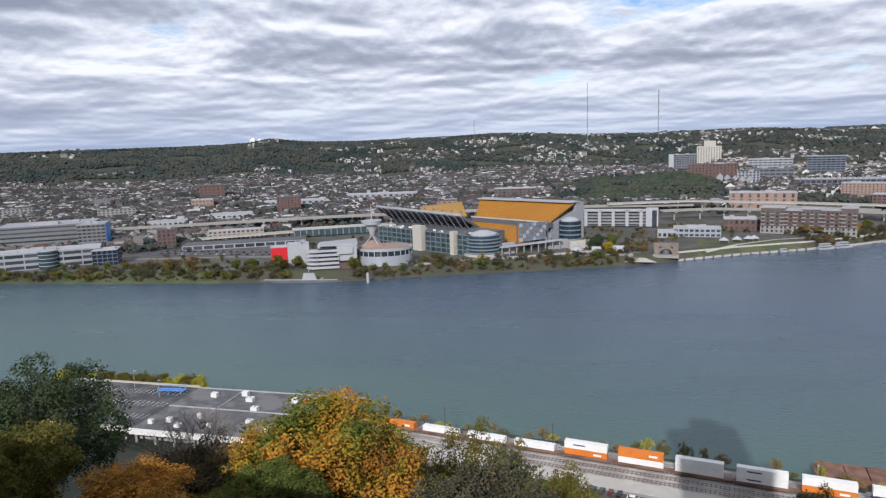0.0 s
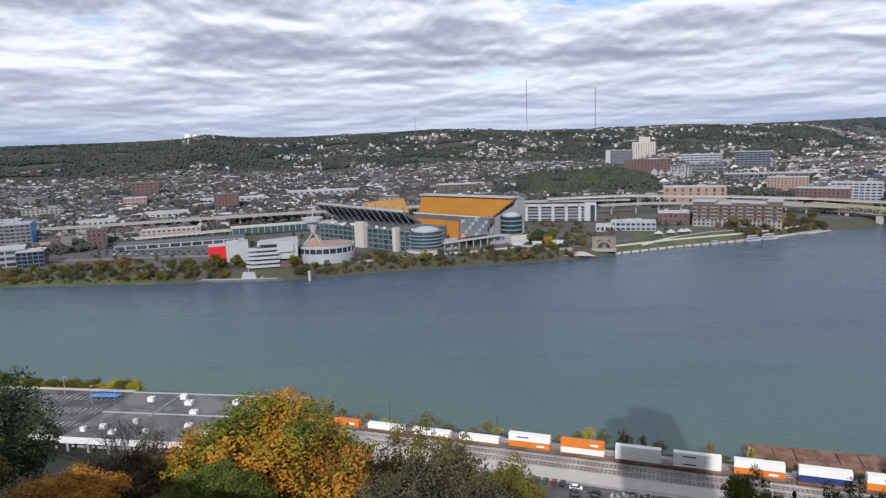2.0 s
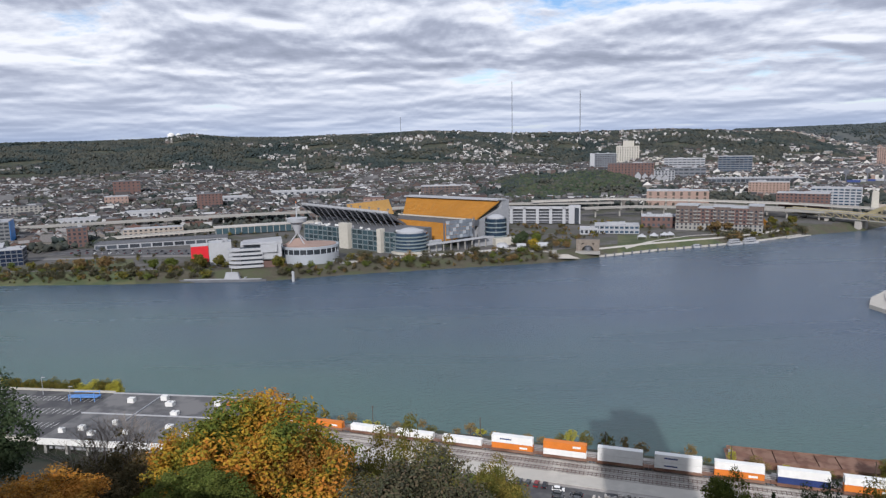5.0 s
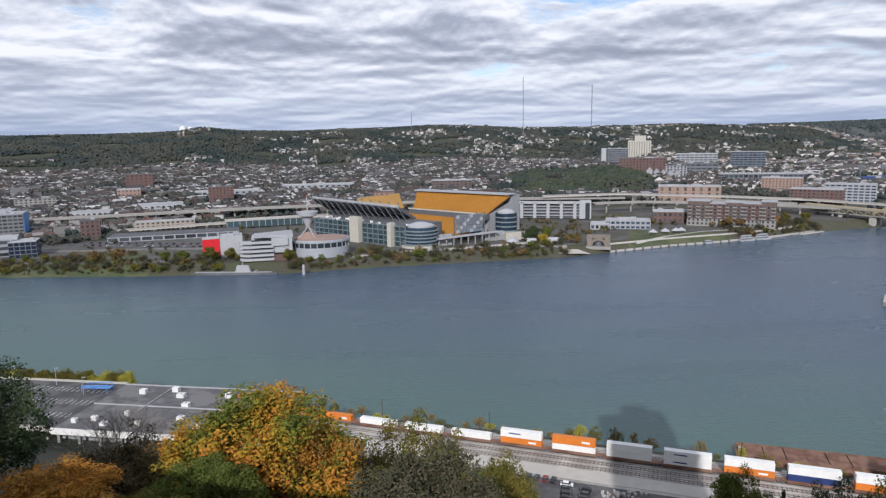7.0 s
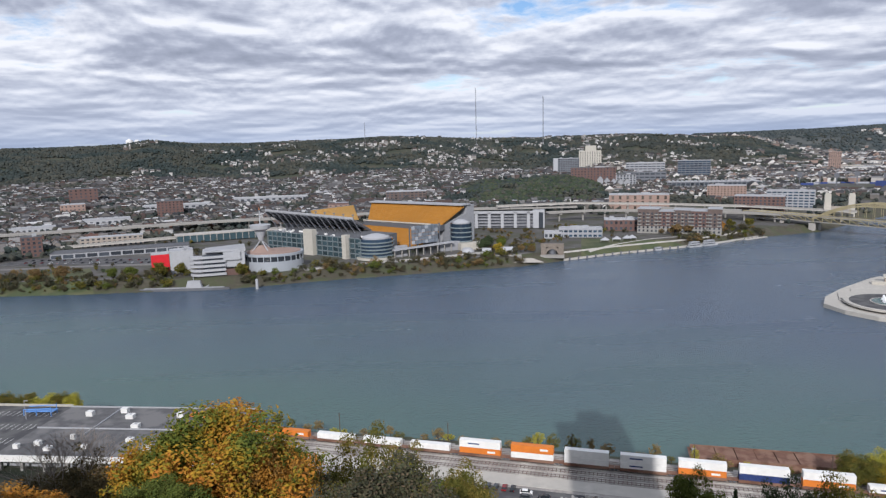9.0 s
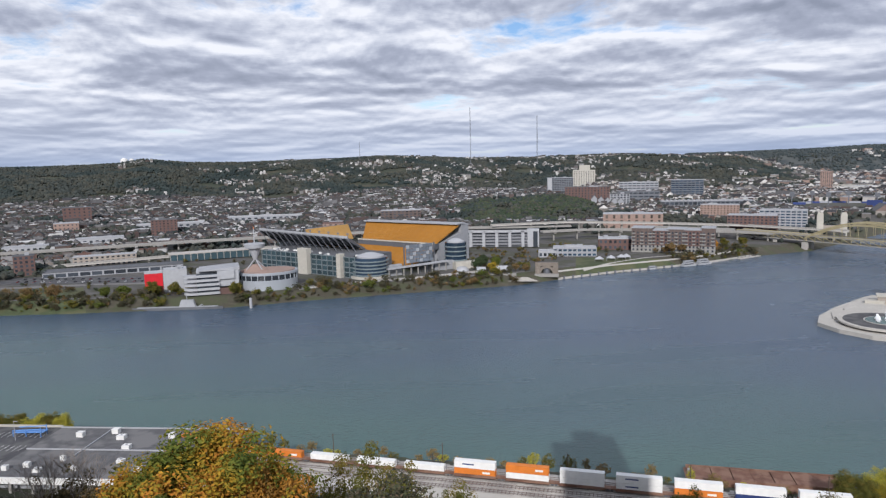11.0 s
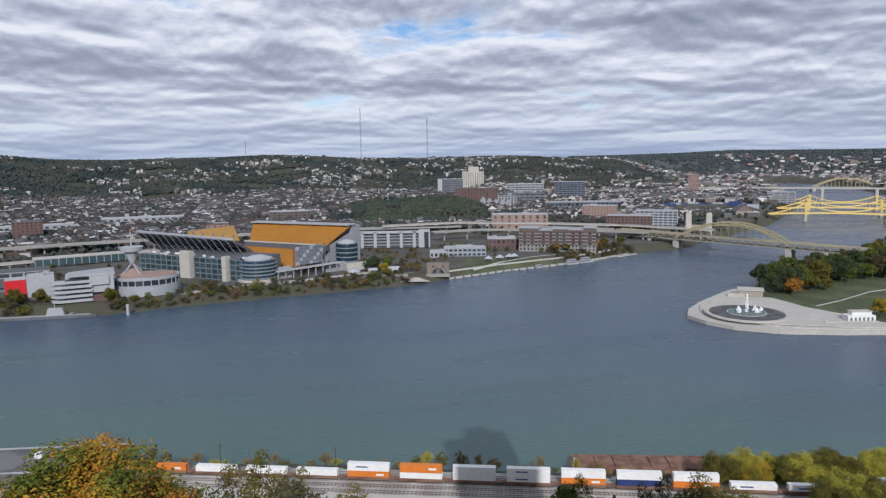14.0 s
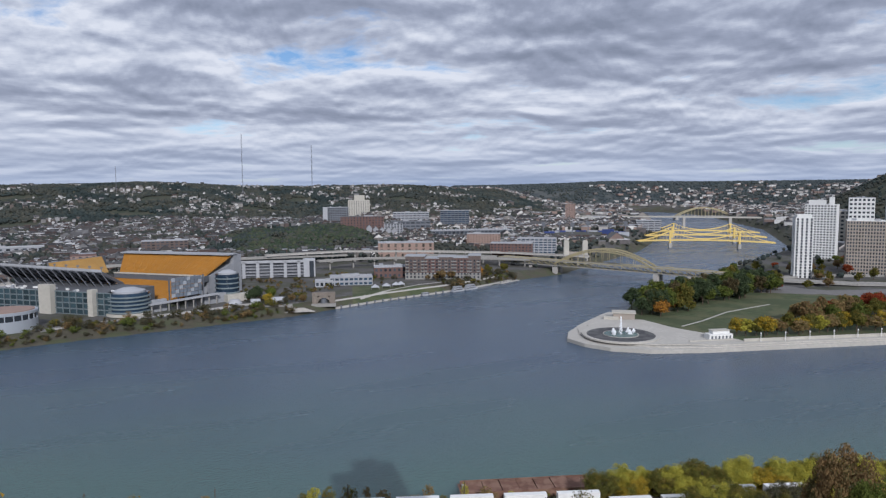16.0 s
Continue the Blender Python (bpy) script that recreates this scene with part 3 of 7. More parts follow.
    rng = random.Random(int(x * 7 + y))
    for i in range(units):
        u = MB().box(rng.uniform(-0.32, 0.32) * w, rng.uniform(-0.25, 0.25) * d, h, rng.uniform(0.06, 0.16) * w + 1, rng.uniform(0.1, 0.25) * d + 1, rng.uniform(1.5, 3.2))
        part("roof_unit", u, M_LGREY, t)
    for px_, py_, pz_, pw, ph, turn in spots:
        ob = part("window_pane", pane_mesh(pw, ph, glass), glass, t)
        ob.matrix_basis = pose(px_, py_, pz_, 0, 0, turn)
    return t


B = building
# the west end of the far shore
M_SLATE = mat("ribbed_slate_cladding", (0.17, 0.175, 0.18), 0.6, 0.15, 4)
M_NAVY = mat("dark_navy_glass", (0.018, 0.028, 0.055), 0.12, 0.3, 8, spec=0.6)
M_SKYBLUE = mat("sky_blue_panel", (0.05, 0.20, 0.50), 0.4, 0.12, 4)
B("office_block", "long grey office block with ribbed metal cladding", "office building", -628, 880, 118, 60, 29, 24, M_SLATE, M_GREY, 5, 1, 1, (0.94, 0.35), M_GLASS, units=5)
B("office_tower", "glass office block with a bright blue end wall", "office building", -545, 850, 34, 40, 32, 24, M_SLATE, M_GREY, 7, 6, 1, (0.8, 0.5), M_GLASS, units=2)
part("end_wall", MB().box(17.4, 0, 0.5, 0.8, 39, 31), M_SKYBLUE, bpy.data.objects["office_tower"], "bright blue end wall")
B("riverside_offices", "low white office building with dark window bands", "office building", -512, 705, 112, 34, 19, 29, M_GREY, M_WHITE, 3, 6, 2, (0.94, 0.55), M_GLASS, units=6)
B("glass_office", "dark blue glass corner office beside the river", "office building", -447, 716, 26, 26, 17, 22, M_STEEL, M_WHITE, 4, 5, 4, (0.88, 0.8), M_NAVY, units=1)
rot_ = part("glass_rotunda", MB().tube(4, -16, 0, 20, 9.5, 9.5, 24), M_TEAL, bpy.data.objects["riverside_offices"], "round turquoise glass entrance")
for k in range(5):
    part("band", MB().tube(4, -16, 3.5 + k * 4, 4.2 + k * 4, 9.8, 9.8, 24), M_LGREY, rot_)
B("brick_house_block", "red brick apartment tower with deep windows", "apartment building", -437, 835, 22, 18, 24, 26, M_BRICK, M_DGREY, 5, 4, 3, (0.5, 0.6), units=1)
B("townhouse_row", "pale brick row of flats with white roof edges", "apartment building", -372, 905, 74, 16, 13, 20, M_TAN, M_LGREY, 3, 12, 2, (0.5, 0.5), units=0)
B("townhouse_row", "pale brick row of flats with white roof edges", "apartment building", -690, 1150, 62, 18, 17, 30, M_PALE, M_DGREY, 4, 9, 2, (0.5, 0.5), units=2)
B("townhouse_row", "cream apartment block among the houses", "apartment building", -890, 1160, 52, 20, 17, 36, M_PALE, M_DGREY, 4, 8, 2, (0.5, 0.5), units=1)
B("brick_block", "red brick mill building with small windows", "factory", -400, 1230, 43, 30, 27, 16, M_BRICK, M_DGREY, 6, 7, 4, (0.4, 0.45), units=1)
B("brick_block", "tall red brick warehouse with a dark side", "warehouse", -640, 1440, 52, 36, 32, 24, M_BRICK, M_DGREY, 5, 6, 4, (0.35, 0.45), units=1)
B("brick_block", "squat red brick warehouse with a flat roof", "warehouse", -585, 1270, 40, 28, 19, 22, M_SALMON, M_LGREY, 3, 6, 4, (0.35, 0.4), units=1)
B("parking_hall", "long flat-roofed parking hall with a dark open side", "parking garage", -330, 830, 150, 30, 7, 16, M_GREY, M_DGREY, 1, 12, 2, (0.85, 0.6), units=0)
B("long_shed", "long low shed with a white metal roof", "warehouse", -420, 1330, 120, 26, 9, 15, M_GREY, M_WHITE, 1, 10, 2, (0.5, 0.4), units=2)
B("long_shed", "long low shed with a white metal roof", "warehouse", -260, 1430, 150, 24, 9, 8, M_GREY, M_WHITE, 1, 12, 2, (0.5, 0.4), units=2)
B("long_shed", "low shed with a grey metal roof", "warehouse", -470, 1130, 70, 30, 10, 22, M_WHITE, M_LGREY, 1, 8, 2, (0.5, 0.4), units=3)
B("long_shed", "low shed with a grey metal roof", "warehouse", -545, 1050, 60, 26, 9, 25, M_WHITE, M_LGREY, 1, 8, 2, (0.5, 0.4), units=3)
B("hall", "low brown brick hall with a pale roof", "hall", 20, 1360, 80, 30, 20, -1, M_BROWN, M_LGREY, 4, 10, 3, (0.6, 0.45), units=3)
B("hall", "tan brick hall with a stepped top", "hall", -101, 1190, 36, 28, 18, 5, M_SALMON, M_BRICK, 4, 4, 3, (0.4, 0.4), units=0)
B("hall", "dark red brick hall near the stadium", "hall", -190, 1090, 42, 26, 16, 8, M_BROWN, M_BROWN, 3, 6, 3, (0.4, 0.4), units=1)

# science museum beside the moored boat
B("red_exhibition_hall", "bright red cube hall with a white roof", "museum hall", -243, 702, 17, 16, 18, 19, M_RED, M_WHITE, 1, 1, 1, (0.1, 0.1), M_RED, units=0, faces="")
B("white_exhibition_hall", "plain white box hall of the museum", "museum hall", -219, 694, 22, 20, 22, 17, M_WHITE, M_WHITE, 1, 1, 1, (0.1, 0.1), M_WHITE, units=2, faces="")
t = thing("science_museum", -172, 672, 7, 14, "white museum with stacked curved decks and dark window bands", "museum")
part("body", MB().box(0, 6, 0, 38, 24, 24), M_WHITE, t)
for k in range(5):
    mb = MB()
    a0 = [(-19 + 10 * math.cos(a) - 2, -6 - 9 * math.sin(a)) for a in np.linspace(math.pi / 2, math.pi, 8)]
    mb.prism([(2, -15), (2, -6), (-19, -6), *a0[::-1]][::-1], 2 + k * 4.2, 4.2 + k * 4.2)
    part("deck", mb, M_WHITE, t)
part("glazing", MB().box(-9, -9.5, 1, 20, 7, 21), M_GLASS, t, "dark glazing between the decks")
part("upper_wall", MB().box(10, -8, 9, 20, 9, 15).box(8, -12, 16, 16, 5, 8), M_WHITE, t)
part("lower_wall", MB().box(11, -9, 0, 22, 8, 7), M_BRICK, t, "brick ground floor")
part("roof", MB().hexa([(-17, -10, 24), (21, -13, 24), (21, 18, 24), (-17, 18, 24)], [(-17, -10, 25), (21, -13, 27), (21, 18, 27), (-17, 18, 25)]), M_LGREY, t)
t = thing("round_theatre", -126, 690, 7, 10, "round white theatre drum with a band of windows", "theatre")
N = 40
ring = [(29 * math.cos(2 * math.pi * i / N), 22 * math.sin(2 * math.pi * i / N)) for i in range(N)]
part("drum", MB().prism(ring, 0, 11), M_SILVER, t)
part("window_band", MB().prism([(x * 0.97, y * 0.97) for x, y in ring], 11, 16), M_GLASS, t)
part("cornice", MB().prism([(x * 1.02, y * 1.02) for x, y in ring], 16, 18.5), M_SILVER, t)
part("roof", MB().prism([(x * 0.93, y * 0.93) for x, y in ring], 18.5, 19.3), M_SALMON, t, "pinkish flat roof")
for i in range(14):
    a = math.pi + math.pi * i / 13
    part("mullion", MB().box(28.6 * math.cos(a), 21.6 * math.sin(a), 11, 0.8, 0.8, 5, 0), M_SILVER, t)
t = thing("cone_sculpture", -138, 690, 26, 0, "white cone tower with a dish top on splayed legs", "sculpture")
part("dish", MB().tube(0, 0, 23, 27, 9.5, 10.5, 28).tube(0, 0, 21, 23, 4, 9.5, 28), M_WHITE, t)
part("cone", MB().tube(0, 0, 11, 22, 2.0, 6.0, 20), M_WHITE, t)
for i in range(4):
    a = math.pi / 4 + i * math.pi / 2
    part("leg", MB().beam((0, 0, 12), (13 * math.cos(a), 13 * math.sin(a), -1), 0.9), M_WHITE, t)
part("spire", MB().tube(0, 0, 27, 42, 0.7, 0.35, 8), M_WHITE, t)
part("tip", MB().tube(0, 0, 42, 44, 0.5, 0.2, 8), M_ORANGE, t, "red spire tip")
part("skirt", MB().tube(0, 0, -1.5, 6, 17, 3, 12), M_SALMON, t, "pinkish pyramid roof under the cone")

# moored submarine
t = thing("submarine", -200, 634, 0, -3, "grey museum submarine moored along the bank", "submarine")
hull = MB()
rings = []
for i in range(13):
    x0 = -42 + i * 7
    w0 = 6.2 * max(0.12, 1 - abs(x0 / 43) ** 3)
    rings += [(x0, -w0 / 2, -1), (x0, w0 / 2, -1), (x0, w0 / 2.6, 2.2), (x0, -w0 / 2.6, 2.2)]
hull.add(rings, [(0, 1, 2, 3), (51, 50, 49, 48)] + [(4 * i + k, 4 * i + 4 + k, 4 * i + 4 + (k + 1) % 4, 4 * i + (k + 1) % 4) for i in range(12) for k in range(4)])
part("hull", hull, M_DGREY, t, "dark hull low in the water")
part("deck", MB().box(0, 0, 2.2, 74, 3.2, 0.5), M_GREY, t)
part("conning_tower", MB().hexa([(2, -1.8, 2.6), (17, -1.8, 2.6), (17, 1.8, 2.6), (2, 1.8, 2.6)], [(4, -1.4, 9), (15, -1.4, 9), (15, 1.4, 9), (4, 1.4, 9)]), M_LGREY, t)
part("periscope", MB().tube(9, 0, 9, 13, 0.35, 0.3, 8), M_LGREY, t)
part("gangway", MB().box(20, 6, 2.5, 1.6, 10, 0.4), M_WHITE, t)
t = thing("mooring_post", -132, 628, 0, 0, "white round mooring post in the river", "mooring post")
part("pile", MB().tube(0, 0, -3, 9, 1.3, 1.3, 12), M_WHITE, t)
part("cap", MB().tube(0, 0, 9, 9.8, 1.5, 0.4, 12), M_LGREY, t)

# stadium
t = thing("football_stadium", 0, 0, 0, 0, "open-ended stadium with gold seats, steel stands and glass rotundas", "stadium")


def lerp(a, b, f):
    return tuple(a[i] + (b[i] - a[i]) * f for i in range(3))


def stand(name, tl, tr, bl, br, rows, thick, m, label=""):
    """A rake of stepped seating between a back edge and a front edge."""
    s = MB()
    pl, pr = [], []
    for i in range(rows):
        for f, z_ in ((i, (i + 1)), ((i + 1), (i + 1))):
            a, b = lerp(bl, tl, f / rows), lerp(br, tr, f / rows)
            pl.append((a[0], a[1], lerp(bl, tl, z_ / rows)[2]))
            pr.append((b[0], b[1], lerp(br, tr, z_ / rows)[2]))
    n = len(pl)
    low_l, low_r = [(x, y, z - thick) for x, y, z in pl], [(x, y, z - thick) for x, y, z in pr]
    faces = []
    for i in range(n - 1):
        faces += [(i, n + i, n + i + 1, i + 1), (2 * n + i, 2 * n + i + 1, 3 * n + i + 1, 3 * n + i), (i, i + 1, 2 * n + i + 1, 2 * n + i), (n + i, 3 * n + i, 3 * n + i + 1, n + i + 1)]
    faces += [(0, 2 * n, 3 * n, n), (n - 1, 2 * n - 1, 4 * n - 1, 3 * n - 1)]
    s.add(pl + pr + low_l + low_r, faces)
    return part(name, s, m, t, label)


R_, L_ = (83, 831, 52.0), (-34, 934, 51.0)
BR_, BL_ = (53, 798, 34.6), (-38, 889, 33.0)
east = stand("upper_seating", L_, R_, BL_, BR_, 22, 1.6, M_SEAT, "gold upper seating of the far stand")
for i in range(1, 14):
    f = i / 14
    part("aisle", MB().beam(Vector(lerp(BL_, BR_, f)) + Vector((0, 0, 0.5)), Vector(lerp(L_, R_, f)) + Vector((0, 0, 0.4)), 0.35, 0.25), M_MUTED, east)
part("roof", MB().hexa([(-38, 930, 52), (80, 826, 53), (92, 840, 53), (-26, 944, 52)], [(-38, 930, 53.4), (80, 826, 54.4), (92, 840, 54.4), (-26, 944, 53.4)]), M_LGREY, t, "flat grey stand roof")
part("stand_wall", MB().hexa([(-30, 938, 8), (87, 836, 8), (97, 848, 8), (-20, 950, 8)], [(-30, 938, 52), (87, 836, 52.5), (97, 848, 52.5), (-20, 950, 52)]), M_GREY, t)
part("east_concourse", MB().hexa([(-40, 892, 8), (54, 800, 8), (92, 842, 8), (-24, 944, 8)], [(-40, 892, 31), (54, 800, 32), (90, 840, 44), (-26, 942, 43)]), M_GREY, t, "grey concourse under the far stand")
part("club_level", MB().hexa([(-44, 884, 27), (50, 792, 27), (56, 800, 27), (-36, 893, 27)], [(-44, 884, 32.6), (50, 792, 33.8), (56, 800, 33.8), (-36, 893, 32.6)]), M_STEEL, t, "dark glazed club level")
part("parapet", MB().beam((-44, 884, 33.2), (50, 792, 34.4), 1.2, 1.6), M_CREAM, t)
stand("lower_seating", (-44, 888, 27), (49, 795, 27), (-66, 856, 14), (22, 762, 14), 16, 2, M_SEAT)
stand("corner_seating", (-120, 955, 41), (-62, 975, 45), (-110, 925, 28), (-52, 922, 30), 14, 1.6, M_MUTED, "gold corner seating, colour muted for shade")
part("corner_wall", MB().hexa([(-122, 960, 8), (-62, 980, 8), (-58, 986, 8), (-120, 968, 8)], [(-122, 960, 41), (-62, 980, 45), (-58, 986, 45), (-120, 968, 41)]), M_STEEL, t)
part("field", MB().prism([(-40, 756), (22, 760), (-66, 856), (-100, 900), (-130, 868), (-20, 756)], 8.3, 8.6), M_GRASS, t, "green playing field")
# near stand, seen from behind
WL, WR = (-165, 864, 51), (-50, 773, 46.5)
IL, IR = (-145, 893, 33), (-32, 800, 31)
stand("upper_seating", WL, WR, IL, IR, 18, 1.2, M_GREY, "grey concrete underside of the near stand")
for i in range(15):
    f = i / 14
    top_, foot = Vector(lerp(WL, WR, f)), Vector(lerp((-158, 838, 33), (-46, 745, 31), f))
    part("raker", MB().beam(top_ + Vector((0, 0, -1.4)), Vector(lerp(IL, IR, f)) + Vector((0, 0, -1.6)), 1.6, 3.0).beam(top_ + Vector((0, 0, -2)), Vector(lerp(IL, IR, f * 1.0)) * 0.55 + foot * 0.45 + Vector((0, 0, -6)), 0.9, 0.9), M_STEEL, t)
part("rim", MB().beam(Vector(WL) + Vector((0, 0, 0.8)), Vector(WR) + Vector((0, 0, 0.8)), 1.4, 2.4), M_LGREY, t, "pale rim wall of the stand")
for i in range(11):
    p_ = Vector(lerp(WL, WR, i / 10))
    part("light_mast", MB().box(p_.x, p_.y, p_.z, 0.7, 0.7, 5.2).box(p_.x, p_.y - 0.4, p_.z + 3.6, 2.6, 0.6, 1.8), M_STEEL, t)
part("stand_wall", MB().hexa([(-146, 890, 8), (-33, 797, 8), (-30, 801, 8), (-143, 894, 8)], [(-146, 890, 31.5), (-33, 797, 29.5), (-30, 801, 29.5), (-143, 894, 31.5)]), M_STEEL, t)
# outer facade: painted steel grid with glass
M_FACADE = mat("blue_grey_steel", (0.17, 0.21, 0.225), 0.6, 0.15, 3)
FA, FB = Vector((-156, 822, 7)), Vector((-40, 722, 7))
fd = (FB - FA).normalized()
fn = Vector((fd.y, -fd.x, 0))
fn = fn if fn.y < 0 else -fn
flen = (FB - FA).length
part("concourse", MB().hexa([FA - fn * 1.2, FB - fn * 1.2, FB - fn * 60, FA - fn * 60], [p + Vector((0, 0, 23)) for p in (FA - fn * 1.2, FB - fn * 1.2, FB - fn * 60, FA - fn * 60)]), M_DGREY, t)
srng = random.Random(12)
for i in range(22):
    p_ = FA.lerp(FB, srng.uniform(0.03, 0.97)) - fn * srng.uniform(4, 16)
    part("roof_unit", MB().box(p_.x, p_.y, 29.6, srng.uniform(2, 5), srng.uniform(1.5, 3), srng.uniform(1.2, 2.8), srng.uniform(-45, -35)), M_BRIGHT if i % 3 else M_LGREY, t)
for k in range(5):
    zz = Vector((0, 0, 1 + k * 5.6))
    part("floor_band", MB().beam(FA + zz - fn * 0.4, FB + zz - fn * 0.4, 1.2, 0.85), M_FACADE, t)
for i in range(19):
    p_ = FA.lerp(FB, i / 18)
    part("pier", MB().box(p_.x, p_.y, 7, 0.6, 0.8, 24, math.degrees(math.atan2(fd.y, fd.x))), M_FACADE, t)
for i in range(18):
    p_ = FA.lerp(FB, (i + 0.5) / 18) - fn * 1.0
    for k in range(4):
        ob = part("facade_pane", pane_mesh(flen / 18 - 0.6, 4.7, M_TEAL), M_TEAL, t)
        ob.matrix_basis = pose(p_.x, p_.y, 8.8 + k * 5.6, 0, 0, math.degrees(math.atan2(fd.y, fd.x)))
for f, w in ((0.5, 15), (0.87, 6)):
    p_ = FA.lerp(FB, f) + fn * 2
    part("stair_tower", MB().box(p_.x, p_.y, 6, w, 7, 31 if w > 10 else 28, math.degrees(math.atan2(fd.y, fd.x))), M_CREAM, t, "plain cream stone stair tower")
for (rx, ry, rr, top_) in ((-24, 732, 20, 33), (74, 782, 13.5, 40)):
    rot = part("rotunda", MB().tube(rx, ry, 6, top_ - 3, rr * 0.93, rr * 0.93, 32), M_BLUE, t, "round glass ramp tower with white bands")
    for k in range(5):
        zz = 11 + k * (top_ - 16) / 4.6
        part("band", MB().tube(rx, ry, zz, zz + 1.3, rr, rr, 32), M_FACADE, rot)
    part("cap", MB().tube(rx, ry, top_ - 3, top_ - 1.5, rr * 0.75, rr * 0.75, 32).tube(rx, ry, top_ - 1.5, top_ + 1.2, rr * 0.72, rr * 0.3, 32), M_WHITE, rot, "white domed cap")
    part("base", MB().tube(rx, ry, 6, 10.5, rr * 1.08, rr * 1.08, 32), M_CREAM, rot)
# scoreboard end
for i in range(8):
    for k in range(5):
        p_ = Vector((15, 737, 0)).lerp(Vector((45, 755, 0)), (i + 0.5) / 8)
        part("scoreboard_panel", MB().box(p_.x, p_.y, 20.5 + k * 4.0, 4.0, 1.0 + 0.5 * ((i + k) % 2), 3.6, 31), M_BOARD if (i * 3 + k) % 4 else M_SILVER, t)
for i in range(5):
    p_ = Vector((13, 738, 0)).lerp(Vector((47, 757, 0)), i / 4)
    part("scoreboard_post", MB().box(p_.x, p_.y, 6, 1.2, 1.2, 35, 31), M_STEEL, t)
part("walkway", MB().beam((-6, 722, 17), (62, 757, 19), 5, 1.6), M_LGREY, t)
for i in range(9):
    p_ = Vector((-4, 723, 0)).lerp(Vector((60, 756, 0)), i / 8)
    part("walkway_post", MB().box(p_.x, p_.y, 6, 1.2, 1.2, 11), M_PALE, t)
part("gate_wall", MB().box(58, 764, 6, 26, 6, 12, 28), M_GREY, t)
part("gate_wall", MB().box(84, 768, 6, 30, 10, 10, 20), M_CREAM, t, "pale stone gate building")
part("gate_wall", MB().box(2, 735, 6, 16, 5, 14, 28), M_GREY, t)
part("plaza_shelter", MB().tube(78, 752, 8, 12, 8, 5, 14), M_WHITE, t, "white canopy by the gate")

# parking garage with an open white frame
t = thing("parking_garage", 152, 962, 9, -12, "white parking garage with dark open decks", "parking garage")
gw, gd, gh = 118, 40, 23
part("core", MB().box(0, 1.5, 0, gw - 2, gd - 3, gh - 1.5), M_STEEL, t, "dark inside of the decks")
for k in range(5):
    part("deck", MB().box(0, 0, 3.2 + k * 4.3, gw, gd, 1.1), M_GREY, t)
for i in range(7):
    part("pier", MB().box(-gw / 2 + 4 + i * (gw - 8) / 6.0, -gd / 2 - 0.6, 0, 4.2, 2.4, gh), M_WHITE, t)
part("cornice", MB().box(0, -gd / 2 - 0.5, gh - 2.6, gw, 2.6, 3.6), M_WHITE, t)
part("end_tower", MB().box(gw / 2 - 8, -gd / 2 + 3, 0, 16, 12, gh + 2), M_WHITE, t)
part("stair_glass", MB().box(gw / 2 - 5, -gd / 2 - 3.2, 0, 6, 1, gh - 1), M_GLASS, t)

# offices and flats along the shore
M_BRONZE = mat("bronze_glass", (0.11, 0.095, 0.085), 0.2, 0.3, 7, spec=0.5, each=0.4)
B("stone_office", "tan stone office building with tall window bays", "office building", 405, 1110, 96, 34, 26, -18, M_SALMON, M_LGREY, 3, 8, 4, (0.32, 0.7), M_BRONZE, units=4)
t = thing("riverside_flats", 362, 842, 8, -28, "brown brick riverside flats with pale bays and balconies", "apartment building")
for i, (ox, w_, h_, dpt) in enumerate(((-38, 26, 31, 26), (-16, 20, 28, 22), (4, 22, 30, 22), (25, 22, 29, 22), (42, 16, 32, 24))):
    seg = part("wing", MB().box(ox, 0, 0, w_, dpt, h_), M_BROWN if i % 2 == 0 else M_BRICK, t)
    part("roof", MB().box(ox, 0, h_, w_ + 1.2, dpt + 1.2, 1.0), M_LGREY, seg)
    part("podium", MB().box(ox, -0.6, 0, w_ + 0.4, dpt, 9), M_PALE, seg, "cream stone lower storeys")
    n = max(3, int(w_ / 4.4))
    for j in range(n):
        for k in range(6):
            zz = 2.2 + k * 4.4
            if zz + 3 > h_:
                continue
            xx = ox - w_ / 2 + (j + 0.5) * w_ / n
            yy = -dpt / 2 - (0.95 if zz < 8 else 0.08)
            if j % 2 == 0 and k >= 2:
                part("balcony", MB().box(xx, yy - 0.7, zz - 0.4, w_ / n * 0.9, 1.6, 1.3), M_PALE, seg)
            ob = part("window_pane", pane_mesh(2.2, 2.5, M_GLASS), M_GLASS, seg)
            ob.matrix_basis = pose(xx, yy, zz)
B("brick_restaurant", "low red brick restaurant with a white roof", "restaurant", 304, 890, 50, 26, 15, -16, M_BRICK, M_WHITE, 2, 8, 3, (0.5, 0.5), units=5)
B("pavilion", "grey flat-roofed pavilion with many roof units", "pavilion", 232, 842, 54, 24, 11, -14, M_GREY, M_LGREY, 2, 9, 3, (0.7, 0.5), M_BLUE, units=9)
B("pavilion", "low grey service building beside the lawn", "pavilion", 196, 838, 22, 18, 8, -14, M_LGREY, M_WHITE, 1, 4, 3, (0.6, 0.5), units=2)
M_OLDSTONE = mat("weathered_stone", (0.20, 0.172, 0.145), 0.9, 0.25, 2)
t = thing("memorial_arch", 168, 722, 5, -14, "squat stone memorial wall with a round opening", "monument")
part("arch", MB().ribbon([(8.0 * math.cos(math.pi * i / 11), 0, 1 + 8.0 * math.sin(math.pi * i / 11)) for i in range(12)], 6, 3.0), M_OLDSTONE, t)
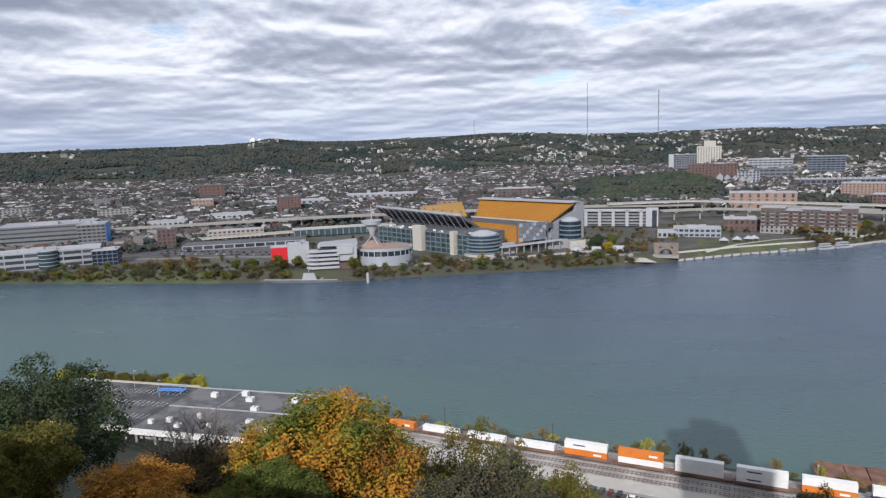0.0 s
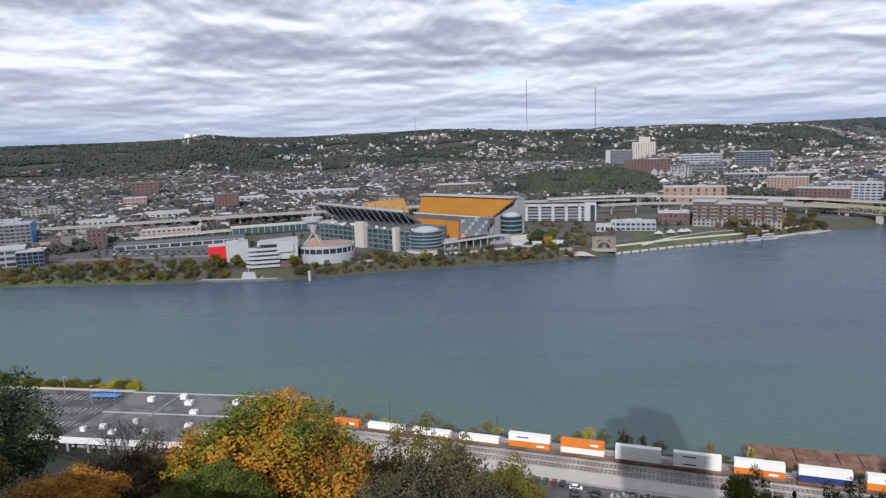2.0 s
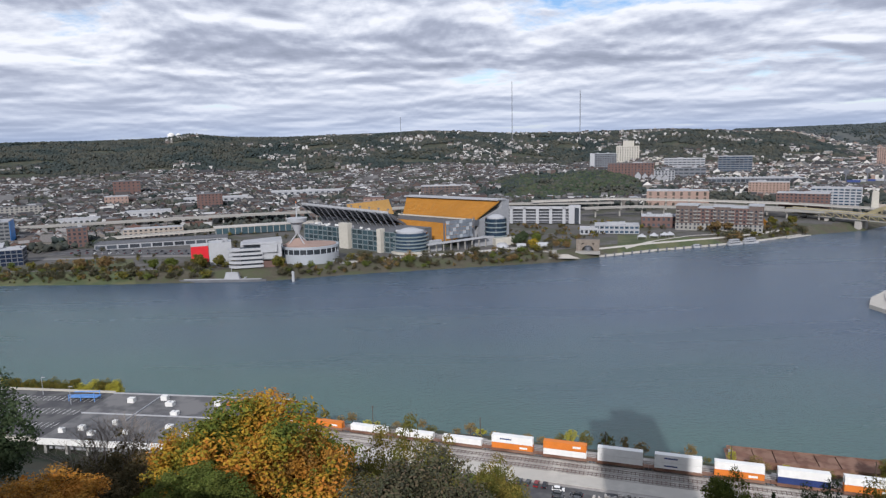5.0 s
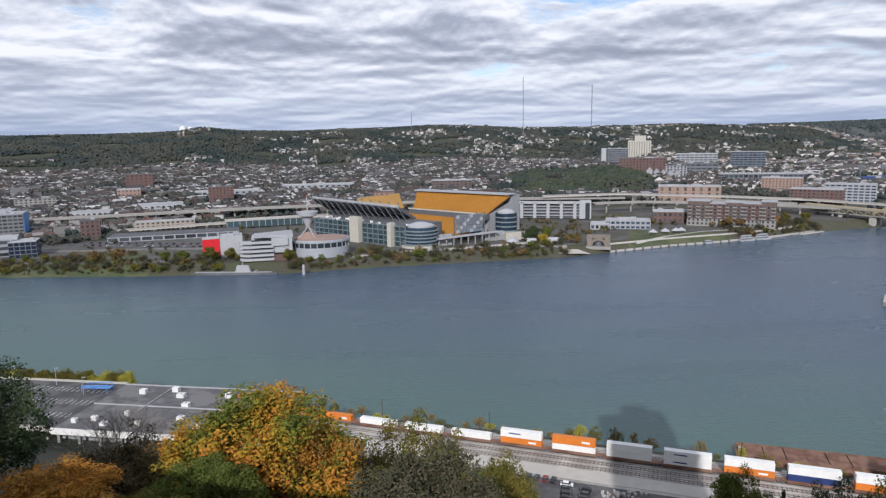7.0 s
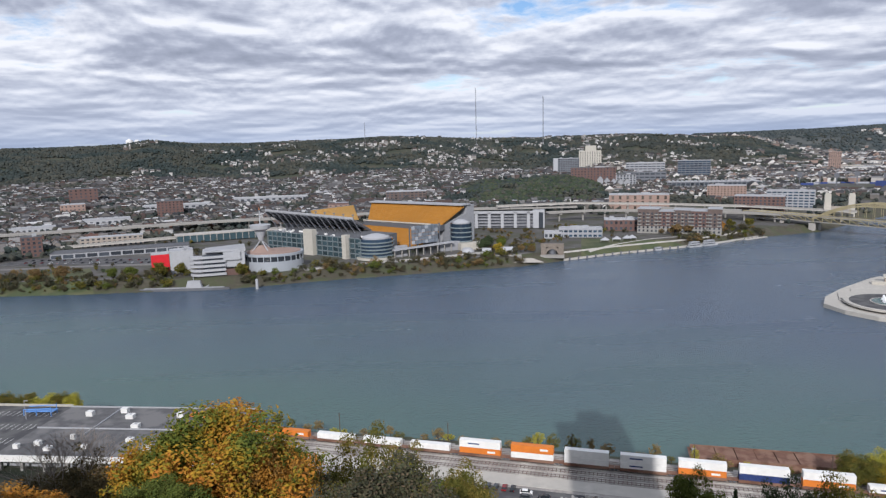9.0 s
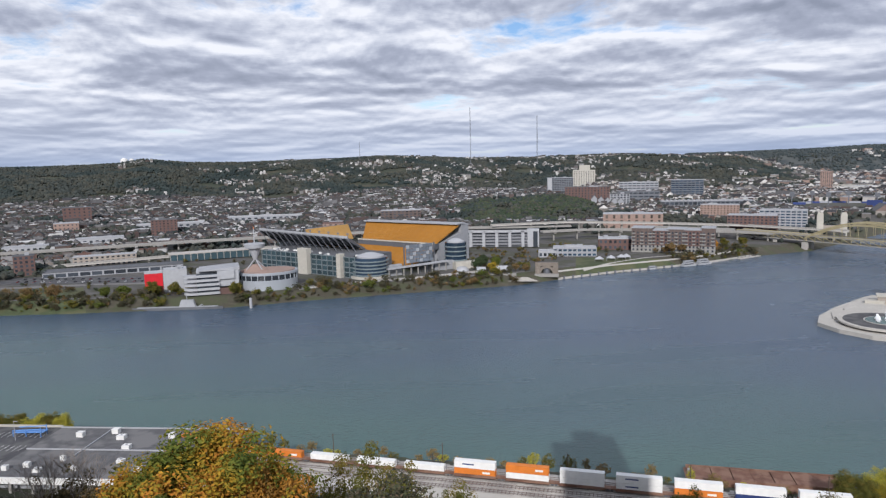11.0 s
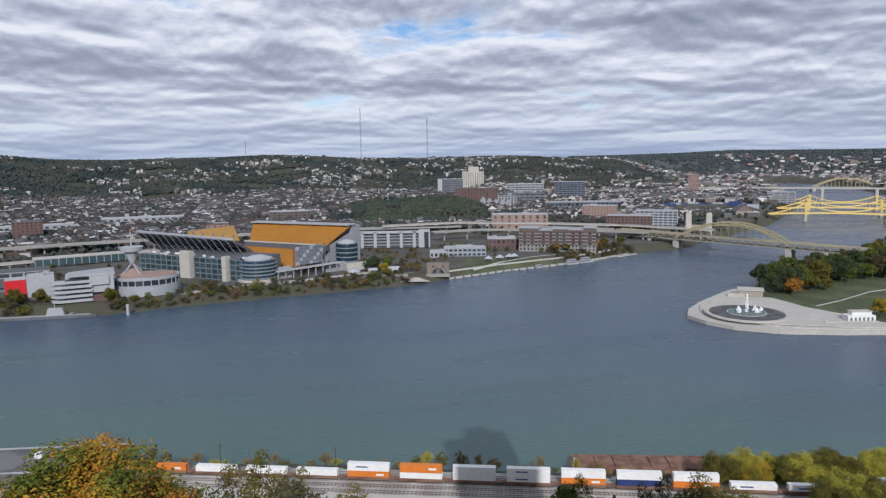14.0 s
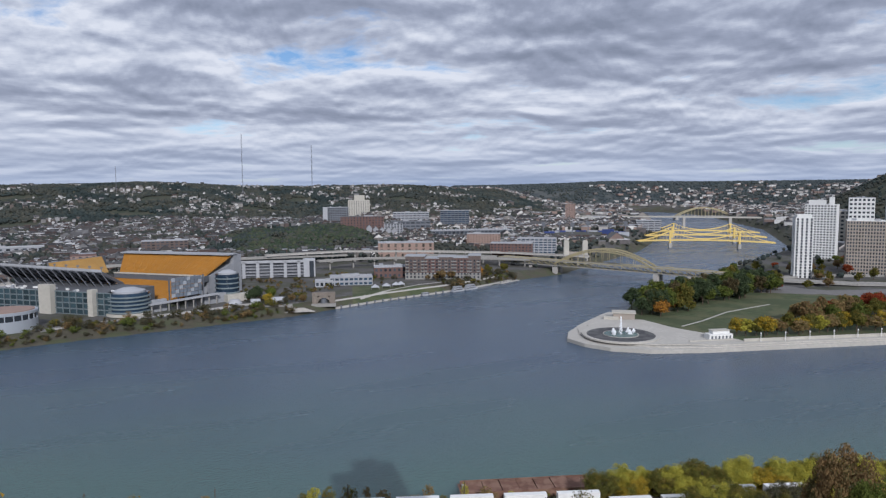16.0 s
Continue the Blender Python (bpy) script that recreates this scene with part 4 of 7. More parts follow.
for k in (-9.5, 9.5):
    part("pillar", MB().box(k, 0, 0, 5.5, 7, 12), M_OLDSTONE, t)
part("lintel", MB().box(0, 0, 9.9, 25, 6.4, 3.4), M_OLDSTONE, t)
part("plinth", MB().box(0, -4, -1.5, 26, 8, 3), M_PALE, t)
part("recess", MB().tube(0, 2, 0.5, 6, 4, 4, 14), M_STEEL, t)
t = thing("riverside_stairs", 118, 706, 3, -10, "pale concrete stairs and underpass on the bank", "stairs")
part("wall", MB().box(-4, 8, 0, 34, 6, 6), M_PALE, t)
for i in range(3):
    part("opening", MB().box(-14 + i * 10, 4.8, 0.3, 6.5, 0.8, 4), M_STEEL, t)
for i in range(8):
    part("step", MB().box(6, -6 + i * 1.3, 0, 60 - i * 3, 1.6, 0.4 + i * 0.35), M_CONC, t)
# hospital hill
t = thing("hospital_tower", 588, 2030, land1(588, 2030) - 2, -16, "cream stepped hospital tower lit by the sun", "hospital")
part("main_block", MB().box(0, 0, 0, 66, 36, 50), M_CREAM, t)
part("upper_block", MB().box(2, 0, 50, 32, 28, 15), M_CREAM, t)
part("lower_wing", MB().box(62, 4, 0, 80, 34, 14), M_CREAM, t)
for i in range(9):
    for k in range(9):
        ob = part("window_pane", pane_mesh(2.4, 2.4, M_GLASS), M_GLASS, t)
        ob.matrix_basis = pose(-28 + i * 7, -18.05, 6 + k * 4.8)
B("hospital_slab", "grey hospital slab with a white end wall", "hospital", 490, 1920, 66, 24, 46, -10, M_STEEL, M_LGREY, 9, 10, 2, (0.7, 0.5), units=2)
B("hospital_slab", "narrow white hospital end block", "hospital", 452, 1905, 12, 26, 48, -10, M_WHITE, M_WHITE, 1, 1, 1, (0.1, 0.1), M_WHITE, units=0, faces="")
B("brick_hospital", "long red brick hospital wing with pale gables", "hospital", 436, 1480, 96, 30, 34, -16, M_BRICK, M_DGREY, 6, 14, 4, (0.4, 0.5), units=3)
B("college_building", "grey stone college building with pointed gables", "college", 505, 1485, 56, 24, 26, -18, M_GREY, M_DGREY, 5, 8, 3, (0.5, 0.6), units=2)
for i in range(5):
    g_ = thing("gable_house", 440 + i * 16, 1440 + i * 4, land1(440 + i * 16, 1440) - 0.5, -16, "pale stone gabled house below the hospital", "house", "gabled houses")
    part("wall", MB().box(0, 0, 0, 12, 12, 14).add([(-6, -6, 14), (6, -6, 14), (0, -6, 21), (-6, 6, 14), (6, 6, 14), (0, 6, 21)], [(0, 1, 2), (5, 4, 3)]), M_GREY, g_)
    part("roof", MB().hexa([(-7, -6.6, 13), (0, -6.6, 21), (0, 6.6, 21), (-7, 6.6, 13)], [(-7, -6.6, 13.7), (0, -6.6, 21.7), (0, 6.6, 21.7), (-7, 6.6, 13.7)]).hexa([(0, -6.6, 21), (7, -6.6, 13), (7, 6.6, 13), (0, 6.6, 21)], [(0, -6.6, 21.7), (7, -6.6, 13.7), (7, 6.6, 13.7), (0, 6.6, 21.7)]), M_DGREY, g_)
B("dark_office", "dark grey glass office slab on the hill foot", "office building", 737, 1640, 76, 30, 43, -24, M_STEEL, M_GREY, 8, 8, 3, (0.85, 0.55), M_BLUE, units=1)
B("white_office", "white flat office building below the hill", "office building", 688, 1840, 104, 30, 26, -20, M_GREY, M_WHITE, 4, 9, 3, (0.8, 0.4), units=3)
B("dark_hall", "dark long hall in front of white offices", "hall", 586, 1570, 96, 40, 24, -20, M_STEEL, M_DGREY, 3, 8, 3, (0.8, 0.4), units=2)
B("brown_hotel", "brown brick hotel with a pale centre bay", "hotel", 602, 1200, 66, 26, 25, -27, M_SALMON, M_LGREY, 6, 12, 4, (0.4, 0.5), M_BRONZE, units=3)
B("brick_flats", "red brick riverside flats with white bands", "apartment building", 560, 1010, 70, 30, 27, -34, M_BRICK, M_LGREY, 6, 12, 4, (0.5, 0.5), units=3)
B("white_flats", "grey and white flats with blue glass bands", "apartment building", 640, 1060, 70, 30, 27, -34, M_LGREY, M_LGREY, 6, 9, 4, (0.75, 0.5), M_BLUE, units=4)
B("station_hall", "long rail station with a white sawtooth roof", "station", 680, 1420, 190, 24, 10, -14, M_STEEL, M_WHITE, 1, 20, 2, (0.8, 0.6), units=0)
st = bpy.data.objects["station_hall"]
for i in range(20):
    part("roof_ridge", MB().hexa([(-92 + i * 9.2, -11, 10.7), (-85 + i * 9.2, -11, 10.7), (-85 + i * 9.2, 11, 10.7), (-92 + i * 9.2, 11, 10.7)], [(-90 + i * 9.2, -11, 13), (-89 + i * 9.2, -11, 13), (-89 + i * 9.2, 11, 13), (-90 + i * 9.2, 11, 13)]), M_WHITE, st)
# ballpark and the town beyond
t = thing("ballpark", 905, 1285, 10, -36, "ballpark stands with dark floodlight towers", "ballpark")
for i in range(10):
    a = math.pi * (0.05 + 0.9 * i / 9)
    part("stand", MB().hexa([(85 * math.cos(a) - 10, 60 * math.sin(a) - 6, 0), (85 * math.cos(a) + 10, 60 * math.sin(a) - 6, 0), (85 * math.cos(a) + 12, 60 * math.sin(a) + 14, 0), (85 * math.cos(a) - 12, 60 * math.sin(a) + 14, 0)],
                            [(85 * math.cos(a) - 10, 60 * math.sin(a) - 6, 6), (85 * math.cos(a) + 10, 60 * math.sin(a) - 6, 6), (85 * math.cos(a) + 12, 60 * math.sin(a) + 14, 19), (85 * math.cos(a) - 12, 60 * math.sin(a) + 14, 19)]), M_BLUEBOX if i % 2 else M_GREY, t)
part("facade", MB().box(0, -34, 0, 150, 14, 12), M_TAN, t)
part("scoreboard", MB().box(48, -30, 12, 26, 3, 16), M_BLUEBOX, t, "dark blue back of the scoreboard")
for i, ox in enumerate((-95, -62, -30, 4, 52, 88)):
    tw = part("floodlight_tower", MB().box(ox, -22 + (i % 2) * 60, 0, 2.2, 2.2, 36), M_STEEL, t)
    part("lamp_rack", MB().box(ox, -22 + (i % 2) * 60, 33, 9, 2, 9), M_STEEL, tw)
B("salmon_tower", "salmon brick apartment tower catching the sun", "apartment building", 1167, 1740, 29, 26, 50, -34, M_SALMON, M_SALMON, 14, 6, 5, (0.5, 0.5), units=1)
B("white_lab", "white office block with glass bands", "office building", 1195, 1420, 62, 30, 28, -40, M_WHITE, M_LGREY, 6, 4, 2, (0.9, 0.5), units=2)

# elevated highways
def fine(pts, step=14):
    out = []
    for a_, b_ in zip(pts, pts[1:]):
        n_ = max(1, int((Vector(b_) - Vector(a_)).length / step))
        out += [tuple(Vector(a_).lerp(Vector(b_), i / n_)) for i in range(n_)]
    return out + [tuple(pts[-1])]


def viaduct(name, label, pts, width, m_deck, every, thick=1.8, column=True):
    t = thing(name, 0, 0, 0, 0, label, "highway")
    for p in fine([q[:2] for q in pts], 18):
        FOOT.append((p[0], p[1], width / 2 + 8))
    for a, b in zip(pts, pts[1:]):
        a, b = Vector(a), Vector(b)
        s = part("deck", MB().beam(a, b + (b - a).normalized() * 0.4, width, thick), m_deck, t)
        side = (b - a).normalized().cross(Vector((0, 0, 1)))
        for k in (-1, 1):
            o = side * (k * (width / 2 - 0.2)) + Vector((0, 0, thick / 2 + 0.45))
            part("barrier", MB().beam(a + o, b + o, 0.4, 0.9), M_PALE, s)
        n = max(1, int((b - a).length / every))
        for i in range(n if column else 0):
            p = a.lerp(b, (i + 0.5) / n)
            g = land1(p.x, p.y)
            if p.z - g > 3 and g > 0.2:
                part("column", MB().box(p.x, p.y, g - 1, 2.2, 2.2, p.z - g - 1, math.degrees(math.atan2(b.y - a.y, b.x - a.x))).box(p.x, p.y, p.z - 2.8, 2.6, width * 0.8, 1.9, math.degrees(math.atan2(b.y - a.y, b.x - a.x))), M_PALE, t)
    return t


viaduct("highway_viaduct", "pale concrete elevated highway on square columns", [(-760, 905, 17), (-471, 985, 19), (-293, 1030, 21), (-110, 1060, 22), (100, 1085, 23), (290, 1080, 22)], 18, M_PALE, 40)
viaduct("highway_viaduct", "pale concrete elevated highway on square columns", [(225, 1000, 22), (300, 1010, 22), (391, 990, 21), (480, 945, 20), (545, 900, 19)], 13, M_PALE, 30)
viaduct("highway_viaduct", "upper carriageway of the elevated highway", [(160, 1075, 27), (290, 1090, 27), (420, 1050, 25), (540, 1000, 22), (640, 900, 20)], 12, M_CONC, 34)
viaduct("access_ramp", "grey ramp bridge crossing the parking grounds", [(-425, 868, 12), (-300, 905, 15), (-160, 960, 17)], 11, M_CONC, 30)
t = thing("parking_terrace", -240, 925, 9, 20, "long green-glazed parking terrace beside the ramp", "parking garage")
part("body", MB().box(0, 0, 0, 110, 22, 9), M_TEAL, t)
part("roof", MB().box(0, 0, 9, 112, 23, 1.2), M_CONC, t)
for i in range(14):
    part("pier", MB().box(-54 + i * 8.3, -11.2, 0, 1, 1, 9), M_PALE, t)

# ---- bridges ----
def arch_bridge():
    """Double-deck tied arch near the point."""
    t = thing("tied_arch_bridge", 0, 0, 0, 0, "dull gold double-deck arch bridge on concrete piers", "bridge")
    a, b = Vector((560, 868, 0)), Vector((636, 734, 0))
    d = (b - a).normalized()
    s = Vector((-d.y, d.x, 0))
    def zdeck(f):
        return 21.0 - 3.0 * f
    ends = (a - d * 100, b + d * 110)
    for lvl, nm in ((0.0, "upper_deck"), (-6.5, "lower_deck")):
        part(nm, MB().ribbon([ends[0].lerp(ends[1], i / 16) + Vector((0, 0, zdeck(i / 16) + lvl)) for i in range(17)], 17, 1.3), M_PALE, t)
    for k in (-8.5, 8.5):
        prev = None
        rib = MB()
        n = 16
        for i in range(n + 1):
            f = i / n
            p = a.lerp(b, f) + s * k + Vector((0, 0, zdeck(0.4) - 3 + 4 * 25 * f * (1 - f)))
            q = p - Vector((0, 0, 3.4 * (1 - abs(2 * f - 1)) + 0.6))
            if prev:
                rib.beam(prev[0], p, 1.6, 1.7)
                rib.beam(prev[1], q, 1.2, 1.2)
                rib.beam(prev[1] if i % 2 else prev[0], p if i % 2 else q, 0.4, 0.4)
            prev = (p, q)
        part("arch_rib", rib, M_DULLGOLD, t)
        for i in range(1, n):
            f = i / n
            p = a.lerp(b, f) + s * k + Vector((0, 0, zdeck(0.4) - 3 + 4 * 25 * f * (1 - f)))
            if p.z > 24:
                part("hanger", MB().beam(p, Vector((p.x, p.y, 18)), 0.35), M_DULLGOLD, t)
        truss = MB()
        for i in range(32):
            f0, f1 = i / 32, (i + 1) / 32
            p0, p1 = ends[0].lerp(ends[1], f0) + s * k, ends[0].lerp(ends[1], f1) + s * k
            z0, z1 = zdeck(f0), zdeck(f1)
            truss.beam(p0 + Vector((0, 0, z0)), p1 + Vector((0, 0, z1 - 6.5)), 0.6)
            truss.beam(p1 + Vector((0, 0, z1)), p1 + Vector((0, 0, z1 - 6.5)), 0.6)
            truss.beam(p0 + Vector((0, 0, z0 + 1.2)), p1 + Vector((0, 0, z1 + 1.2)), 0.3, 1.0)
        part("side_truss", truss, M_DULLGOLD, t)
    for f, off in ((0, a), (1, b), (0.5, a - d * 42), (0.5, b + d * 45), (0.5, a - d * 80), (0.5, b + d * 85)):
        for k in (-7, 7):
            p = off + s * k
            part("pier", MB().box(p.x, p.y, -3, 6.5 if off in (a, b) else 4, 6 if off in (a, b) else 4, 14.5, math.degrees(math.atan2(d.y, d.x))), M_CONC, t)
    return t


arch_bridge()
t = thing("bridge_portal", 632, 926, 8, -26, "pair of pale stone pylons beside the bridge head", "monument")
for k in (-15, 15):
    part("pylon", MB().hexa([(k - 4.6, -4, 0), (k + 4.6, -4, 0), (k + 4.6, 4, 0), (k - 4.6, 4, 0)], [(k - 4, -3.4, 35), (k + 4, -3.4, 35), (k + 4, 3.4, 35), (k - 4, 3.4, 35)]), M_CREAM, t)
    part("cap", MB().box(k, 0, 35, 6.6, 5.4, 1.8), M_CREAM, t)
part("link_wall", MB().box(0, 0, 8, 22, 5, 10), M_TAN, t)
viaduct("bridge_ramp", "pale approach ramps joining the arch bridge", [(505, 960, 20), (470, 985, 20), (400, 1035, 21)], 16, M_PALE, 30)
viaduct("bridge_ramp", "pale approach ramps joining the arch bridge", [(688, 642, 14.5), (735, 600, 12), (790, 560, 10), (860, 520, 9.6)], 18, M_PALE, 30)
viaduct("bridge_ramp", "low ramp curling from the bridge to the park road", [(680, 655, 9), (730, 650, 9), (800, 640, 9.4), (900, 600, 9.4)], 10, M_PALE, 30)


def suspension_bridge(a, b, group_label):
    """One of the golden self-anchored suspension bridges."""
    t = thing("suspension_bridge", 0, 0, 0, 0, group_label, "bridge", "golden suspension bridges")
    a, b = Vector((*a, 0)), Vector((*b, 0))
    d = (b - a).normalized()
    s = Vector((-d.y, d.x, 0))
    L = (b - a).length
    def zd(f):
        return 13 + 4 * 4 * f * (1 - f)
    deck = MB().ribbon([a.lerp(b, i / 16) + Vector((0, 0, zd(i / 16))) for i in range(17)], 15, 2.6)
    part("deck", deck, M_YELLOW, t)
    t1, t2 = 0.25, 0.75
    def zc(f):
        if f < t1:
            return zd(0) + 1 + (35 - zd(0)) * (f / t1) ** 1.6
        if f > t2:
            return zd(1) + 1 + (35 - zd(1)) * ((1 - f) / (1 - t2)) ** 1.6
        u = (f - 0.5) / 0.25
        return 19.5 + 15.5 * u * u
    for k in (-7, 7):
        cable = MB().ribbon([a.lerp(b, i / 40) + s * k + Vector((0, 0, zc(i / 40))) for i in range(41)], 1.1, 1.1)
        part("cable", cable, M_YELLOW, t)
        for i in range(1, 40):
            f = i / 40
            p = a.lerp(b, f) + s * k
            part("hanger", MB().beam(p + Vector((0, 0, zd(f))), p + Vector((0, 0, zc(f))), 0.3), M_YELLOW, t)
        for f in (t1, t2):
            p = a.lerp(b, f) + s * k
            part("tower_leg", MB().box(p.x, p.y, 8, 3.2, 2.6, 28, math.degrees(math.atan2(d.y, d.x))), M_YELLOW, t)
    for f in (t1, t2):
        p = a.lerp(b, f)
        part("tower_brace", MB().beam(p + s * -7 + Vector((0, 0, 31)), p + s * 7 + Vector((0, 0, 31)), 1.6, 2.2), M_YELLOW, t)
        part("pier", MB().box(p.x, p.y, -3, 6, 20, 13, math.degrees(math.atan2(d.y, d.x))), M_CONC, t)


suspension_bridge((974, 1194), (1193, 1023), "golden suspension bridge with twin towers, lit by the sun")
suspension_bridge((1090, 1318), (1309, 1147), "golden suspension bridge standing between its two twins")
suspension_bridge((1206, 1442), (1425, 1271), "golden suspension bridge before the girder bridge")
viaduct("girder_bridge", "pale girder bridge crossing the upper river", [(1265, 1905, 35), (1420, 1778, 36), (1570, 1655, 36), (1721, 1530, 35)], 20, M_CREAM, 120, 4)
gb = bpy.data.objects["girder_bridge"]
for f in (0.4, 0.62, 0.85):
    px_, py_ = 1265 + f * 456, 1905 - f * 375
    part("pier", MB().box(px_, py_, -3, 8, 22, 37, -39), M_CONC, gb)
t = thing("arch_bridge", 0, 0, 0, 0, "far dull gold arch bridge over the upper river", "bridge")
a, b = Vector((1925, 2125, 14)), Vector((2115, 2025, 14))
part("deck", MB().beam(a - (b - a) * 0.5, b + (b - a) * 0.4, 16, 4), M_CONC, t)
for k in (-8, 8):
    rib = MB()
    for i in range(16):
        p0, p1 = (a.lerp(b, j / 16) + Vector((0, k, 4 * 34 * (j / 16) * (1 - j / 16))) for j in (i, i + 1))
        rib.beam(p0, p1, 3, 3.4)
        rib.beam(p1, Vector((p1.x, p1.y, 16)), 0.8)
    part("arch_rib", rib, M_DULLGOLD, t)
for p in (a, b):
    part("pier", MB().box(p.x, p.y, -3, 12, 24, 19, -20), M_CONC, t)

# ---- the point ----
t = thing("point_plaza", 0, 0, 0, 0, "pale paved river plaza with a stepped stone edge", "plaza")
edge = [(640, 336), (553, 359), (470, 381), (397, 399), (355, 415), (331, 435), (321, 456), (319, 478), (334, 499), (364, 524), (398, 547), (420, 556)]
inner = [(640, 350), (553, 374), (470, 397), (440, 405), (436, 430), (424, 470), (420, 500), (424, 520), (426, 540), (424, 548), (422, 552), (421, 555)]
tiers = 3
for k in range(tiers):
    mb = MB()
    f = k * 0.16
    ring_ = [(x + (ix - x) * f, y + (iy - y) * f) for (x, y), (ix, iy) in zip(edge, inner)]
    n = len(ring_)
    pts = [(x, y, -1) for x, y in ring_] + [(x, y, 3.0 + 0.9 * k + 4 * (k == 2) * 0.0) for x, y in ring_] + [(x, y, 3.0 + 0.9 * k) for x, y in inner]
    mb.add(pts, [(i, i + 1, n + i + 1, n + i) for i in range(n - 1)] + [(n + i, n + i + 1, 2 * n + i + 1, 2 * n + i) for i in range(n - 1)])
    part("terrace", mb, M_PAVE, t)
part("paving", MB().prism([(424, 470), (440, 405), (400, 408), (362, 424), (340, 446), (333, 466), (338, 486), (366, 512), (398, 536), (424, 548)], 4.2, 4.95), M_PAVE, t)
part("promenade_wall", MB().beam((438, 402, 5.6), (640, 347, 6.0), 1.2, 2.6), M_CREAM, t, "pale stone promenade wall")
t = thing("fountain", 362, 462, 5.0, 0, "round fountain basin with tall white water jets", "fountain")
fr = 32
part("rim", MB().tube(0, 0, -0.6, 0.7, fr, fr, 48), M_PAVE, t)
part("basin", MB().tube(0, 0, 0.7, 0.75, fr - 3.5, fr - 3.5, 48), M_ASPHALT, t, "dark grey basin floor")
part("inner_ring", MB().tube(0, 0, 0.75, 1.1, 15, 15, 36), M_CONC, t)
part("pool", MB().tube(0, 0, 1.1, 1.2, 14, 14, 36), WATER, t)
M_SPRAY = mat("water_spray", (0.82, 0.84, 0.86), 0.9, 0.1, 0.6)
rng = random.Random(5)
def jet(h, r, x, y):
    m_ = MB()
    for i in range(90):
        f = rng.random()
        a_, q = rng.uniform(0, 6.3), r * (0.25 + 0.75 * (1 - f)) * rng.random() ** 0.6
        z_, s_ = 1.2 + h * f, rng.uniform(0.25, 0.7)
        m_.add([(x + q * math.cos(a_) - s_, y + q * math.sin(a_), z_), (x + q * math.cos(a_) + s_, y + q * math.sin(a_), z_), (x + q * math.cos(a_), y + q * math.sin(a_) + s_, z_ + 0.3), (x + q * math.cos(a_), y + q * math.sin(a_), z_ + s_ * 2.2)], [(0, 1, 3), (1, 2, 3), (2, 0, 3), (0, 2, 1)])
    return m_
part("water_jet", jet(14, 1.5, 0, 0), M_SPRAY, t)
for x_, y_ in ((-8, -2), (9, 2), (5, -6), (-4, 5), (11, -3)):
    part("water_jet", jet(3.4, 1.9, x_, y_), M_SPRAY, t)
t = thing("park_pavilion", 428, 419, 4.5, -14, "white stone pavilion at the edge of the promenade", "pavilion")
part("wall", MB().box(0, 0, 0, 21, 8, 4.6), M_BRIGHT, t)
part("upper_wall", MB().box(1, 1, 4.6, 15, 6, 2.4), M_BRIGHT, t)
part("roof", MB().box(1, 1, 7.0, 16, 7, 0.5), M_CREAM, t)
for k in range(6):
    part("opening", MB().box(-8 + k * 3.2, -4.05, 0.6, 1.5, 0.12, 2.6), M_STEEL, t)
part("terrace_wall", MB().box(-10, -7, -1, 40, 2, 2.2), M_CREAM, t)
t = thing("stone_kiosk", 412, 522, 4.5, -35, "low tan stone kiosk beside the fountain plaza", "kiosk")
part("wall", MB().box(0, 0, 0, 20, 12, 6), M_TAN, t)
part("roof", MB().box(0, 0, 6, 22, 14, 1.2), M_CREAM, t)
part("terrace_wall", MB().box(-12, -6, 0, 14, 6, 3), M_CREAM, t)
for i in range(9):
    x_, y_ = 450 + i * 21, 396 - i * 5.7
    t = thing("street_lamp", x_, y_, 5, 0, "pale lamp post along the park promenade", "street lamp", "promenade lamps")
    part("post", MB().tube(0, 0, -0.5, 6, 0.3, 0.22, 8), M_BRIGHT, t)
    part("lantern", MB().tube(0, 0, 6, 7.2, 0.55, 0.35, 8), M_BRIGHT, t)
# park paths, roads
def strip(name, label, pts, width, z_, m, category="road", kind="structure"):
    mb = MB()
    lefts, rights = [], []
    for i, p in enumerate(pts):
        a_ = Vector(pts[max(0, i - 1)])
        b_ = Vector(pts[min(len(pts) - 1, i + 1)])
        d_ = (b_ - a_).normalized()
        n_ = Vector((-d_.y, d_.x)) * width / 2
        lefts.append(Vector(p) + n_)
        rights.append(Vector(p) - n_)
    def zz(v):
        return land1(v.x, v.y) + z_
    for i in range(len(pts) - 1):
        q_ = [rights[i], rights[i + 1], lefts[i + 1], lefts[i]]
        top_ = [(v.x, v.y, zz(v)) for v in q_]
        mb.hexa([(x, y, z - 0.5) for x, y, z in top_], top_)
    return tagged(new(name, mb.mesh(name, m)), label, category, kind=kind)


strip("road", "grey park highway behind the trees", fine([(690, 640), (700, 560), (740, 470), (800, 400), (900, 340)]), 34, 0.35, M_ROAD)
strip("road", "wide grey expressway ramps before the towers", fine([(640, 590), (690, 545), (760, 520), (900, 480)]), 26, 0.4, M_ROAD)
strip("pavement", "pale curved park path across the lawn", fine([(436, 470), (470, 480), (520, 500), (590, 510)]), 1.8, 0.2, M_CONC, "path")
strip("pavement", "pale path along the far riverbank", fine([(-520, 677), (-300, 664), (-225, 662)]), 4, 0.25, M_ROAD, "path")
strip("pavement", "grey path along the far riverbank", fine([(-92, 683), (55, 708), (126, 722), (150, 730)]), 4, 0.25, M_ROAD, "path")
strip("pavement", "grey path above the river wall", fine([(179, 731), (249, 760), (330, 786), (394, 812), (455, 846)]), 2.6, 0.22, M_CONC, "path")
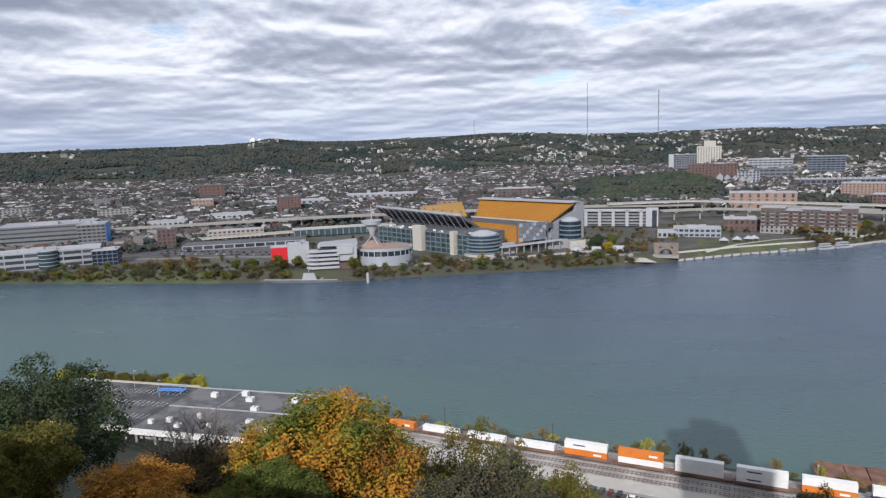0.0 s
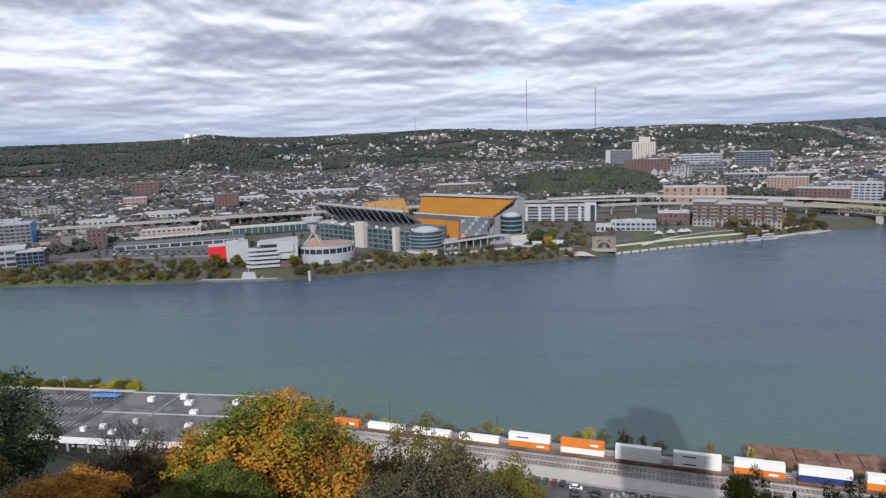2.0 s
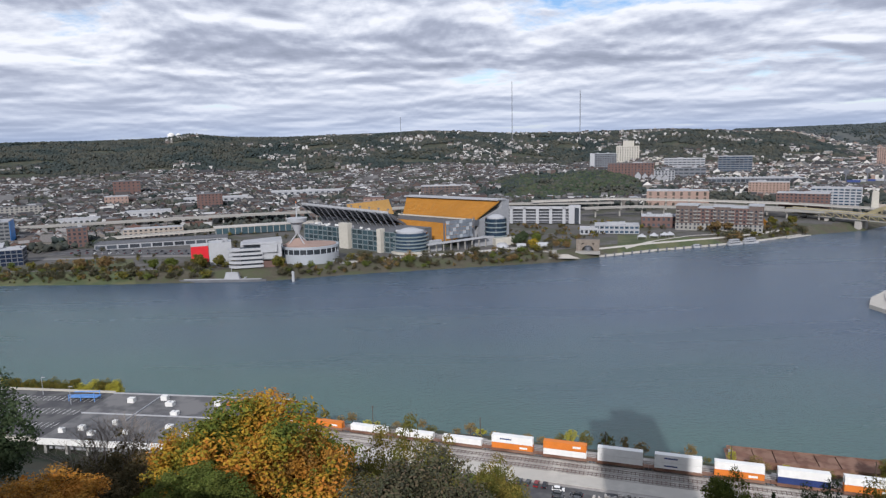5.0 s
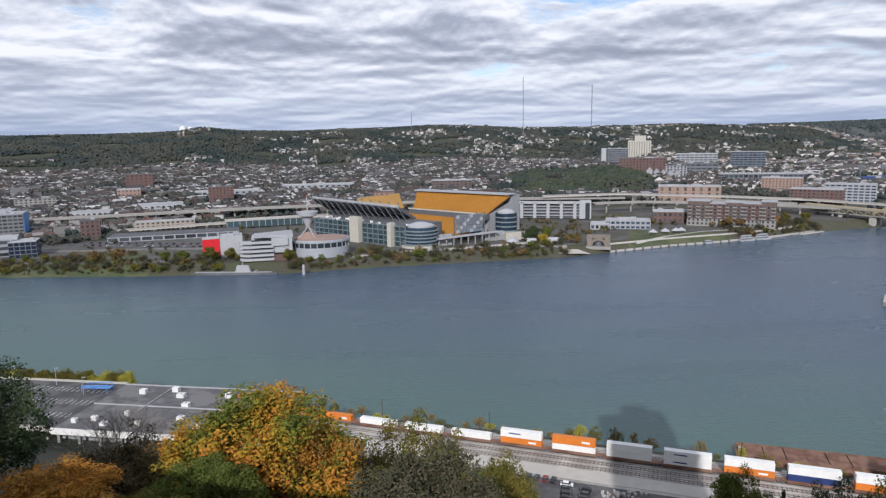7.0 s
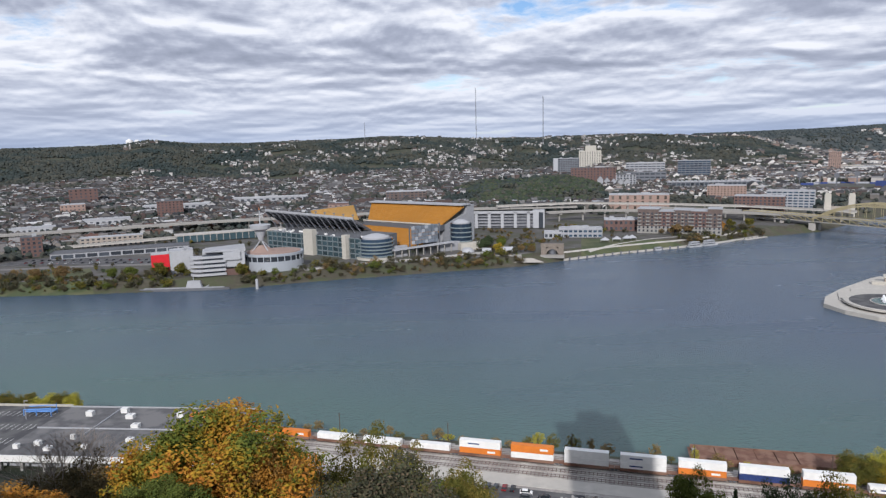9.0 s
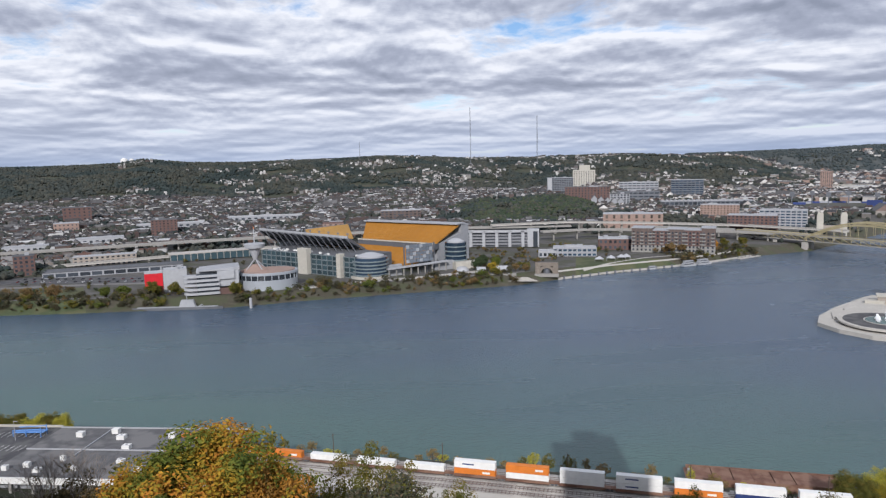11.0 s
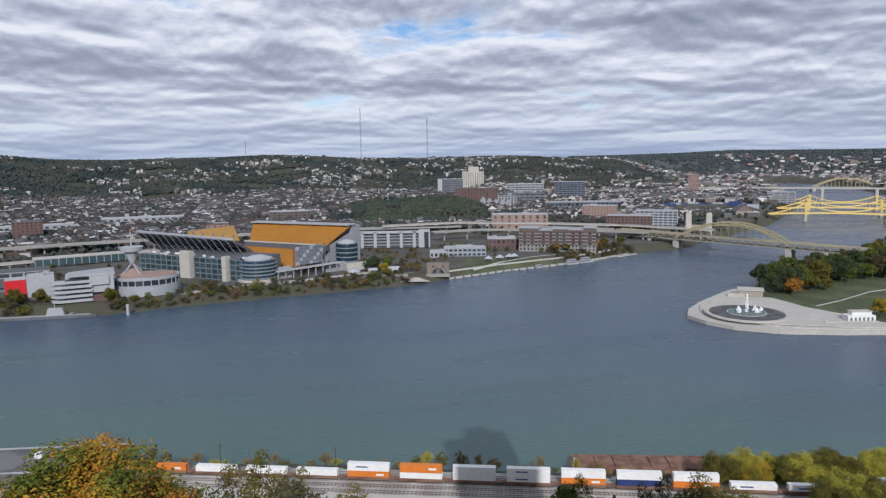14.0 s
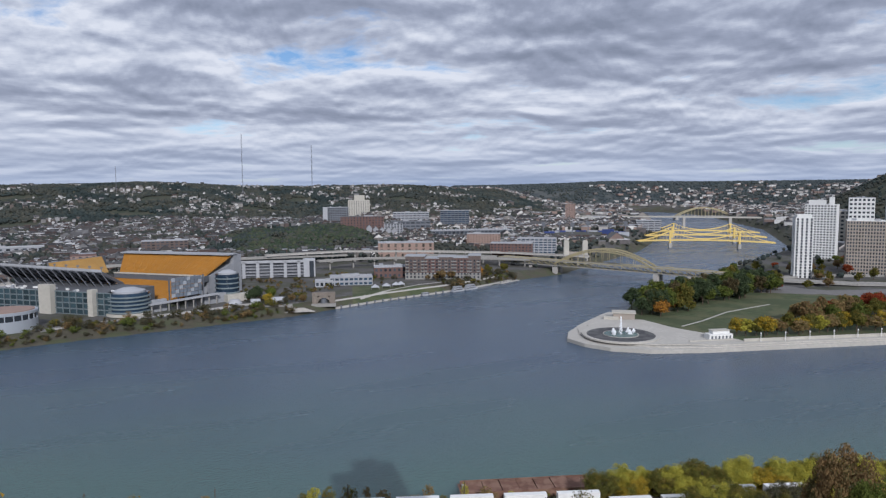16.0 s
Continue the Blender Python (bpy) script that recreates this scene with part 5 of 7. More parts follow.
strip("pavement", "pale path curving over the riverside lawn", fine([(215, 742), (262, 772), (310, 800), (345, 808)]), 2.6, 0.25, M_CONC, "path")
strip("road", "grey riverside road behind the stadium lawns", fine([(-700, 770), (-520, 742), (-400, 740), (-320, 745), (-250, 740)]), 10, 0.35, M_ROAD)
strip("pavement", "pale plaza between theatre and stadium", fine([(-95, 676), (-60, 690), (-30, 700), (20, 712), (60, 726), (95, 740)]), 12, 0.25, M_CONC, "plaza")
strip("road", "parking ground asphalt near the science museum", fine([(-440, 790), (-360, 780), (-280, 765), (-230, 750)]), 44, 0.3, M_ASPHALT, "parking lot")
# towers of the town at the point
def tower(name, label, x, y, w, d, h, yaw, wall, floors, bays, side, fill):
    t_ = building(name, label, "tower", x, y, w, d, h, yaw, wall, M_BRIGHT, floors, bays, side, fill, M_GLASS, units=2, faces="fl", z0=9)
    return t_


t1 = tower("white_tower", "white apartment tower with tall vertical piers", 799, 642, 22, 24, 80, -42, M_BRIGHT, 20, 4, 4, (0.45, 0.8))
part("crown", MB().box(0, 0, 80.5, 18, 20, 4), M_BRIGHT, t1)
t2 = tower("white_tower", "broad white apartment slab behind a slimmer tower", 1000, 770, 46, 24, 92, -62, M_BRIGHT, 22, 10, 5, (0.6, 0.5))
part("crown", MB().box(-6, 0, 92.5, 24, 16, 7).box(14, 0, 92.5, 6, 10, 12), M_BRIGHT, t2)
tower("grid_tower", "tan office tower with a fine window grid", 905, 628, 48, 30, 74, -50, M_TAN, 16, 14, 6, (0.55, 0.6))
for x_, y_, w_, h_, m_, lb in ((1180, 830, 40, 90, M_BRIGHT, "pale office tower in the town"), (1240, 905, 50, 60, M_CREAM, "cream office block in the town"), (1120, 870, 34, 50, M_LGREY, "grey office block in the town"),
                               (1110, 735, 34, 46, M_SALMON, "brick office block in the town"), (1330, 960, 44, 52, M_BRIGHT, "white office block in the town"), (1040, 820, 26, 44, M_TAN, "tan office block in the town"),
                               (1220, 790, 36, 120, M_GREY, "tall grey office tower in the town")):
    B("town_block", lb, "office building", x_, y_, w_, 30, h_, -52, m_, M_LGREY, max(4, int(h_ / 7)), 6, 3, (0.6, 0.5), units=2, faces="f")
t = thing("slanted_roof_hall", 1376, 998, 9, -54, "white hall with a sweeping slanted roof", "hall")
part("body", MB().hexa([(-26, -20, 0), (24, -20, 0), (24, 20, 0), (-26, 20, 0)], [(-26, -20, 48), (24, -20, 80), (24, 20, 80), (-26, 20, 48)]), M_BRIGHT, t)
part("glazing", MB().box(0, -20.4, 3, 46, 0.6, 22), M_GLASS, t)

# ---- plants ----
def leaf_mesh(name, seed, m, n_blobs, n_leaves, size, crown=(5, 5, 4.5, 7.5), blob=(1.3, 2.2), shell=(0.45, 0.8), cone=False):
    """Crown of loose leaf sprays, gathered in clumps, for a tree 12 m high and 10 m wide."""
    rng = np.random.default_rng(seed)
    rx, ry, rz, cz = crown
    d = rng.normal(size=(n_blobs, 3))
    d /= np.linalg.norm(d, axis=1)[:, None]
    c = d * rng.uniform(*shell, (n_blobs, 1)) * (rx, ry, rz) + (0, 0, cz)
    if cone:
        h = rng.uniform(0, 1, n_blobs) ** 1.3
        a = rng.uniform(0, 6.3, n_blobs)
        q = rx * (1 - h) * rng.uniform(0.5, 0.95, n_blobs)
        c = np.stack([q * np.cos(a), q * np.sin(a), 1.5 + h * 10.3], -1)
    c *= (rng.uniform(0.86, 1.12), rng.uniform(0.86, 1.12), 1)
    br = np.where(rng.random(n_blobs) < 0.3, blob[1], blob[0]) * rng.uniform(0.65, 1.2, n_blobs)
    if cone:
        br *= 1.15 - 0.8 * h
    k = rng.choice(n_blobs, n_leaves, p=br ** 2 / (br ** 2).sum())
    u = rng.normal(size=(n_leaves, 3)) + (0, 0, 0.25)
    u /= np.linalg.norm(u, axis=1)[:, None]
    p = c[k] + u * (br[k] * rng.uniform(0.55, 1.08, n_leaves))[:, None]
    nrm = u + rng.normal(size=(n_leaves, 3)) * 0.55
    nrm /= np.linalg.norm(nrm, axis=1)[:, None]
    a = np.cross(nrm, rng.normal(size=(n_leaves, 3)))
    a /= np.linalg.norm(a, axis=1)[:, None]
    b = np.cross(nrm, a)
    s = (size * rng.uniform(0.6, 1.3, n_leaves))[:, None]
    droop = nrm * s * 0.25
    v = np.stack([p - a * s, p - b * s * 0.6 + droop, p + a * s, p + b * s * 0.6 + droop], 1).reshape(-1, 3)
    me = bpy.data.meshes.new(name)
    me.from_pydata(v.tolist(), [], np.arange(4 * n_leaves).reshape(-1, 4).tolist())
    me.materials.append(m)
    return me


M_TWIG = mat("grey_twigs", (0.24, 0.21, 0.185), 0.95, 0.25, 0.5)


def trunk_mesh(seed, bare=False):
    rng = random.Random(seed)
    mb = MB()
    w0 = 0.16 if bare else 0.24
    mb.tube(0, 0, -1.5, 3.2, 1.4 * w0, w0, 8)
    tips = [(Vector((0, 0, 3.0)), Vector((0, 0, 1)), w0, 0)]
    while tips:
        p, d, r, lvl = tips.pop()
        n = 3 if lvl < 1 else 2 + (rng.random() < 0.4)
        if lvl >= (7 if bare else 3):
            continue
        for i in range(n):
            v = (d + Vector((rng.uniform(-1, 1), rng.uniform(-1, 1), rng.uniform(-0.1, 0.7))) * 0.85).normalized()
            L = (2.9 if lvl == 0 else 2.5 / (1 + 0.35 * lvl)) * rng.uniform(0.8, 1.2)
            q = p + v * L
            mb.beam(p, q, r * 1.3, r * 1.3)
            tips.append((q, v, r * 0.62, lvl + 1))
    return mb.mesh("trunk", M_TWIG if bare else M_BARK)


TRUNKS = [trunk_mesh(i) for i in range(3)]
BARE = trunk_mesh(11, True)
CROWNS = {}


def crown_mesh(kind, grade, var):
    key = (kind, grade, var)
    if key not in CROWNS:
        seed = var * 7 + sum(map(ord, kind)) + len(grade)
        if grade == "near":
            CROWNS[key] = leaf_mesh("crown", seed, LEAF[kind], 190, 32000, 0.122, blob=(0.7, 1.3), shell=(0.5, 1.0))
        elif grade == "sparse":
            CROWNS[key] = leaf_mesh("crown", seed, LEAF[kind], 80, 10500, 0.125, blob=(0.6, 1.2), shell=(0.35, 1.0))
        elif grade == "thin":
            CROWNS[key] = leaf_mesh("crown", seed, LEAF[kind], 60, 4200, 0.13, blob=(0.5, 1.1), shell=(0.3, 1.0))
        elif grade == "conifer":
            CROWNS[key] = leaf_mesh("crown", seed, LEAF[kind], 90, 20000, 0.13, crown=(3.6, 3.6, 5, 6), blob=(0.9, 1.4), cone=True)
        elif grade == "bank":
            CROWNS[key] = leaf_mesh("crown", seed, LEAF[kind], 26, 400, 0.68, blob=(1.1, 2.2), shell=(0.3, 1.0))
        else:
            CROWNS[key] = leaf_mesh("crown", seed, LEAF[kind], 60, 2600, 0.46, blob=(1.0, 1.8), shell=(0.45, 0.95))
    return CROWNS[key]


WORDS = {"green": "green", "olive": "olive-green", "yellow": "golden-yellow", "orange": "orange autumn", "red": "rust-red autumn", "brown": "brown autumn", "scrub": "dull brown-green", "lime": "yellow-green", "umber": "dark brown autumn", "dark": "dark green", "tan": "tan autumn", "turning": "gold and green"}
TREE_COUNT = [0]


def tree(x, y, top, width, kind, grade="near", group="", base=None, name="tree", where="on the wooded slope"):
    g = land1(x, y) if base is None else base
    h = max(2.5, top - g)
    TREE_COUNT[0] += 1
    i = TREE_COUNT[0]
    label = {"conifer": "dark green conifer " + where, "sparse": WORDS[kind] + " tree with an open crown " + where, "thin": "nearly bare brown tree " + where}.get(grade, WORDS[kind] + " leafy tree " + where)
    t = thing(name, x, y, g, (i * 67) % 360, label, "tree", group)
    t.scale = (width / 10, width / 10, h / 12.2)
    part("trunk", BARE if grade == "thin" else TRUNKS[i % 3], M_BARK, t)
    part("crown", crown_mesh(kind, grade, i % 4 if grade == "far" else i % 2 if kind == "turning" else 0), LEAF[kind], t)
    return t


# ---- the near shore ----
def rail_xy(p, s):
    """A place p metres along the railway and s metres out from the overlook."""
    return 0.944 * p + 0.331 * s, -0.331 * p + 0.944 * s


RAIL_YAW = math.degrees(math.atan2(-0.331, 0.944))


def along(name, label, p0, p1, s, width, z0, h, m, category):
    x, y = rail_xy((p0 + p1) / 2, s)
    mb = MB().box(0, 0, 0, p1 - p0, width, h)
    ob = new(name, mb.mesh(name, m))
    ob.matrix_basis = pose(x, y, z0, 0, 0, RAIL_YAW)
    return tagged(ob, label, category, kind="structure")


along("road", "pale worn service road beside the tracks", -150, 260, 229, 8, 7.6, 0.55, M_PAVE, "road")
along("pavement", "dark asphalt parking lot below the bluff", -92, 70, 214, 18, 7.6, 0.5, M_ASPHALT, "parking lot")
strip("road", "grey road at the foot of the bluff", fine([(-60, 232), (-20, 214), (33, 197), (90, 184), (150, 169), (177, 161), (260, 132), (360, 100)], 10), 9, 0.3, M_ROAD)
for s in (234.5, 239, 243.5, 249):
    along("track_bed", "pale stone track bed", -260, 300, s, 3.6, 7.7, 0.6, M_BALLAST, "track bed")
    for k in (-0.72, 0.72):
        along("rail", "worn steel rail", -260, 300, s + k, 0.16, 8.3, 0.18, M_RAIL, "rail")
SLEEPER = MB().box(0, 0, 0, 0.26, 2.6, 0.1).mesh("sleeper", M_BROWN)
for s in (239, 234.5):
    bed = [o for o in bpy.data.objects if o.name.startswith("track_bed")][1 if s == 239 else 0]
    for i in range(140):
        ob = part("sleeper", SLEEPER, M_BROWN, bed)
        ob.matrix_basis = pose(-100 + i * 1.5, 0, 0.58)

WHEEL = MB()
WHEEL.add([(0.46 * math.cos(a), y_, 0.46 * math.sin(a)) for y_ in (-0.07, 0.07) for a in np.linspace(0, 2 * math.pi, 15)[:-1]], [tuple(range(14)), tuple(range(27, 13, -1))] + [(i, i + 14, (i + 1) % 14 + 14, (i + 1) % 14) for i in range(14)])
WHEEL_ME = WHEEL.mesh("wheel", M_STEEL)


def container(z, m, length=16.15):
    """A corrugated box with corner posts."""
    mb = MB().box(0, 0, z + 0.1, length - 0.1, 2.44, 2.7)
    for sx in (-1, 1):
        for sy in (-1, 1):
            mb.box(sx * (length / 2 - 0.1), sy * 1.2, z, 0.22, 0.2, 2.9)
    for i in range(34):
        for sy in (-1, 1):
            mb.box(-length / 2 + 0.4 + i * (length - 0.8) / 33, sy * 1.235, z + 0.2, 0.18, 0.06, 2.5)
    return mb.box(0, 0, z + 2.78, length, 2.5, 0.14)


def well_car(p, boxes, s=243.5):
    x, y = rail_xy(p, s)
    names = [b.name.split("_")[0] for b in boxes]
    label = "railway well car carrying " + " over ".join(n for n in names[::-1]) + (" containers" if len(boxes) > 1 else " container")
    t = thing("freight_car", x, y, 8.48, RAIL_YAW, label, "train car", "freight train")
    fr = MB().box(0, 0, 0.55, 15.6, 2.5, 0.35)
    for sy in (-1, 1):
        fr.box(0, sy * 1.3, 0.5, 16.6, 0.16, 1.1)
    for sx in (-1, 1):
        fr.box(sx * 8.9, 0, 0.9, 2.4, 2.3, 0.35)
    part("frame", fr, M_RUST, t)
    for sx in (-1, 1):
        for o in (-0.9, 0.9):
            for sy in (-0.72, 0.72):
                w = part("wheel", WHEEL_ME, M_STEEL, t)
                w.matrix_basis = pose(sx * 8.6 + o, sy, 0.46)
        part("coupler", MB().box(sx * 10.1, 0, 0.8, 0.8, 0.3, 0.3), M_STEEL, t)
    for i, m in enumerate(boxes):
        box = part("container", container(0.95 + i * 2.92, m), m, t, m.name.replace("_", " "))
        if m is M_WHITEBOX and int(p) % 3 == 0:
            part("lettering_bar", MB().box(-2.5, -1.285, 2.4 + i * 2.92, 4.6, 0.02, 0.5), M_BLUEBOX, box, "dark blue plain lettering bar")
        if m is M_ORANGE:
            part("lettering_bar", MB().box(4.5, -1.285, 2.2 + i * 2.92, 3.0, 0.02, 0.8), M_WHITEBOX, box, "white plain lettering bar")
    return t


W_, O_, N_, G_ = M_WHITEBOX, M_ORANGE, M_BLUEBOX, M_GREYBOX
LOADS = [(O_,), (O_, O_), (O_,), (O_,), (W_,), (W_,), (W_,), (O_, W_), (W_, O_), (W_, W_), (W_, W_), (O_, W_), (N_, W_), (O_, W_), (W_,), (W_,), (O_, G_), (W_, W_), (W_, O_), (W_,)]
for i, load in enumerate(LOADS):
    well_car(-196.5 + i * 20.3, load)

# rusty barge by the bank
bx, by = rail_xy(54, 277)
t = thing("barge", bx, by, 0, RAIL_YAW + 2, "rusty flat barge moored beside the bank", "barge")
part("hull", MB().hexa([(-26, -6, -1), (26, -6, -1), (26, 6, -1), (-26, 6, -1)], [(-29, -6, 2.6), (29, -6, 2.6), (29, 6, 2.6), (-29, 6, 2.6)]), M_RUST, t)
for k in (-5.8, 5.8):
    part("coaming", MB().box(0, k, 2.6, 56, 0.4, 1.4), M_RUST, t)
for i in range(7):
    part("hatch", MB().box(-22.5 + i * 7.5, 0, 2.6, 7.2, 10.4, 1.0 + 0.2 * (i % 3)), M_RUST, t)
part("winch", MB().box(-27, 1, 2.6, 1.6, 2, 1.6), M_LGREY, t)
part("bollard", MB().tube(-27, -2, 2.6, 3.8, 0.5, 0.5, 8), M_LGREY, t)
# utility poles
for p in (-118, -70, -20, 25, 71, 120, 168):
    x, y = rail_xy(p, 253)
    t = thing("utility_pole", x, y, 7.6, RAIL_YAW, "grey wooden utility pole beside the tracks", "utility pole", "poles along the railway")
    part("post", MB().tube(0, 0, 0, 9.5, 0.2, 0.14, 8), M_BARK, t)
    part("crossarm", MB().box(0, 0, 8.6, 0.14, 2.2, 0.16), M_BARK, t)

# parking deck and flat-roofed hall by the water
t = thing("parking_deck", -192, 291, 8, -9.5, "rooftop parking deck with painted bays and pale edge", "parking garage")
part("deck", MB().box(0, 0, 4.8, 72, 50, 1.0), M_ASPHALT, t)
part("parapet", MB().box(0, 25.1, 4.6, 72, 0.5, 2.2).box(0, -25.1, 4.6, 72, 0.5, 2.2).box(-36.1, 0, 4.6, 0.5, 50, 2.2), M_CREAM, t)
for i in range(26):
    for row in (-12, 2, 16):
        ob = part("bay_line", MB().box(0, 0, 0, 0.16, 5.4, 0.03), M_DECKLINE, t) if (i, row) == (0, -12) else part("bay_line", bay_me, M_DECKLINE, t)
        bay_me = ob.data
        ob.matrix_basis = pose(-32 + i * 2.6, row, 5.8)
for i in range(8):
    part("column", MB().box(-33 + i * 9.4, -24, -1, 1, 1, 6), M_PALE, t)
part("stair_frame", MB().beam((33, 14, 5.8), (33, 14, 10), 0.25).beam((20, 14, 5.8), (20, 14, 8.6), 0.25).beam((20, 14, 8.6), (33, 14, 9.4), 0.3).beam((20, 18, 8.6), (33, 18, 9.4), 0.3).beam((33, 18, 5.8), (33, 18, 10), 0.25).beam((26, 14, 5.8), (26, 14, 9), 0.25).beam((20, 16, 7.4), (34, 16, 7.8), 3.4, 0.3), mat("blue_paint", (0.12, 0.28, 0.62), 0.5, 0.1, 2), t, "bright blue steel stair frame")
for x_, y_ in ((-20, 20), (2, 20), (24, 10)):
    t2_ = part("lamp_post", MB().tube(x_, y_, 5.8, 14.5, 0.16, 0.1, 8).box(x_ + 0.8, y_, 14.3, 1.8, 0.4, 0.25), M_LGREY, t)
t = thing("flat_roofed_hall", -112, 276, 8, -9.5, "long hall with a grey roof and white roof units", "warehouse")
part("wall", MB().box(0, 2, 0, 88, 44, 5.4), M_GREY, t)
part("roof", MB().box(0, 0, 5.4, 90, 50, 0.8), M_FELT, t)
part("fascia", MB().box(0, -25.2, 4.6, 90.5, 0.5, 2.6), M_BRIGHT, t, "white front fascia")
part("roof_edge", MB().box(0, 25.2, 5.6, 90.5, 0.4, 1.2).box(0, 2, 6.2, 90, 0.5, 0.5).box(-20, 10, 6.2, 0.5, 28, 0.5), M_LGREY, t)
for i in range(10):
    part("column", MB().box(-42 + i * 9.3, -24, -1, 1.2, 1.2, 5.8), M_PALE, t)
rng = random.Random(3)
for x_, y_ in ((-40, -17), (-33, -14), (-26, -18), (-22, -8), (-12, -16), (-10, 14), (-2, 4), (3, -9), (12, 16), (14, -16), (22, 12), (27, -2), (34, 16), (38, -12), (-30, 16), (-16, 20)):
    w_ = rng.uniform(1.4, 2.8)
    u_ = part("roof_unit", MB().box(x_, y_, 6.2, w_ * 1.25, w_, rng.uniform(1.3, 2.2)), M_BRIGHT, t)
    part("cowl", MB().tube(x_, y_, 7.2, 8.2, 0.45, 0.45, 10), M_LGREY, u_)

# parked cars
def car_kind(label, paint):
    t = thing("car", 0, 0, -50, 0, label, "car", "cars in the lot")
    body = MB().hexa([(-2.2, -0.88, 0.28), (2.2, -0.88, 0.28), (2.2, 0.88, 0.28), (-2.2, 0.88, 0.28)], [(-2.25, -0.86, 0.85), (2.1, -0.84, 0.72), (2.1, 0.84, 0.72), (-2.25, 0.86, 0.85)])
    body.hexa([(-1.5, -0.72, 1.32), (0.6, -0.72, 1.32), (0.6, 0.72, 1.32), (-1.5, 0.72, 1.32)], [(-1.3, -0.66, 1.46), (0.4, -0.66, 1.46), (0.4, 0.66, 1.46), (-1.3, 0.66, 1.46)])
    part("body", body, paint, t)
    part("windows", MB().hexa([(-2.0, -0.82, 0.83), (1.3, -0.82, 0.78), (1.3, 0.82, 0.78), (-2.0, 0.82, 0.83)], [(-1.5, -0.7, 1.34), (0.6, -0.7, 1.34), (0.6, 0.7, 1.34), (-1.5, 0.7, 1.34)]), M_CARGLASS, t)
    for sx in (-1.35, 1.35):
        for sy in (-0.8, 0.8):
            w = part("wheel", WHEEL_ME, M_TYRE, t)
            w.matrix_basis = pose(sx, sy, 0.33) @ Matrix.Diagonal((0.72, 1.6, 0.72, 1))
    for sy in (-0.6, 0.6):
        part("headlight", MB().box(2.14, sy, 0.55, 0.08, 0.3, 0.14), M_WHITE, t)
        part("tail_light", MB().box(-2.24, sy, 0.62, 0.06, 0.3, 0.14), M_RED, t)
    return t


CAR_PAINTS = [("white car in the dim parking lot", (0.75, 0.75, 0.74)), ("dark grey car in the dim parking lot", (0.05, 0.055, 0.06)), ("black car in the dim parking lot", (0.015, 0.015, 0.018)), ("silver car in the dim parking lot", (0.42, 0.43, 0.45)), ("dark red car in the dim parking lot", (0.18, 0.02, 0.02))]
spots = [(-72, 221.5, 88), (-68.5, 221.8, 92)] + [(-53 + i * 3.0, 221.5, 90) for i in range(6)] + [(-33 + 0.4 * i, 220 - i * 3.1, 4) for i in range(5)] + [(-26.5, 218 - i * 3.0, 176) for i in range(4)] + [(-49 + i * 3, 206.5, 86) for i in range(4)]
prng = random.Random(8)
for i, (p, s, yw) in enumerate(spots):
    x, y = rail_xy(p, s)
    lb, col = CAR_PAINTS[prng.choice([0, 1, 1, 2, 2, 3, 2, 1, 4])]
    key = "car_" + lb.split()[0] + lb.split()[1]
    if key not in PANES:
        PANES[key] = car_kind(lb, mat(key + "_paint", col, 0.25, 0.05, 2, spec=0.6))
        ob = PANES[key]
        ob.matrix_basis = pose(x, y, 8.12, 0, 0, RAIL_YAW + yw)
    else:
        copy_thing(PANES[key], pose(x, y, 8.12, 0, 0, RAIL_YAW + yw + prng.uniform(-4, 4)))
for i in range(34):
    x, y = -415 + (i % 17) * 9.5 + prng.uniform(-1, 1), 776 - (i % 17) * 1.6 + (i // 17) * 17 + prng.uniform(-0.5, 0.5)
    ob = copy_thing(PANES[prng.choice([k for k in PANES if isinstance(k, str)])], pose(x, y, land1(x, y) + 0.32, 0, 0, 80 + prng.choice([0, 180])))
    ob["group"] = "cars by the museum"
copy_thing(PANES["car_whitecar"], pose(31, 198, land1(31, 198) + 0.35, 0, 0, -18))

# dark shed, orange frame and hut at the foot of the bluff
t = thing("dark_shed", 44, 184, 8, -17, "dark blue-black shed with a wide open door", "shed")
part("wall", MB().box(-5.2, 0, 0, 0.5, 9, 6).box(5.2, 0, 0, 0.5, 9, 6).box(0, 4.3, 0, 10.5, 0.5, 6).box(0, -4.3, 4.2, 10.5, 0.5, 1.8), M_STEEL, t)
part("roof", MB().hexa([(-5.8, -5, 6), (5.8, -5, 6), (5.8, 5, 6), (-5.8, 5, 6)], [(-5.8, -5, 6.3), (5.8, -5, 6.3), (5.8, 5, 7.1), (-5.8, 5, 7.1)]), mat("slate_blue_roof", (0.06, 0.075, 0.10), 0.6, 0.2, 3), t)
for i in range(4):
    part("door_post", MB().box(-3.6 + i * 2.4, -4.4, 0, 0.2, 0.3, 4.2), M_LGREY, t)
t = thing("brick_annex", 52.5, 183, 8, -17, "small brown brick annex with a flat roof", "shed")
part("wall", MB().box(0, 0, 0, 6, 7, 4.2), M_BROWN, t)
part("roof", MB().box(0, 0, 4.2, 6.4, 7.4, 0.4), M_BROWN, t)
t = thing("orange_conveyor", 58, 188, 8, -17, "orange-red steel hoist with a slanting arm", "machine")
part("column", MB().box(0, 0, 0, 1.5, 1.5, 11), M_ORANGE, t)
part("arm", MB().beam((0.5, 0, 10), (7.5, 1, 5.5), 1.0, 1.4), M_ORANGE, t)
part("foot", MB().box(0, 0, 0, 3, 3, 0.6), M_CONC, t)
t = thing("debris_heap", *rail_xy(-14, 219.5), 8, 0, "low heap of pale broken concrete", "rubble heap")
rng = random.Random(4)
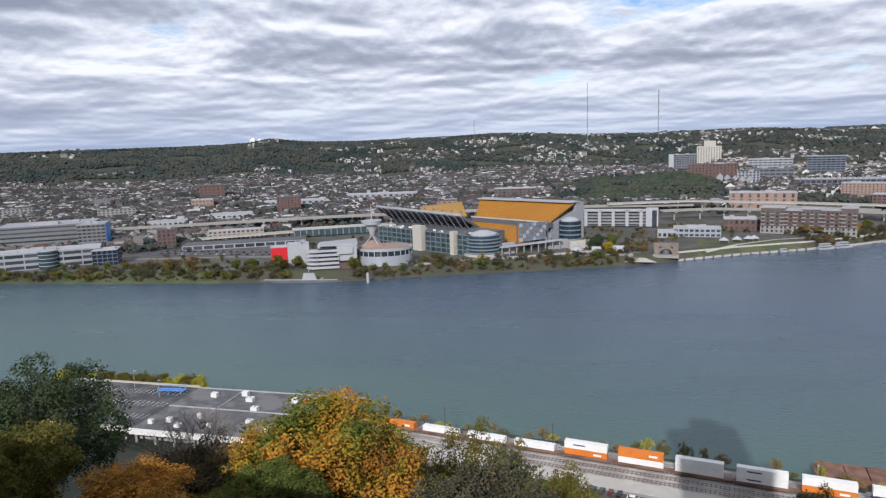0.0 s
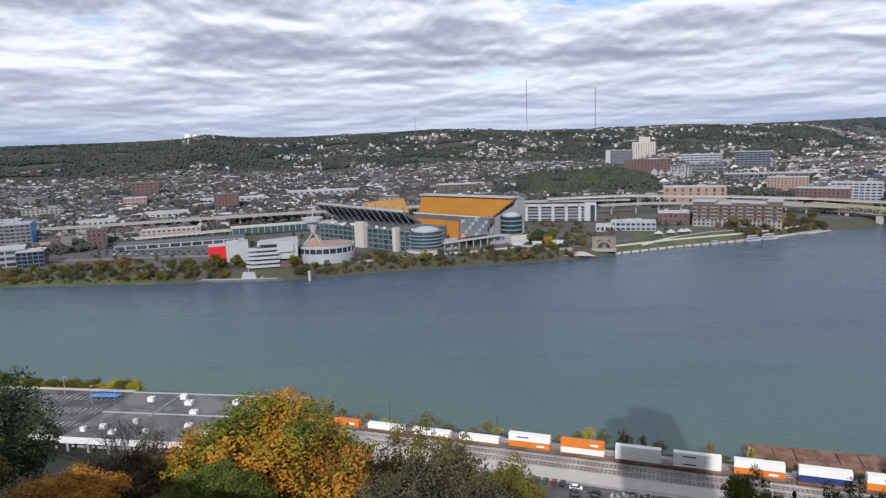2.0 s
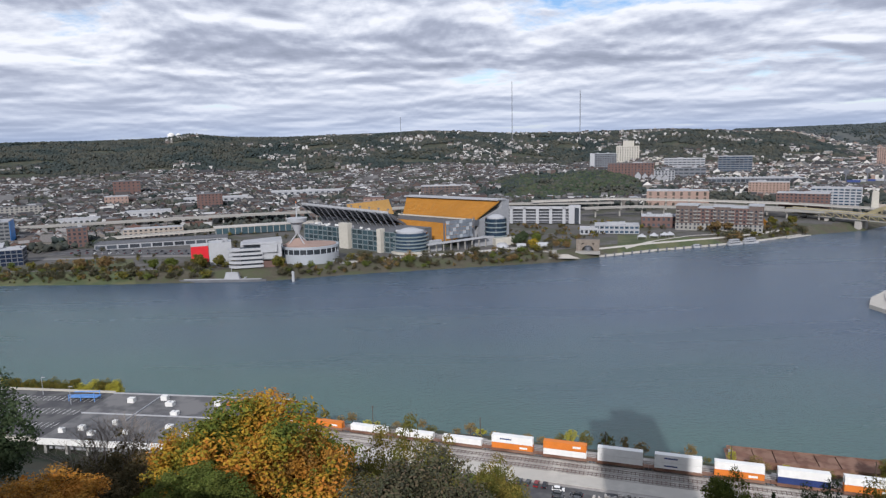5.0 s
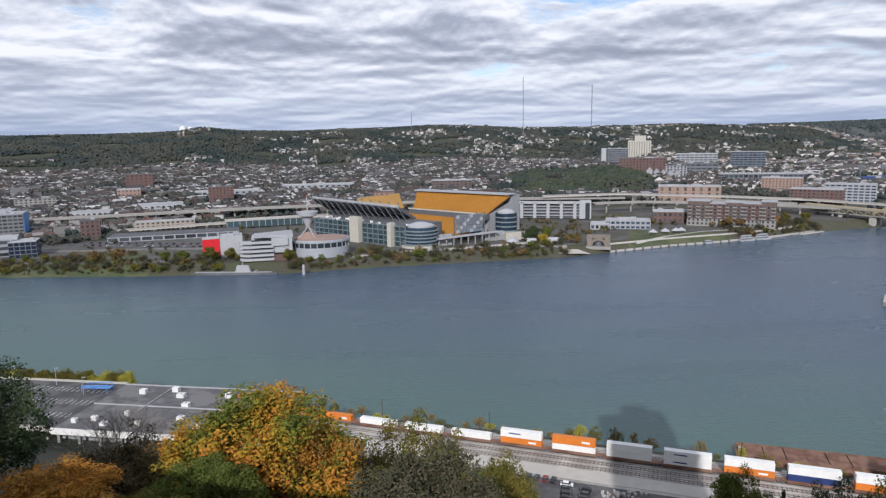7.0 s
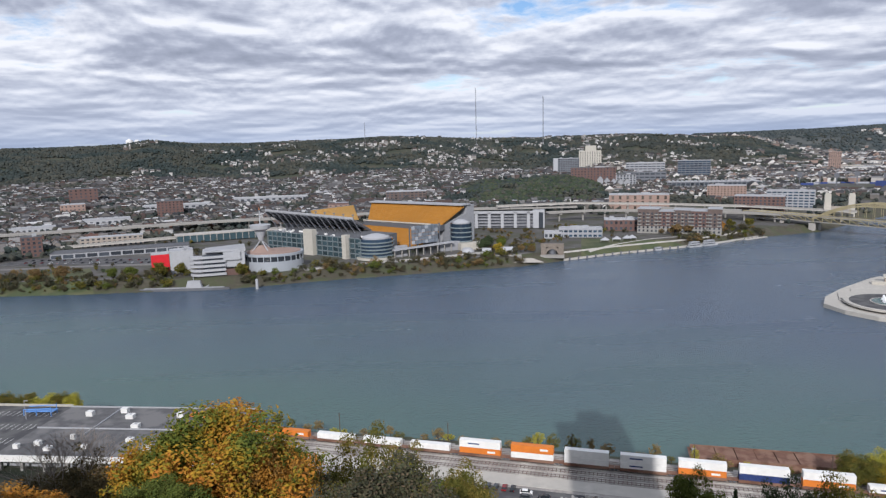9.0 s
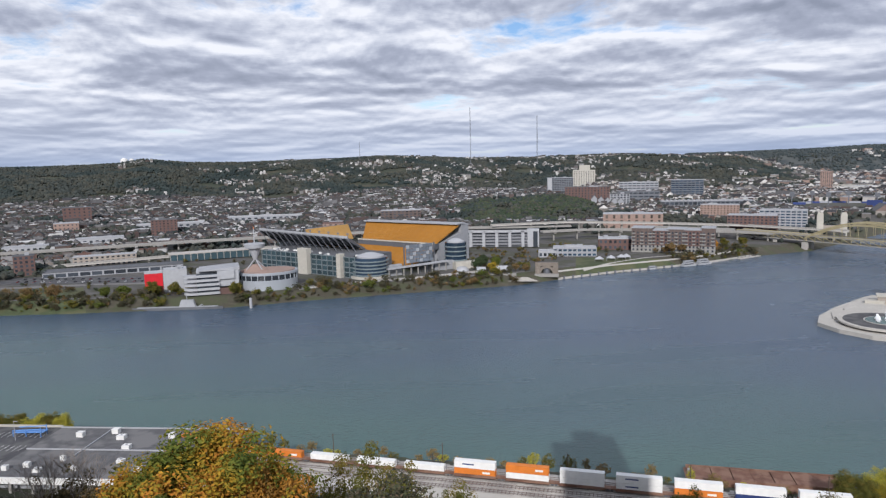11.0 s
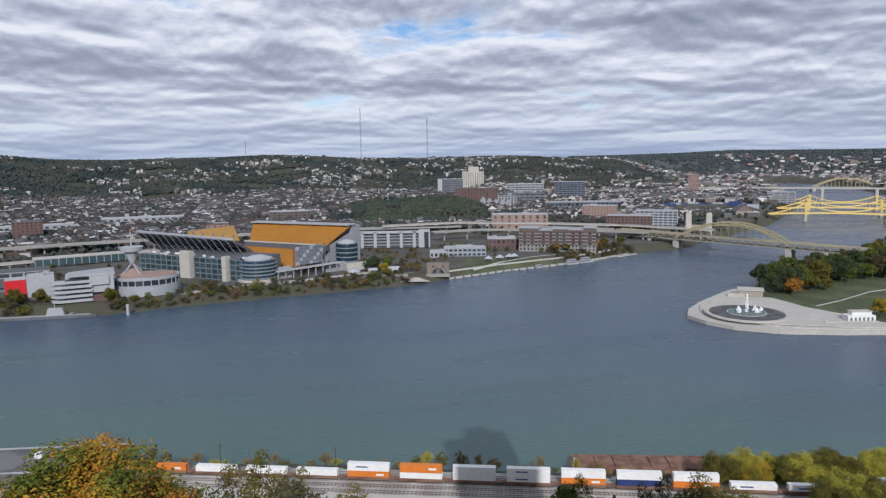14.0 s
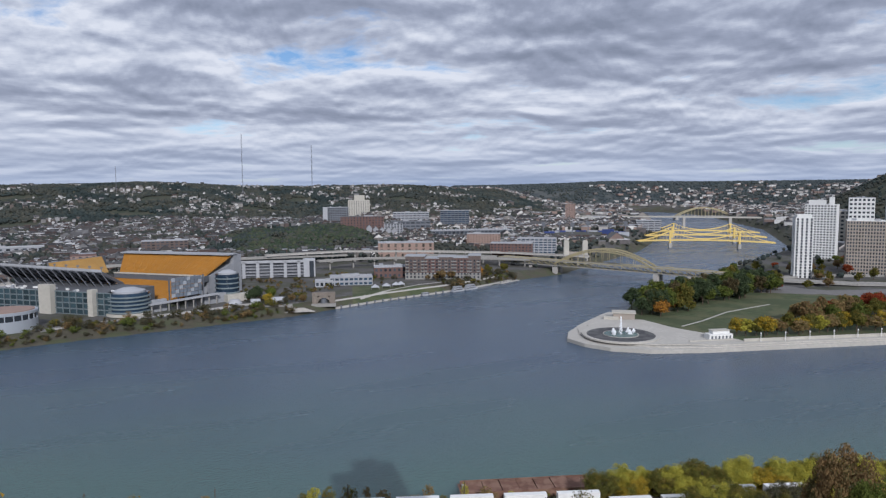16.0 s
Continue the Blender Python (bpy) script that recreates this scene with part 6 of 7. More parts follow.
for i in range(40):
    q_ = rng.uniform(0, 1) ** 0.7
    a_ = rng.uniform(0, 6.3)
    part("lump", MB().box(8 * q_ * math.cos(a_), 2.6 * q_ * math.sin(a_), 0.1, rng.uniform(0.4, 1.2), rng.uniform(0.4, 1), rng.uniform(0.3, 1.3 - q_ * 0.6), rng.uniform(0, 90)), M_CONC, t)
t = thing("white_hut", 165, 186, land1(165, 186), -20, "white hut with a pale gabled roof among trees", "hut")
t.scale = (0.62, 0.62, 0.75)
part("wall", MB().box(0, 0, 0, 14, 8, 3.6), M_WHITE, t)
part("roof", MB().hexa([(-7.6, -4.8, 3.5), (7.6, -4.8, 3.5), (7.6, 0, 5.6), (-7.6, 0, 5.6)], [(-7.6, -4.8, 3.8), (7.6, -4.8, 3.8), (7.6, 0, 5.9), (-7.6, 0, 5.9)]).hexa([(-7.6, 0, 5.6), (7.6, 0, 5.6), (7.6, 4.8, 3.5), (-7.6, 4.8, 3.5)], [(-7.6, 0, 5.9), (7.6, 0, 5.9), (7.6, 4.8, 3.8), (-7.6, 4.8, 3.8)]), M_LGREY, t)
part("door", MB().box(2, -4.05, 0, 3, 0.12, 2.8), M_STEEL, t)

# apartment tower on the ridge behind the overlook; its shadow falls on the river
t = thing("ridge_tower", 35.5, -22, 128, 0, "plain tan apartment tower on the ridge", "apartment building")
part("wall", MB().box(0, 0, -2, 29, 16, 62), M_TAN, t)
part("penthouse", MB().box(2, 0, 60, 12, 12, 8).box(12, 0, 60, 5, 8, 5), M_TAN, t)

# trees seen close below the overlook: x, y, top, width
tree(-17.0, 57.5, 107.0, 18.0, "turning")
tree(-12.2, 56.0, 104.8, 9.5, "orange")
tree(-21.6, 56.8, 104.6, 10.0, "turning")
tree(-35.5, 45.8, 114.6, 11.5, "dark")
tree(-30.5, 37.1, 113.6, 7.5, "olive")
tree(-22.5, 35.5, 111.6, 8.2, "orange")
tree(-29.0, 58.6, 105.0, 11.0, "umber", "thin")
tree(-26.8, 56.0, 103.2, 10.5, "umber")
tree(-32.5, 57.0, 100.5, 9.5, "umber")
tree(-36, 62, 97.0, 9.0, "green")
tree(-26, 52, 102.5, 10.0, "umber", "sparse")
tree(-3.4, 84.0, 93.2, 13.0, "olive", "sparse")
tree(-9.0, 77.6, 93.0, 10.0, "olive", "sparse")
tree(7.6, 89.7, 83.8, 10.5, "olive")
tree(-10.5, 59, 99.6, 11.0, "olive", "sparse")
tree(0.2, 66, 93.5, 11.0, "olive", "sparse")
tree(47.6, 101.4, 75.5, 12.0, "green")
tree(51.1, 95.1, 75.8, 8.0, "dark", "conifer")
tree(59.5, 94.9, 76.3, 11.5, "dark")
tree(72.1, 95.9, 74.0, 16.0, "olive")
tree(35.8, 93.4, 74.3, 10.0, "olive")
tree(34.1, 61.1, 87.9, 10.0, "green")
tree(84.0, 85.7, 72.5, 14.0, "olive")
tree(84.5, 98.8, 65.5, 11.0, "brown")
tree(35.4, 82.8, 75.2, 10.0, "olive")
tree(122.2, 87.0, 79.5, 15.0, "brown")
tree(109.0, 70.9, 81.6, 13.0, "green")
ENV_AZ = [-90, -39.5, -36, -33.6, -31.3, -27.4, -23, -21, -16, -10.6, -7, -2.5, 1, 2.9, 4.3, 6.8, 8.4, 17.4, 20.5, 25, 28.3, 31.6, 35.2, 41.2, 47.6, 90]
ENV_DIP = [14, 16, 20, 24, 24.5, 24, 23, 22, 22, 24, 26, 25.5, 25.5, 28.5, 28.4, 32, 36, 36, 31, 28, 28, 27.5, 27, 27, 26, 22]
rng = random.Random(21)
n = 0
while n < 78:
    az_, d_ = rng.uniform(-44, 60), rng.uniform(34, 190)
    x, y = d_ * math.sin(radians(az_)), d_ * math.cos(radians(az_))
    s_ = 0.331 * x + 0.944 * y
    if s_ > 184 or s_ < 18 or (17 < x < 70 and s_ > 150):
        continue
    dip = np.interp(az_, ENV_AZ, ENV_DIP) + rng.uniform(0.8, 5.0)
    top = 130 - d_ * math.tan(radians(dip))
    h = top - land1(x, y)
    if h < 4 or h > 19:
        continue
    kind = rng.choice(["green", "green", "olive", "olive", "scrub", "scrub", "green", "olive"])
    tree(x, y, top, rng.uniform(0.75, 1.05) * h * 0.9 + 2, kind, rng.choice(["near", "near", "sparse"]))
    n += 1

# yellow-green row along the tracks and bushes on the bank
rng = random.Random(31)
for i in range(32):
    p = 82 + i * 5.6 + rng.uniform(-2, 2)
    x, y = rail_xy(p, 256 + rng.uniform(-2.5, 3))
    tree(x, y, 6.5 + rng.uniform(9.5, 13.5), rng.uniform(13, 17), rng.choice(["lime", "olive", "lime", "lime", "yellow", "lime"]), "near", base=land1(x, y) - 3.5, where="beside the railway")
for i in range(30):
    p = 92 + i * 5.6 + rng.uniform(-2, 2)
    x, y = rail_xy(p, rng.choice([225, 227, 222]) + rng.uniform(-2, 1))
    if abs(x - 163) < 11 and abs(y - 184) < 9:
        continue
    tree(x, y, 8 + rng.uniform(12.5, 17), rng.uniform(14, 18), rng.choice(["olive", "lime", "scrub", "lime", "olive"]), "near", where="beside the railway")
for i in range(40):
    p = -185 + i * 6.6 + rng.uniform(-2, 2)
    x, y = rail_xy(p, 263 + rng.uniform(-3, 3))
    if land1(x, y) < 0.3:
        continue
    tree(x, y, land1(x, y) + rng.choice([3, 3.6, 4.4, 6, 8]), rng.uniform(3.6, 6.5), rng.choice(["lime", "tan", "tan", "olive", "lime"]), "sparse", name="bush", where="on the stony bank")
for i in range(16):
    x, y = -240 + i * 5.6 + rng.uniform(-1, 1), 331 - i * 0.9
    tree(x, y, 15.5 + rng.uniform(-1, 2), rng.uniform(9, 11), rng.choice(["lime", "olive", "lime", "olive"]), "near", where="behind the parking deck")

# far shore trees: the many small ones along the bank as one mass
KIND_LIST = list(LEAF)
mass_v, mass_k, mass_trunks = [], [], MB()


def bank_tree(x, y, h, width, kind, var):
    me = crown_mesh(kind, "bank", var)
    co_ = np.empty(len(me.vertices) * 3)
    me.vertices.foreach_get("co", co_)
    co_ = co_.reshape(-1, 3) * (width / 10, width / 10, h / 12.2)
    a_ = var * 1.7 + x
    z_ = land1(x, y)
    co_ = np.stack([co_[:, 0] * math.cos(a_) - co_[:, 1] * math.sin(a_) + x, co_[:, 0] * math.sin(a_) + co_[:, 1] * math.cos(a_) + y, co_[:, 2] + z_ - 0.12 * h], -1)
    mass_v.append(co_)
    mass_k.extend([KIND_LIST.index(kind)] * (len(co_) // 4))
    mass_trunks.tube(x, y, z_ - 1, z_ + h * 0.5, 0.3, 0.15, 6)


rng = random.Random(41)
for i in range(1350):
    x = rng.uniform(-560, 470)
    bank = np.interp(x, [p[0] for p in NORTH_BANK], [p[1] for p in NORTH_BANK])
    y = bank + rng.choice([6, 9, 13, 18, 24, 30, 38]) + rng.uniform(-3, 3)
    if -215 < x < -150 and y < 664 or 130 < x < 200 and y < 735 or 183 < x < 338:
        continue
    if any((x - fx) ** 2 + (y - fy) ** 2 < (fr_ * 0.75) ** 2 for fx, fy, fr_ in FOOT) or -40 < x < 95 and y > bank + 34 or -157 < x < -95 and y > 662:
        continue
    kind = rng.choice(["scrub", "scrub", "scrub", "olive", "scrub", "umber", "scrub", "brown", "green"])
    h = rng.uniform(2.2, 5.5) if rng.random() < 0.8 else rng.uniform(6, 11)
    bank_tree(x, y, h, h * rng.uniform(0.75, 1.3), kind, i % 4)
# planting between the stadium and the riverside flats
for i in range(420):
    x, y = rng.uniform(88, 345), rng.uniform(745, 935)
    if y < np.interp(x, [90, 200, 345], [738, 800, 838]) or any((x - fx) ** 2 + (y - fy) ** 2 < (fr_ * 0.7) ** 2 for fx, fy, fr_ in FOOT):
        continue
    if wave(x, y, 16, 0.6) < -0.1:
        continue
    h = rng.uniform(3, 7)
    bank_tree(x, y, h, h * rng.uniform(0.8, 1.2), rng.choice(["scrub", "scrub", "brown", "umber", "olive"]), i % 4)
for i in range(300):
    x, y = rng.uniform(-560, -160), rng.uniform(690, 1010)
    if any((x - fx) ** 2 + (y - fy) ** 2 < (fr_ * 0.7) ** 2 for fx, fy, fr_ in FOOT) or wave(x, y, 22, 0.2) < 0.05:
        continue
    h = rng.uniform(4, 8)
    bank_tree(x, y, h, h * rng.uniform(0.8, 1.2), rng.choice(["scrub", "umber", "dark", "olive"]), i % 4)
mv = np.concatenate(mass_v)
bm_ = bpy.data.meshes.new("bank_trees")
bm_.from_pydata(mv.tolist(), [], np.arange(len(mv)).reshape(-1, 4).tolist())
for k_ in KIND_LIST:
    bm_.materials.append(LEAF[k_])
bm_.polygons.foreach_set("material_index", mass_k)
bm_.update()
tagged(new("bank_trees", bm_), "low autumn trees and scrub lining the far riverbank", "trees", kind="stuff")
tagged(new("bank_tree_trunks", mass_trunks.mesh("bank_tree_trunks", M_BARK)), "thin trunks of the trees lining the bank", "trees", kind="stuff")
for x, y, h, kind in ((-322, 662, 15, "brown"), (-348, 664, 13, "brown"), (-230, 660, 15, "olive"), (-212, 664, 13, "olive"), (-150, 652, 14, "olive"), (-258, 664, 12, "green"), (-276, 662, 11, "green"), (350, 822, 14, "brown"), (380, 836, 13, "olive"), (402, 838, 15, "green"), (420, 850, 12, "orange"), (440, 862, 13, "olive"), (470, 872, 12, "olive"), (110, 728, 12, "yellow"), (96, 745, 15, "dark"), (104, 770, 14, "dark"), (118, 762, 13, "green"), (345, 828, 9, "brown"), (145, 725, 9, "brown"), (135, 730, 9, "brown"), (366, 826, 12, "brown"), (392, 846, 14, "olive"), (410, 842, 10, "brown")):
    tree(x, y, land1(x, y) + h, h * 1.0, kind, "far", where="on the far riverbank")
# park trees on the point
for i in range(28):
    x, y = 448 + i * 7.4 + rng.uniform(-2, 2), 418 - i * 2.1 + rng.uniform(-3, 4)
    tree(x, y, land1(x, y) + rng.uniform(13, 19), rng.uniform(13, 17), rng.choice(["yellow", "olive", "tan", "tan", "lime", "yellow", "olive", "brown"]), "far", where="along the park promenade")
for i in range(30):
    x, y = 520 + rng.uniform(0, 130), 432 - 0.27 * 60 + rng.uniform(-8, 26)
    tree(x, y, land1(x, y) + rng.uniform(15, 22), rng.uniform(14, 18), rng.choice(["brown", "olive", "tan", "red", "olive", "green"]), "far", where="along the park promenade")
for i in range(80):
    f = rng.random()
    x, y = 440 + f * 235 + rng.uniform(-10, 10), 545 + f * 40 + rng.uniform(-26, 34)
    if bank_distance(np.array([x]), np.array([y]))[0] < 8:
        continue
    tree(x, y, land1(x, y) + rng.uniform(17, 25), rng.uniform(15, 20), rng.choice(["dark", "green", "dark", "umber", "olive", "dark", "dark", "green"]), "far", where="in the point park")
for x, y, kind in ((448, 512, "orange"), (458, 522, "orange"), (470, 528, "red"), (478, 522, "olive"), (490, 520, "olive")):
    tree(x, y, land1(x, y) + 15, 15, kind, "far", where="in the point park")
for i in range(40):
    x, y = rng.uniform(650, 1000), rng.uniform(560, 740)
    if any((x - fx) ** 2 + (y - fy) ** 2 < (fr_ * 0.9) ** 2 for fx, fy, fr_ in FOOT) or bank_distance(np.array([x]), np.array([y]))[0] < 10:
        continue
    tree(x, y, land1(x, y) + rng.uniform(9, 16), rng.uniform(10, 14), rng.choice(["green", "dark", "olive", "red", "brown"]), "far", where="before the town towers")

# ---- small things on the far shore ----
for x, y in ((246, 784), (262, 789), (276, 793), (283, 795)):
    t = thing("event_tent", x, y, land1(x, y), -18, "white peaked event tent on the lawn", "tent", "tents on the lawn")
    part("canopy", MB().hexa([(-5, -5, 3), (5, -5, 3), (5, 5, 3), (-5, 5, 3)], [(-0.2, -0.2, 6.4), (0.2, -0.2, 6.4), (0.2, 0.2, 6.4), (-0.2, 0.2, 6.4)]), M_WHITE, t)
    for a_, b_ in ((-4.8, -4.8), (4.8, -4.8), (4.8, 4.8), (-4.8, 4.8)):
        part("leg", MB().tube(a_, b_, 0, 3, 0.12, 0.12, 6), M_WHITE, t)
for x, y, w in ((120, 742, 16), (98, 738, 10)):
    t = thing("event_tent", x, y, land1(x, y), -10, "white ridge tent near the stadium", "tent")
    part("canopy", MB().hexa([(-w / 2, -4, 2.5), (w / 2, -4, 2.5), (w / 2, 4, 2.5), (-w / 2, 4, 2.5)], [(-w / 2, -0.3, 5.5), (w / 2, -0.3, 5.5), (w / 2, 0.3, 5.5), (-w / 2, 0.3, 5.5)]), M_WHITE, t)
    part("wall", MB().box(0, 0, 0, w - 0.4, 7.6, 2.5), M_WHITE, t)


def boat(x, y, yaw, L, label, decks=1):
    t = thing("river_boat", x, y, 0, yaw, label, "boat")
    part("hull", MB().hexa([(-L / 2 + 1, -L * 0.1, -0.6), (L / 2 - 2, -L * 0.1, -0.6), (L / 2 - 2, L * 0.1, -0.6), (-L / 2 + 1, L * 0.1, -0.6)], [(-L / 2, -L * 0.13, 1.4), (L / 2, -L * 0.08, 1.6), (L / 2, L * 0.08, 1.6), (-L / 2, L * 0.13, 1.4)]), M_WHITE, t)
    for k in range(decks):
        part("cabin", MB().box(-L * 0.06, 0, 1.4 + k * 2.6, L * (0.72 - 0.16 * k), L * 0.18, 2.3), M_WHITE, t)
        part("window_band", MB().box(-L * 0.06, 0, 2.1 + k * 2.6, L * (0.70 - 0.16 * k), L * 0.18 + 0.1, 0.9), M_GLASS, t)
        part("roof", MB().box(-L * 0.06, 0, 3.7 + k * 2.6, L * (0.76 - 0.16 * k), L * 0.21, 0.3), M_LGREY, t)


boat(352, 774, 20, 22, "white river boat moored at the wharf", 2)
boat(374, 782, 22, 24, "white two-deck river boat at the wharf", 2)
boat(302, 760, 18, 11, "small white motor boat at the bank", 1)
t = thing("floating_dock", 452, 820, 0, 28, "low grey floating dock on piles", "dock")
part("deck", MB().box(0, 0, 0.2, 44, 4, 0.8), M_CONC, t)
for i in range(6):
    part("pile", MB().tube(-20 + i * 8, 2.2, -3, 3.5, 0.4, 0.4, 8), M_STEEL, t)
BOLLARD = MB().tube(0, 0, -2, 3.4, 0.9, 0.9, 10).mesh("pile", M_STEEL)
for i in range(14):
    x = 186 + i * 11
    y = float(np.interp(x, [p[0] for p in NORTH_BANK], [p[1] for p in NORTH_BANK])) - 1.5
    t = thing("fender_pile", x, y, 0, 0, "dark timber fender pile at the river wall", "pile", "piles along the river wall")
    part("pile", BOLLARD, M_STEEL, t)
t = thing("river_wall", 0, 0, 0, 0, "pale concrete river wall along the far bank", "wall")
wall_pts = [p for p in NORTH_BANK if 170 < p[0] < 480]
for a_, b_ in zip(wall_pts, wall_pts[1:]):
    part("wall_panel", MB().beam((*a_, 0.9), (*b_, 0.9), 1.4, 2.4), M_CONC, t)
# radio masts and tanks on the ridge
for x, y, top in ((309, 2581, 331), (556, 2540, 293), (-110, 2600, 212)):
    g = land1(x, y)
    t = thing("radio_mast", x, y, g - 2, 0, "thin lattice radio mast on the ridge", "radio mast", "masts on the ridge")
    L = top - g + 2
    mb = MB()
    w = 1.6 if top > 250 else 0.9
    for a_ in range(3):
        c_, s_ = math.cos(a_ * 2.094) * w, math.sin(a_ * 2.094) * w
        mb.beam((c_, s_, 0), (c_, s_, L), 0.55)
    for k in range(int(L / 6)):
        for a_ in range(3):
            c_, s_ = math.cos(a_ * 2.094) * w, math.sin(a_ * 2.094) * w
            e_, f_ = math.cos((a_ + 1) * 2.094) * w, math.sin((a_ + 1) * 2.094) * w
            mb.beam((c_, s_, k * 6), (e_, f_, k * 6 + 6), 0.3)
    part("lattice", mb, M_STEEL, t)
    part("base", MB().box(0, 0, 0, 5, 5, 3), M_CONC, t)
for x, y, r_ in ((-1010, 2700, 13), (-985, 2710, 9)):
    t = thing("storage_tank", x, y, land1(x, y) + 6, 0, "white round storage tank on the hilltop", "tank", "hilltop tanks")
    part("footing", MB().tube(0, 0, -9, 0, r_ * 1.1, r_ * 1.05, 20), M_CONC, t)
    part("shell", MB().tube(0, 0, 0, r_ * 1.1, r_, r_, 20), M_WHITEBOX, t)
    part("dome", MB().tube(0, 0, r_ * 1.1, r_ * 1.5, r_, r_ * 0.2, 20), M_WHITEBOX, t)

# ---- houses ----
def free(x, y, pad=0.0):
    return not any((x - fx) ** 2 + (y - fy) ** 2 < (fr_ + pad) ** 2 for fx, fy, fr_ in FOOT)


FOOT += [(-60, 850, 130), (10, 850, 110), (150, 962, 66), (-330, 830, 70), (905, 1285, 110), (-240, 925, 50), (360, 842, 55)]
R_MIN_AZ, R_MIN = [-46, -36, -30, -25, -12, 5, 6.5, 12, 17.5, 24, 33, 38], [900, 940, 960, 985, 1105, 1120, 1150, 1200, 1160, 1300, 1300, 1500]
rng = random.Random(77)
sites = []
for row in range(78):
    base_r = 905 + row * 15.5
    az_ = -46.0
    while az_ < 39:
        step_ = rng.uniform(8.5, 14)
        az_ += math.degrees(step_ / base_r)
        # streets run along the slope with cross streets between
        if (az_ * base_r / 57.3) % 96 < 11 or rng.random() < 0.12:
            continue
        turn = 8 * math.sin(az_ / 9)
        rr = base_r + 26 * math.sin(az_ / 6.5) + rng.uniform(-2, 2)
        if rr < np.interp(az_, R_MIN_AZ, R_MIN) or (abs(az_ - 11.5) < 5.8 and 1270 < rr < 1600):
            continue
        x, y = rr * math.sin(radians(az_)), rr * math.cos(radians(az_))
        if wave(x, y, 48, 1.4) < -0.5:
            continue
        sites.append((x, y, -az_ + turn, rr, az_))
keep = bank_distance(np.array([s[0] for s in sites]), np.array([s[1] for s in sites])) > 45
sites = [s for s, k in zip(sites, keep) if k and free(s[0], s[1])]
hz = land(np.array([s[0] for s in sites]), np.array([s[1] for s in sites]))
order = sorted(range(len(sites)), key=lambda i: sites[i][3])


def house_shape(w, d, h, roof):
    wall = MB().box(0, 0, -2, w, d, h + 2)
    ov = 0.35
    if roof == "gable":
        g = w * 0.38
        wall.add([(-w / 2, -d / 2, h), (w / 2, -d / 2, h), (0, -d / 2, h + g), (-w / 2, d / 2, h), (w / 2, d / 2, h), (0, d / 2, h + g)], [(0, 1, 2), (5, 4, 3)])
        rf = MB().hexa([(-w / 2 - ov, -d / 2 - ov, h - 0.2), (0, -d / 2 - ov, h + g), (0, d / 2 + ov, h + g), (-w / 2 - ov, d / 2 + ov, h - 0.2)], [(-w / 2 - ov, -d / 2 - ov, h + 0.1), (0, -d / 2 - ov, h + g + 0.3), (0, d / 2 + ov, h + g + 0.3), (-w / 2 - ov, d / 2 + ov, h + 0.1)])
        rf.hexa([(0, -d / 2 - ov, h + g), (w / 2 + ov, -d / 2 - ov, h - 0.2), (w / 2 + ov, d / 2 + ov, h - 0.2), (0, d / 2 + ov, h + g)], [(0, -d / 2 - ov, h + g + 0.3), (w / 2 + ov, -d / 2 - ov, h + 0.1), (w / 2 + ov, d / 2 + ov, h + 0.1), (0, d / 2 + ov, h + g + 0.3)])
    else:
        rf = MB().box(0, 0, h - 0.1, w + 0.4, d + 0.4, 0.5)
    return wall, rf


HW = palette("near_house_walls", [(0.128, 0.071, 0.058), (0.268, 0.268, 0.261), (0.140, 0.095, 0.080), (0.191, 0.178, 0.160), (0.383, 0.383, 0.383), (0.109, 0.071, 0.058), (0.217, 0.197, 0.178)], 0.9, 0.1, 1.5, source="object")
HR = palette("near_house_roofs", [(0.070, 0.070, 0.074), (0.099, 0.084, 0.077), (0.141, 0.134, 0.130), (0.211, 0.204, 0.201), (0.106, 0.063, 0.053)], 0.9, 0.1, 1.5, source="object")
KINDS = []
for w, d, h, rf in ((7, 11, 7.5, "gable"), (6, 13, 9, "flat"), (8, 10, 6.5, "gable"), (9, 14, 8, "gable"), (12, 14, 8, "flat")):
    a_, b_ = house_shape(w, d, h, rf)
    win = MB().box(0, 0, 0, 1.3, 0.12, 1.7).mesh("window", M_GLASS)
    KINDS.append((w, d, h, a_.mesh("wall", HW), b_.mesh("roof", HR), win, rf))
HOUSE_LABELS = {"gable": "small gabled town house in a close row", "flat": "flat-roofed brick row house"}
for i in order[:300]:
    x, y, yaw, rr, az_ = sites[i]
    w, d, h, wm_, rm_, win, rf = KINDS[rng.randrange(5)]
    t = thing("house", x, y, hz[i], yaw + rng.choice([0, 0, 90]), HOUSE_LABELS[rf], "house", "town houses")
    part("wall", wm_, HW, t)
    part("roof", rm_, HR, t)
walls, roofs, flats, hill_walls, valley_walls = MB(), MB(), MB(), MB(), MB()


def put(mb, src, x, y, z, yaw):
    c_, s_ = math.cos(radians(yaw)), math.sin(radians(yaw))
    mb.add([(x + a_ * c_ - b_ * s_, y + a_ * s_ + b_ * c_, z + e_) for a_, b_, e_ in src.v], src.f)


def put_house(x, y, z, yaw, scale=1.0, shell=walls):
    w, d, h = rng.uniform(6, 10) * scale, rng.uniform(9, 14) * scale, rng.uniform(6, 9.5)
    rf = "flat" if rng.random() < (0.85 if scale > 1.5 else 0.35) else "gable"
    a_, b_ = house_shape(w, d, h, rf)
    yaw += rng.choice([0, 0, 0, 90])
    put(shell, a_, x, y, z, yaw)
    put(flats if rf == "flat" else roofs, b_, x, y, z, yaw)


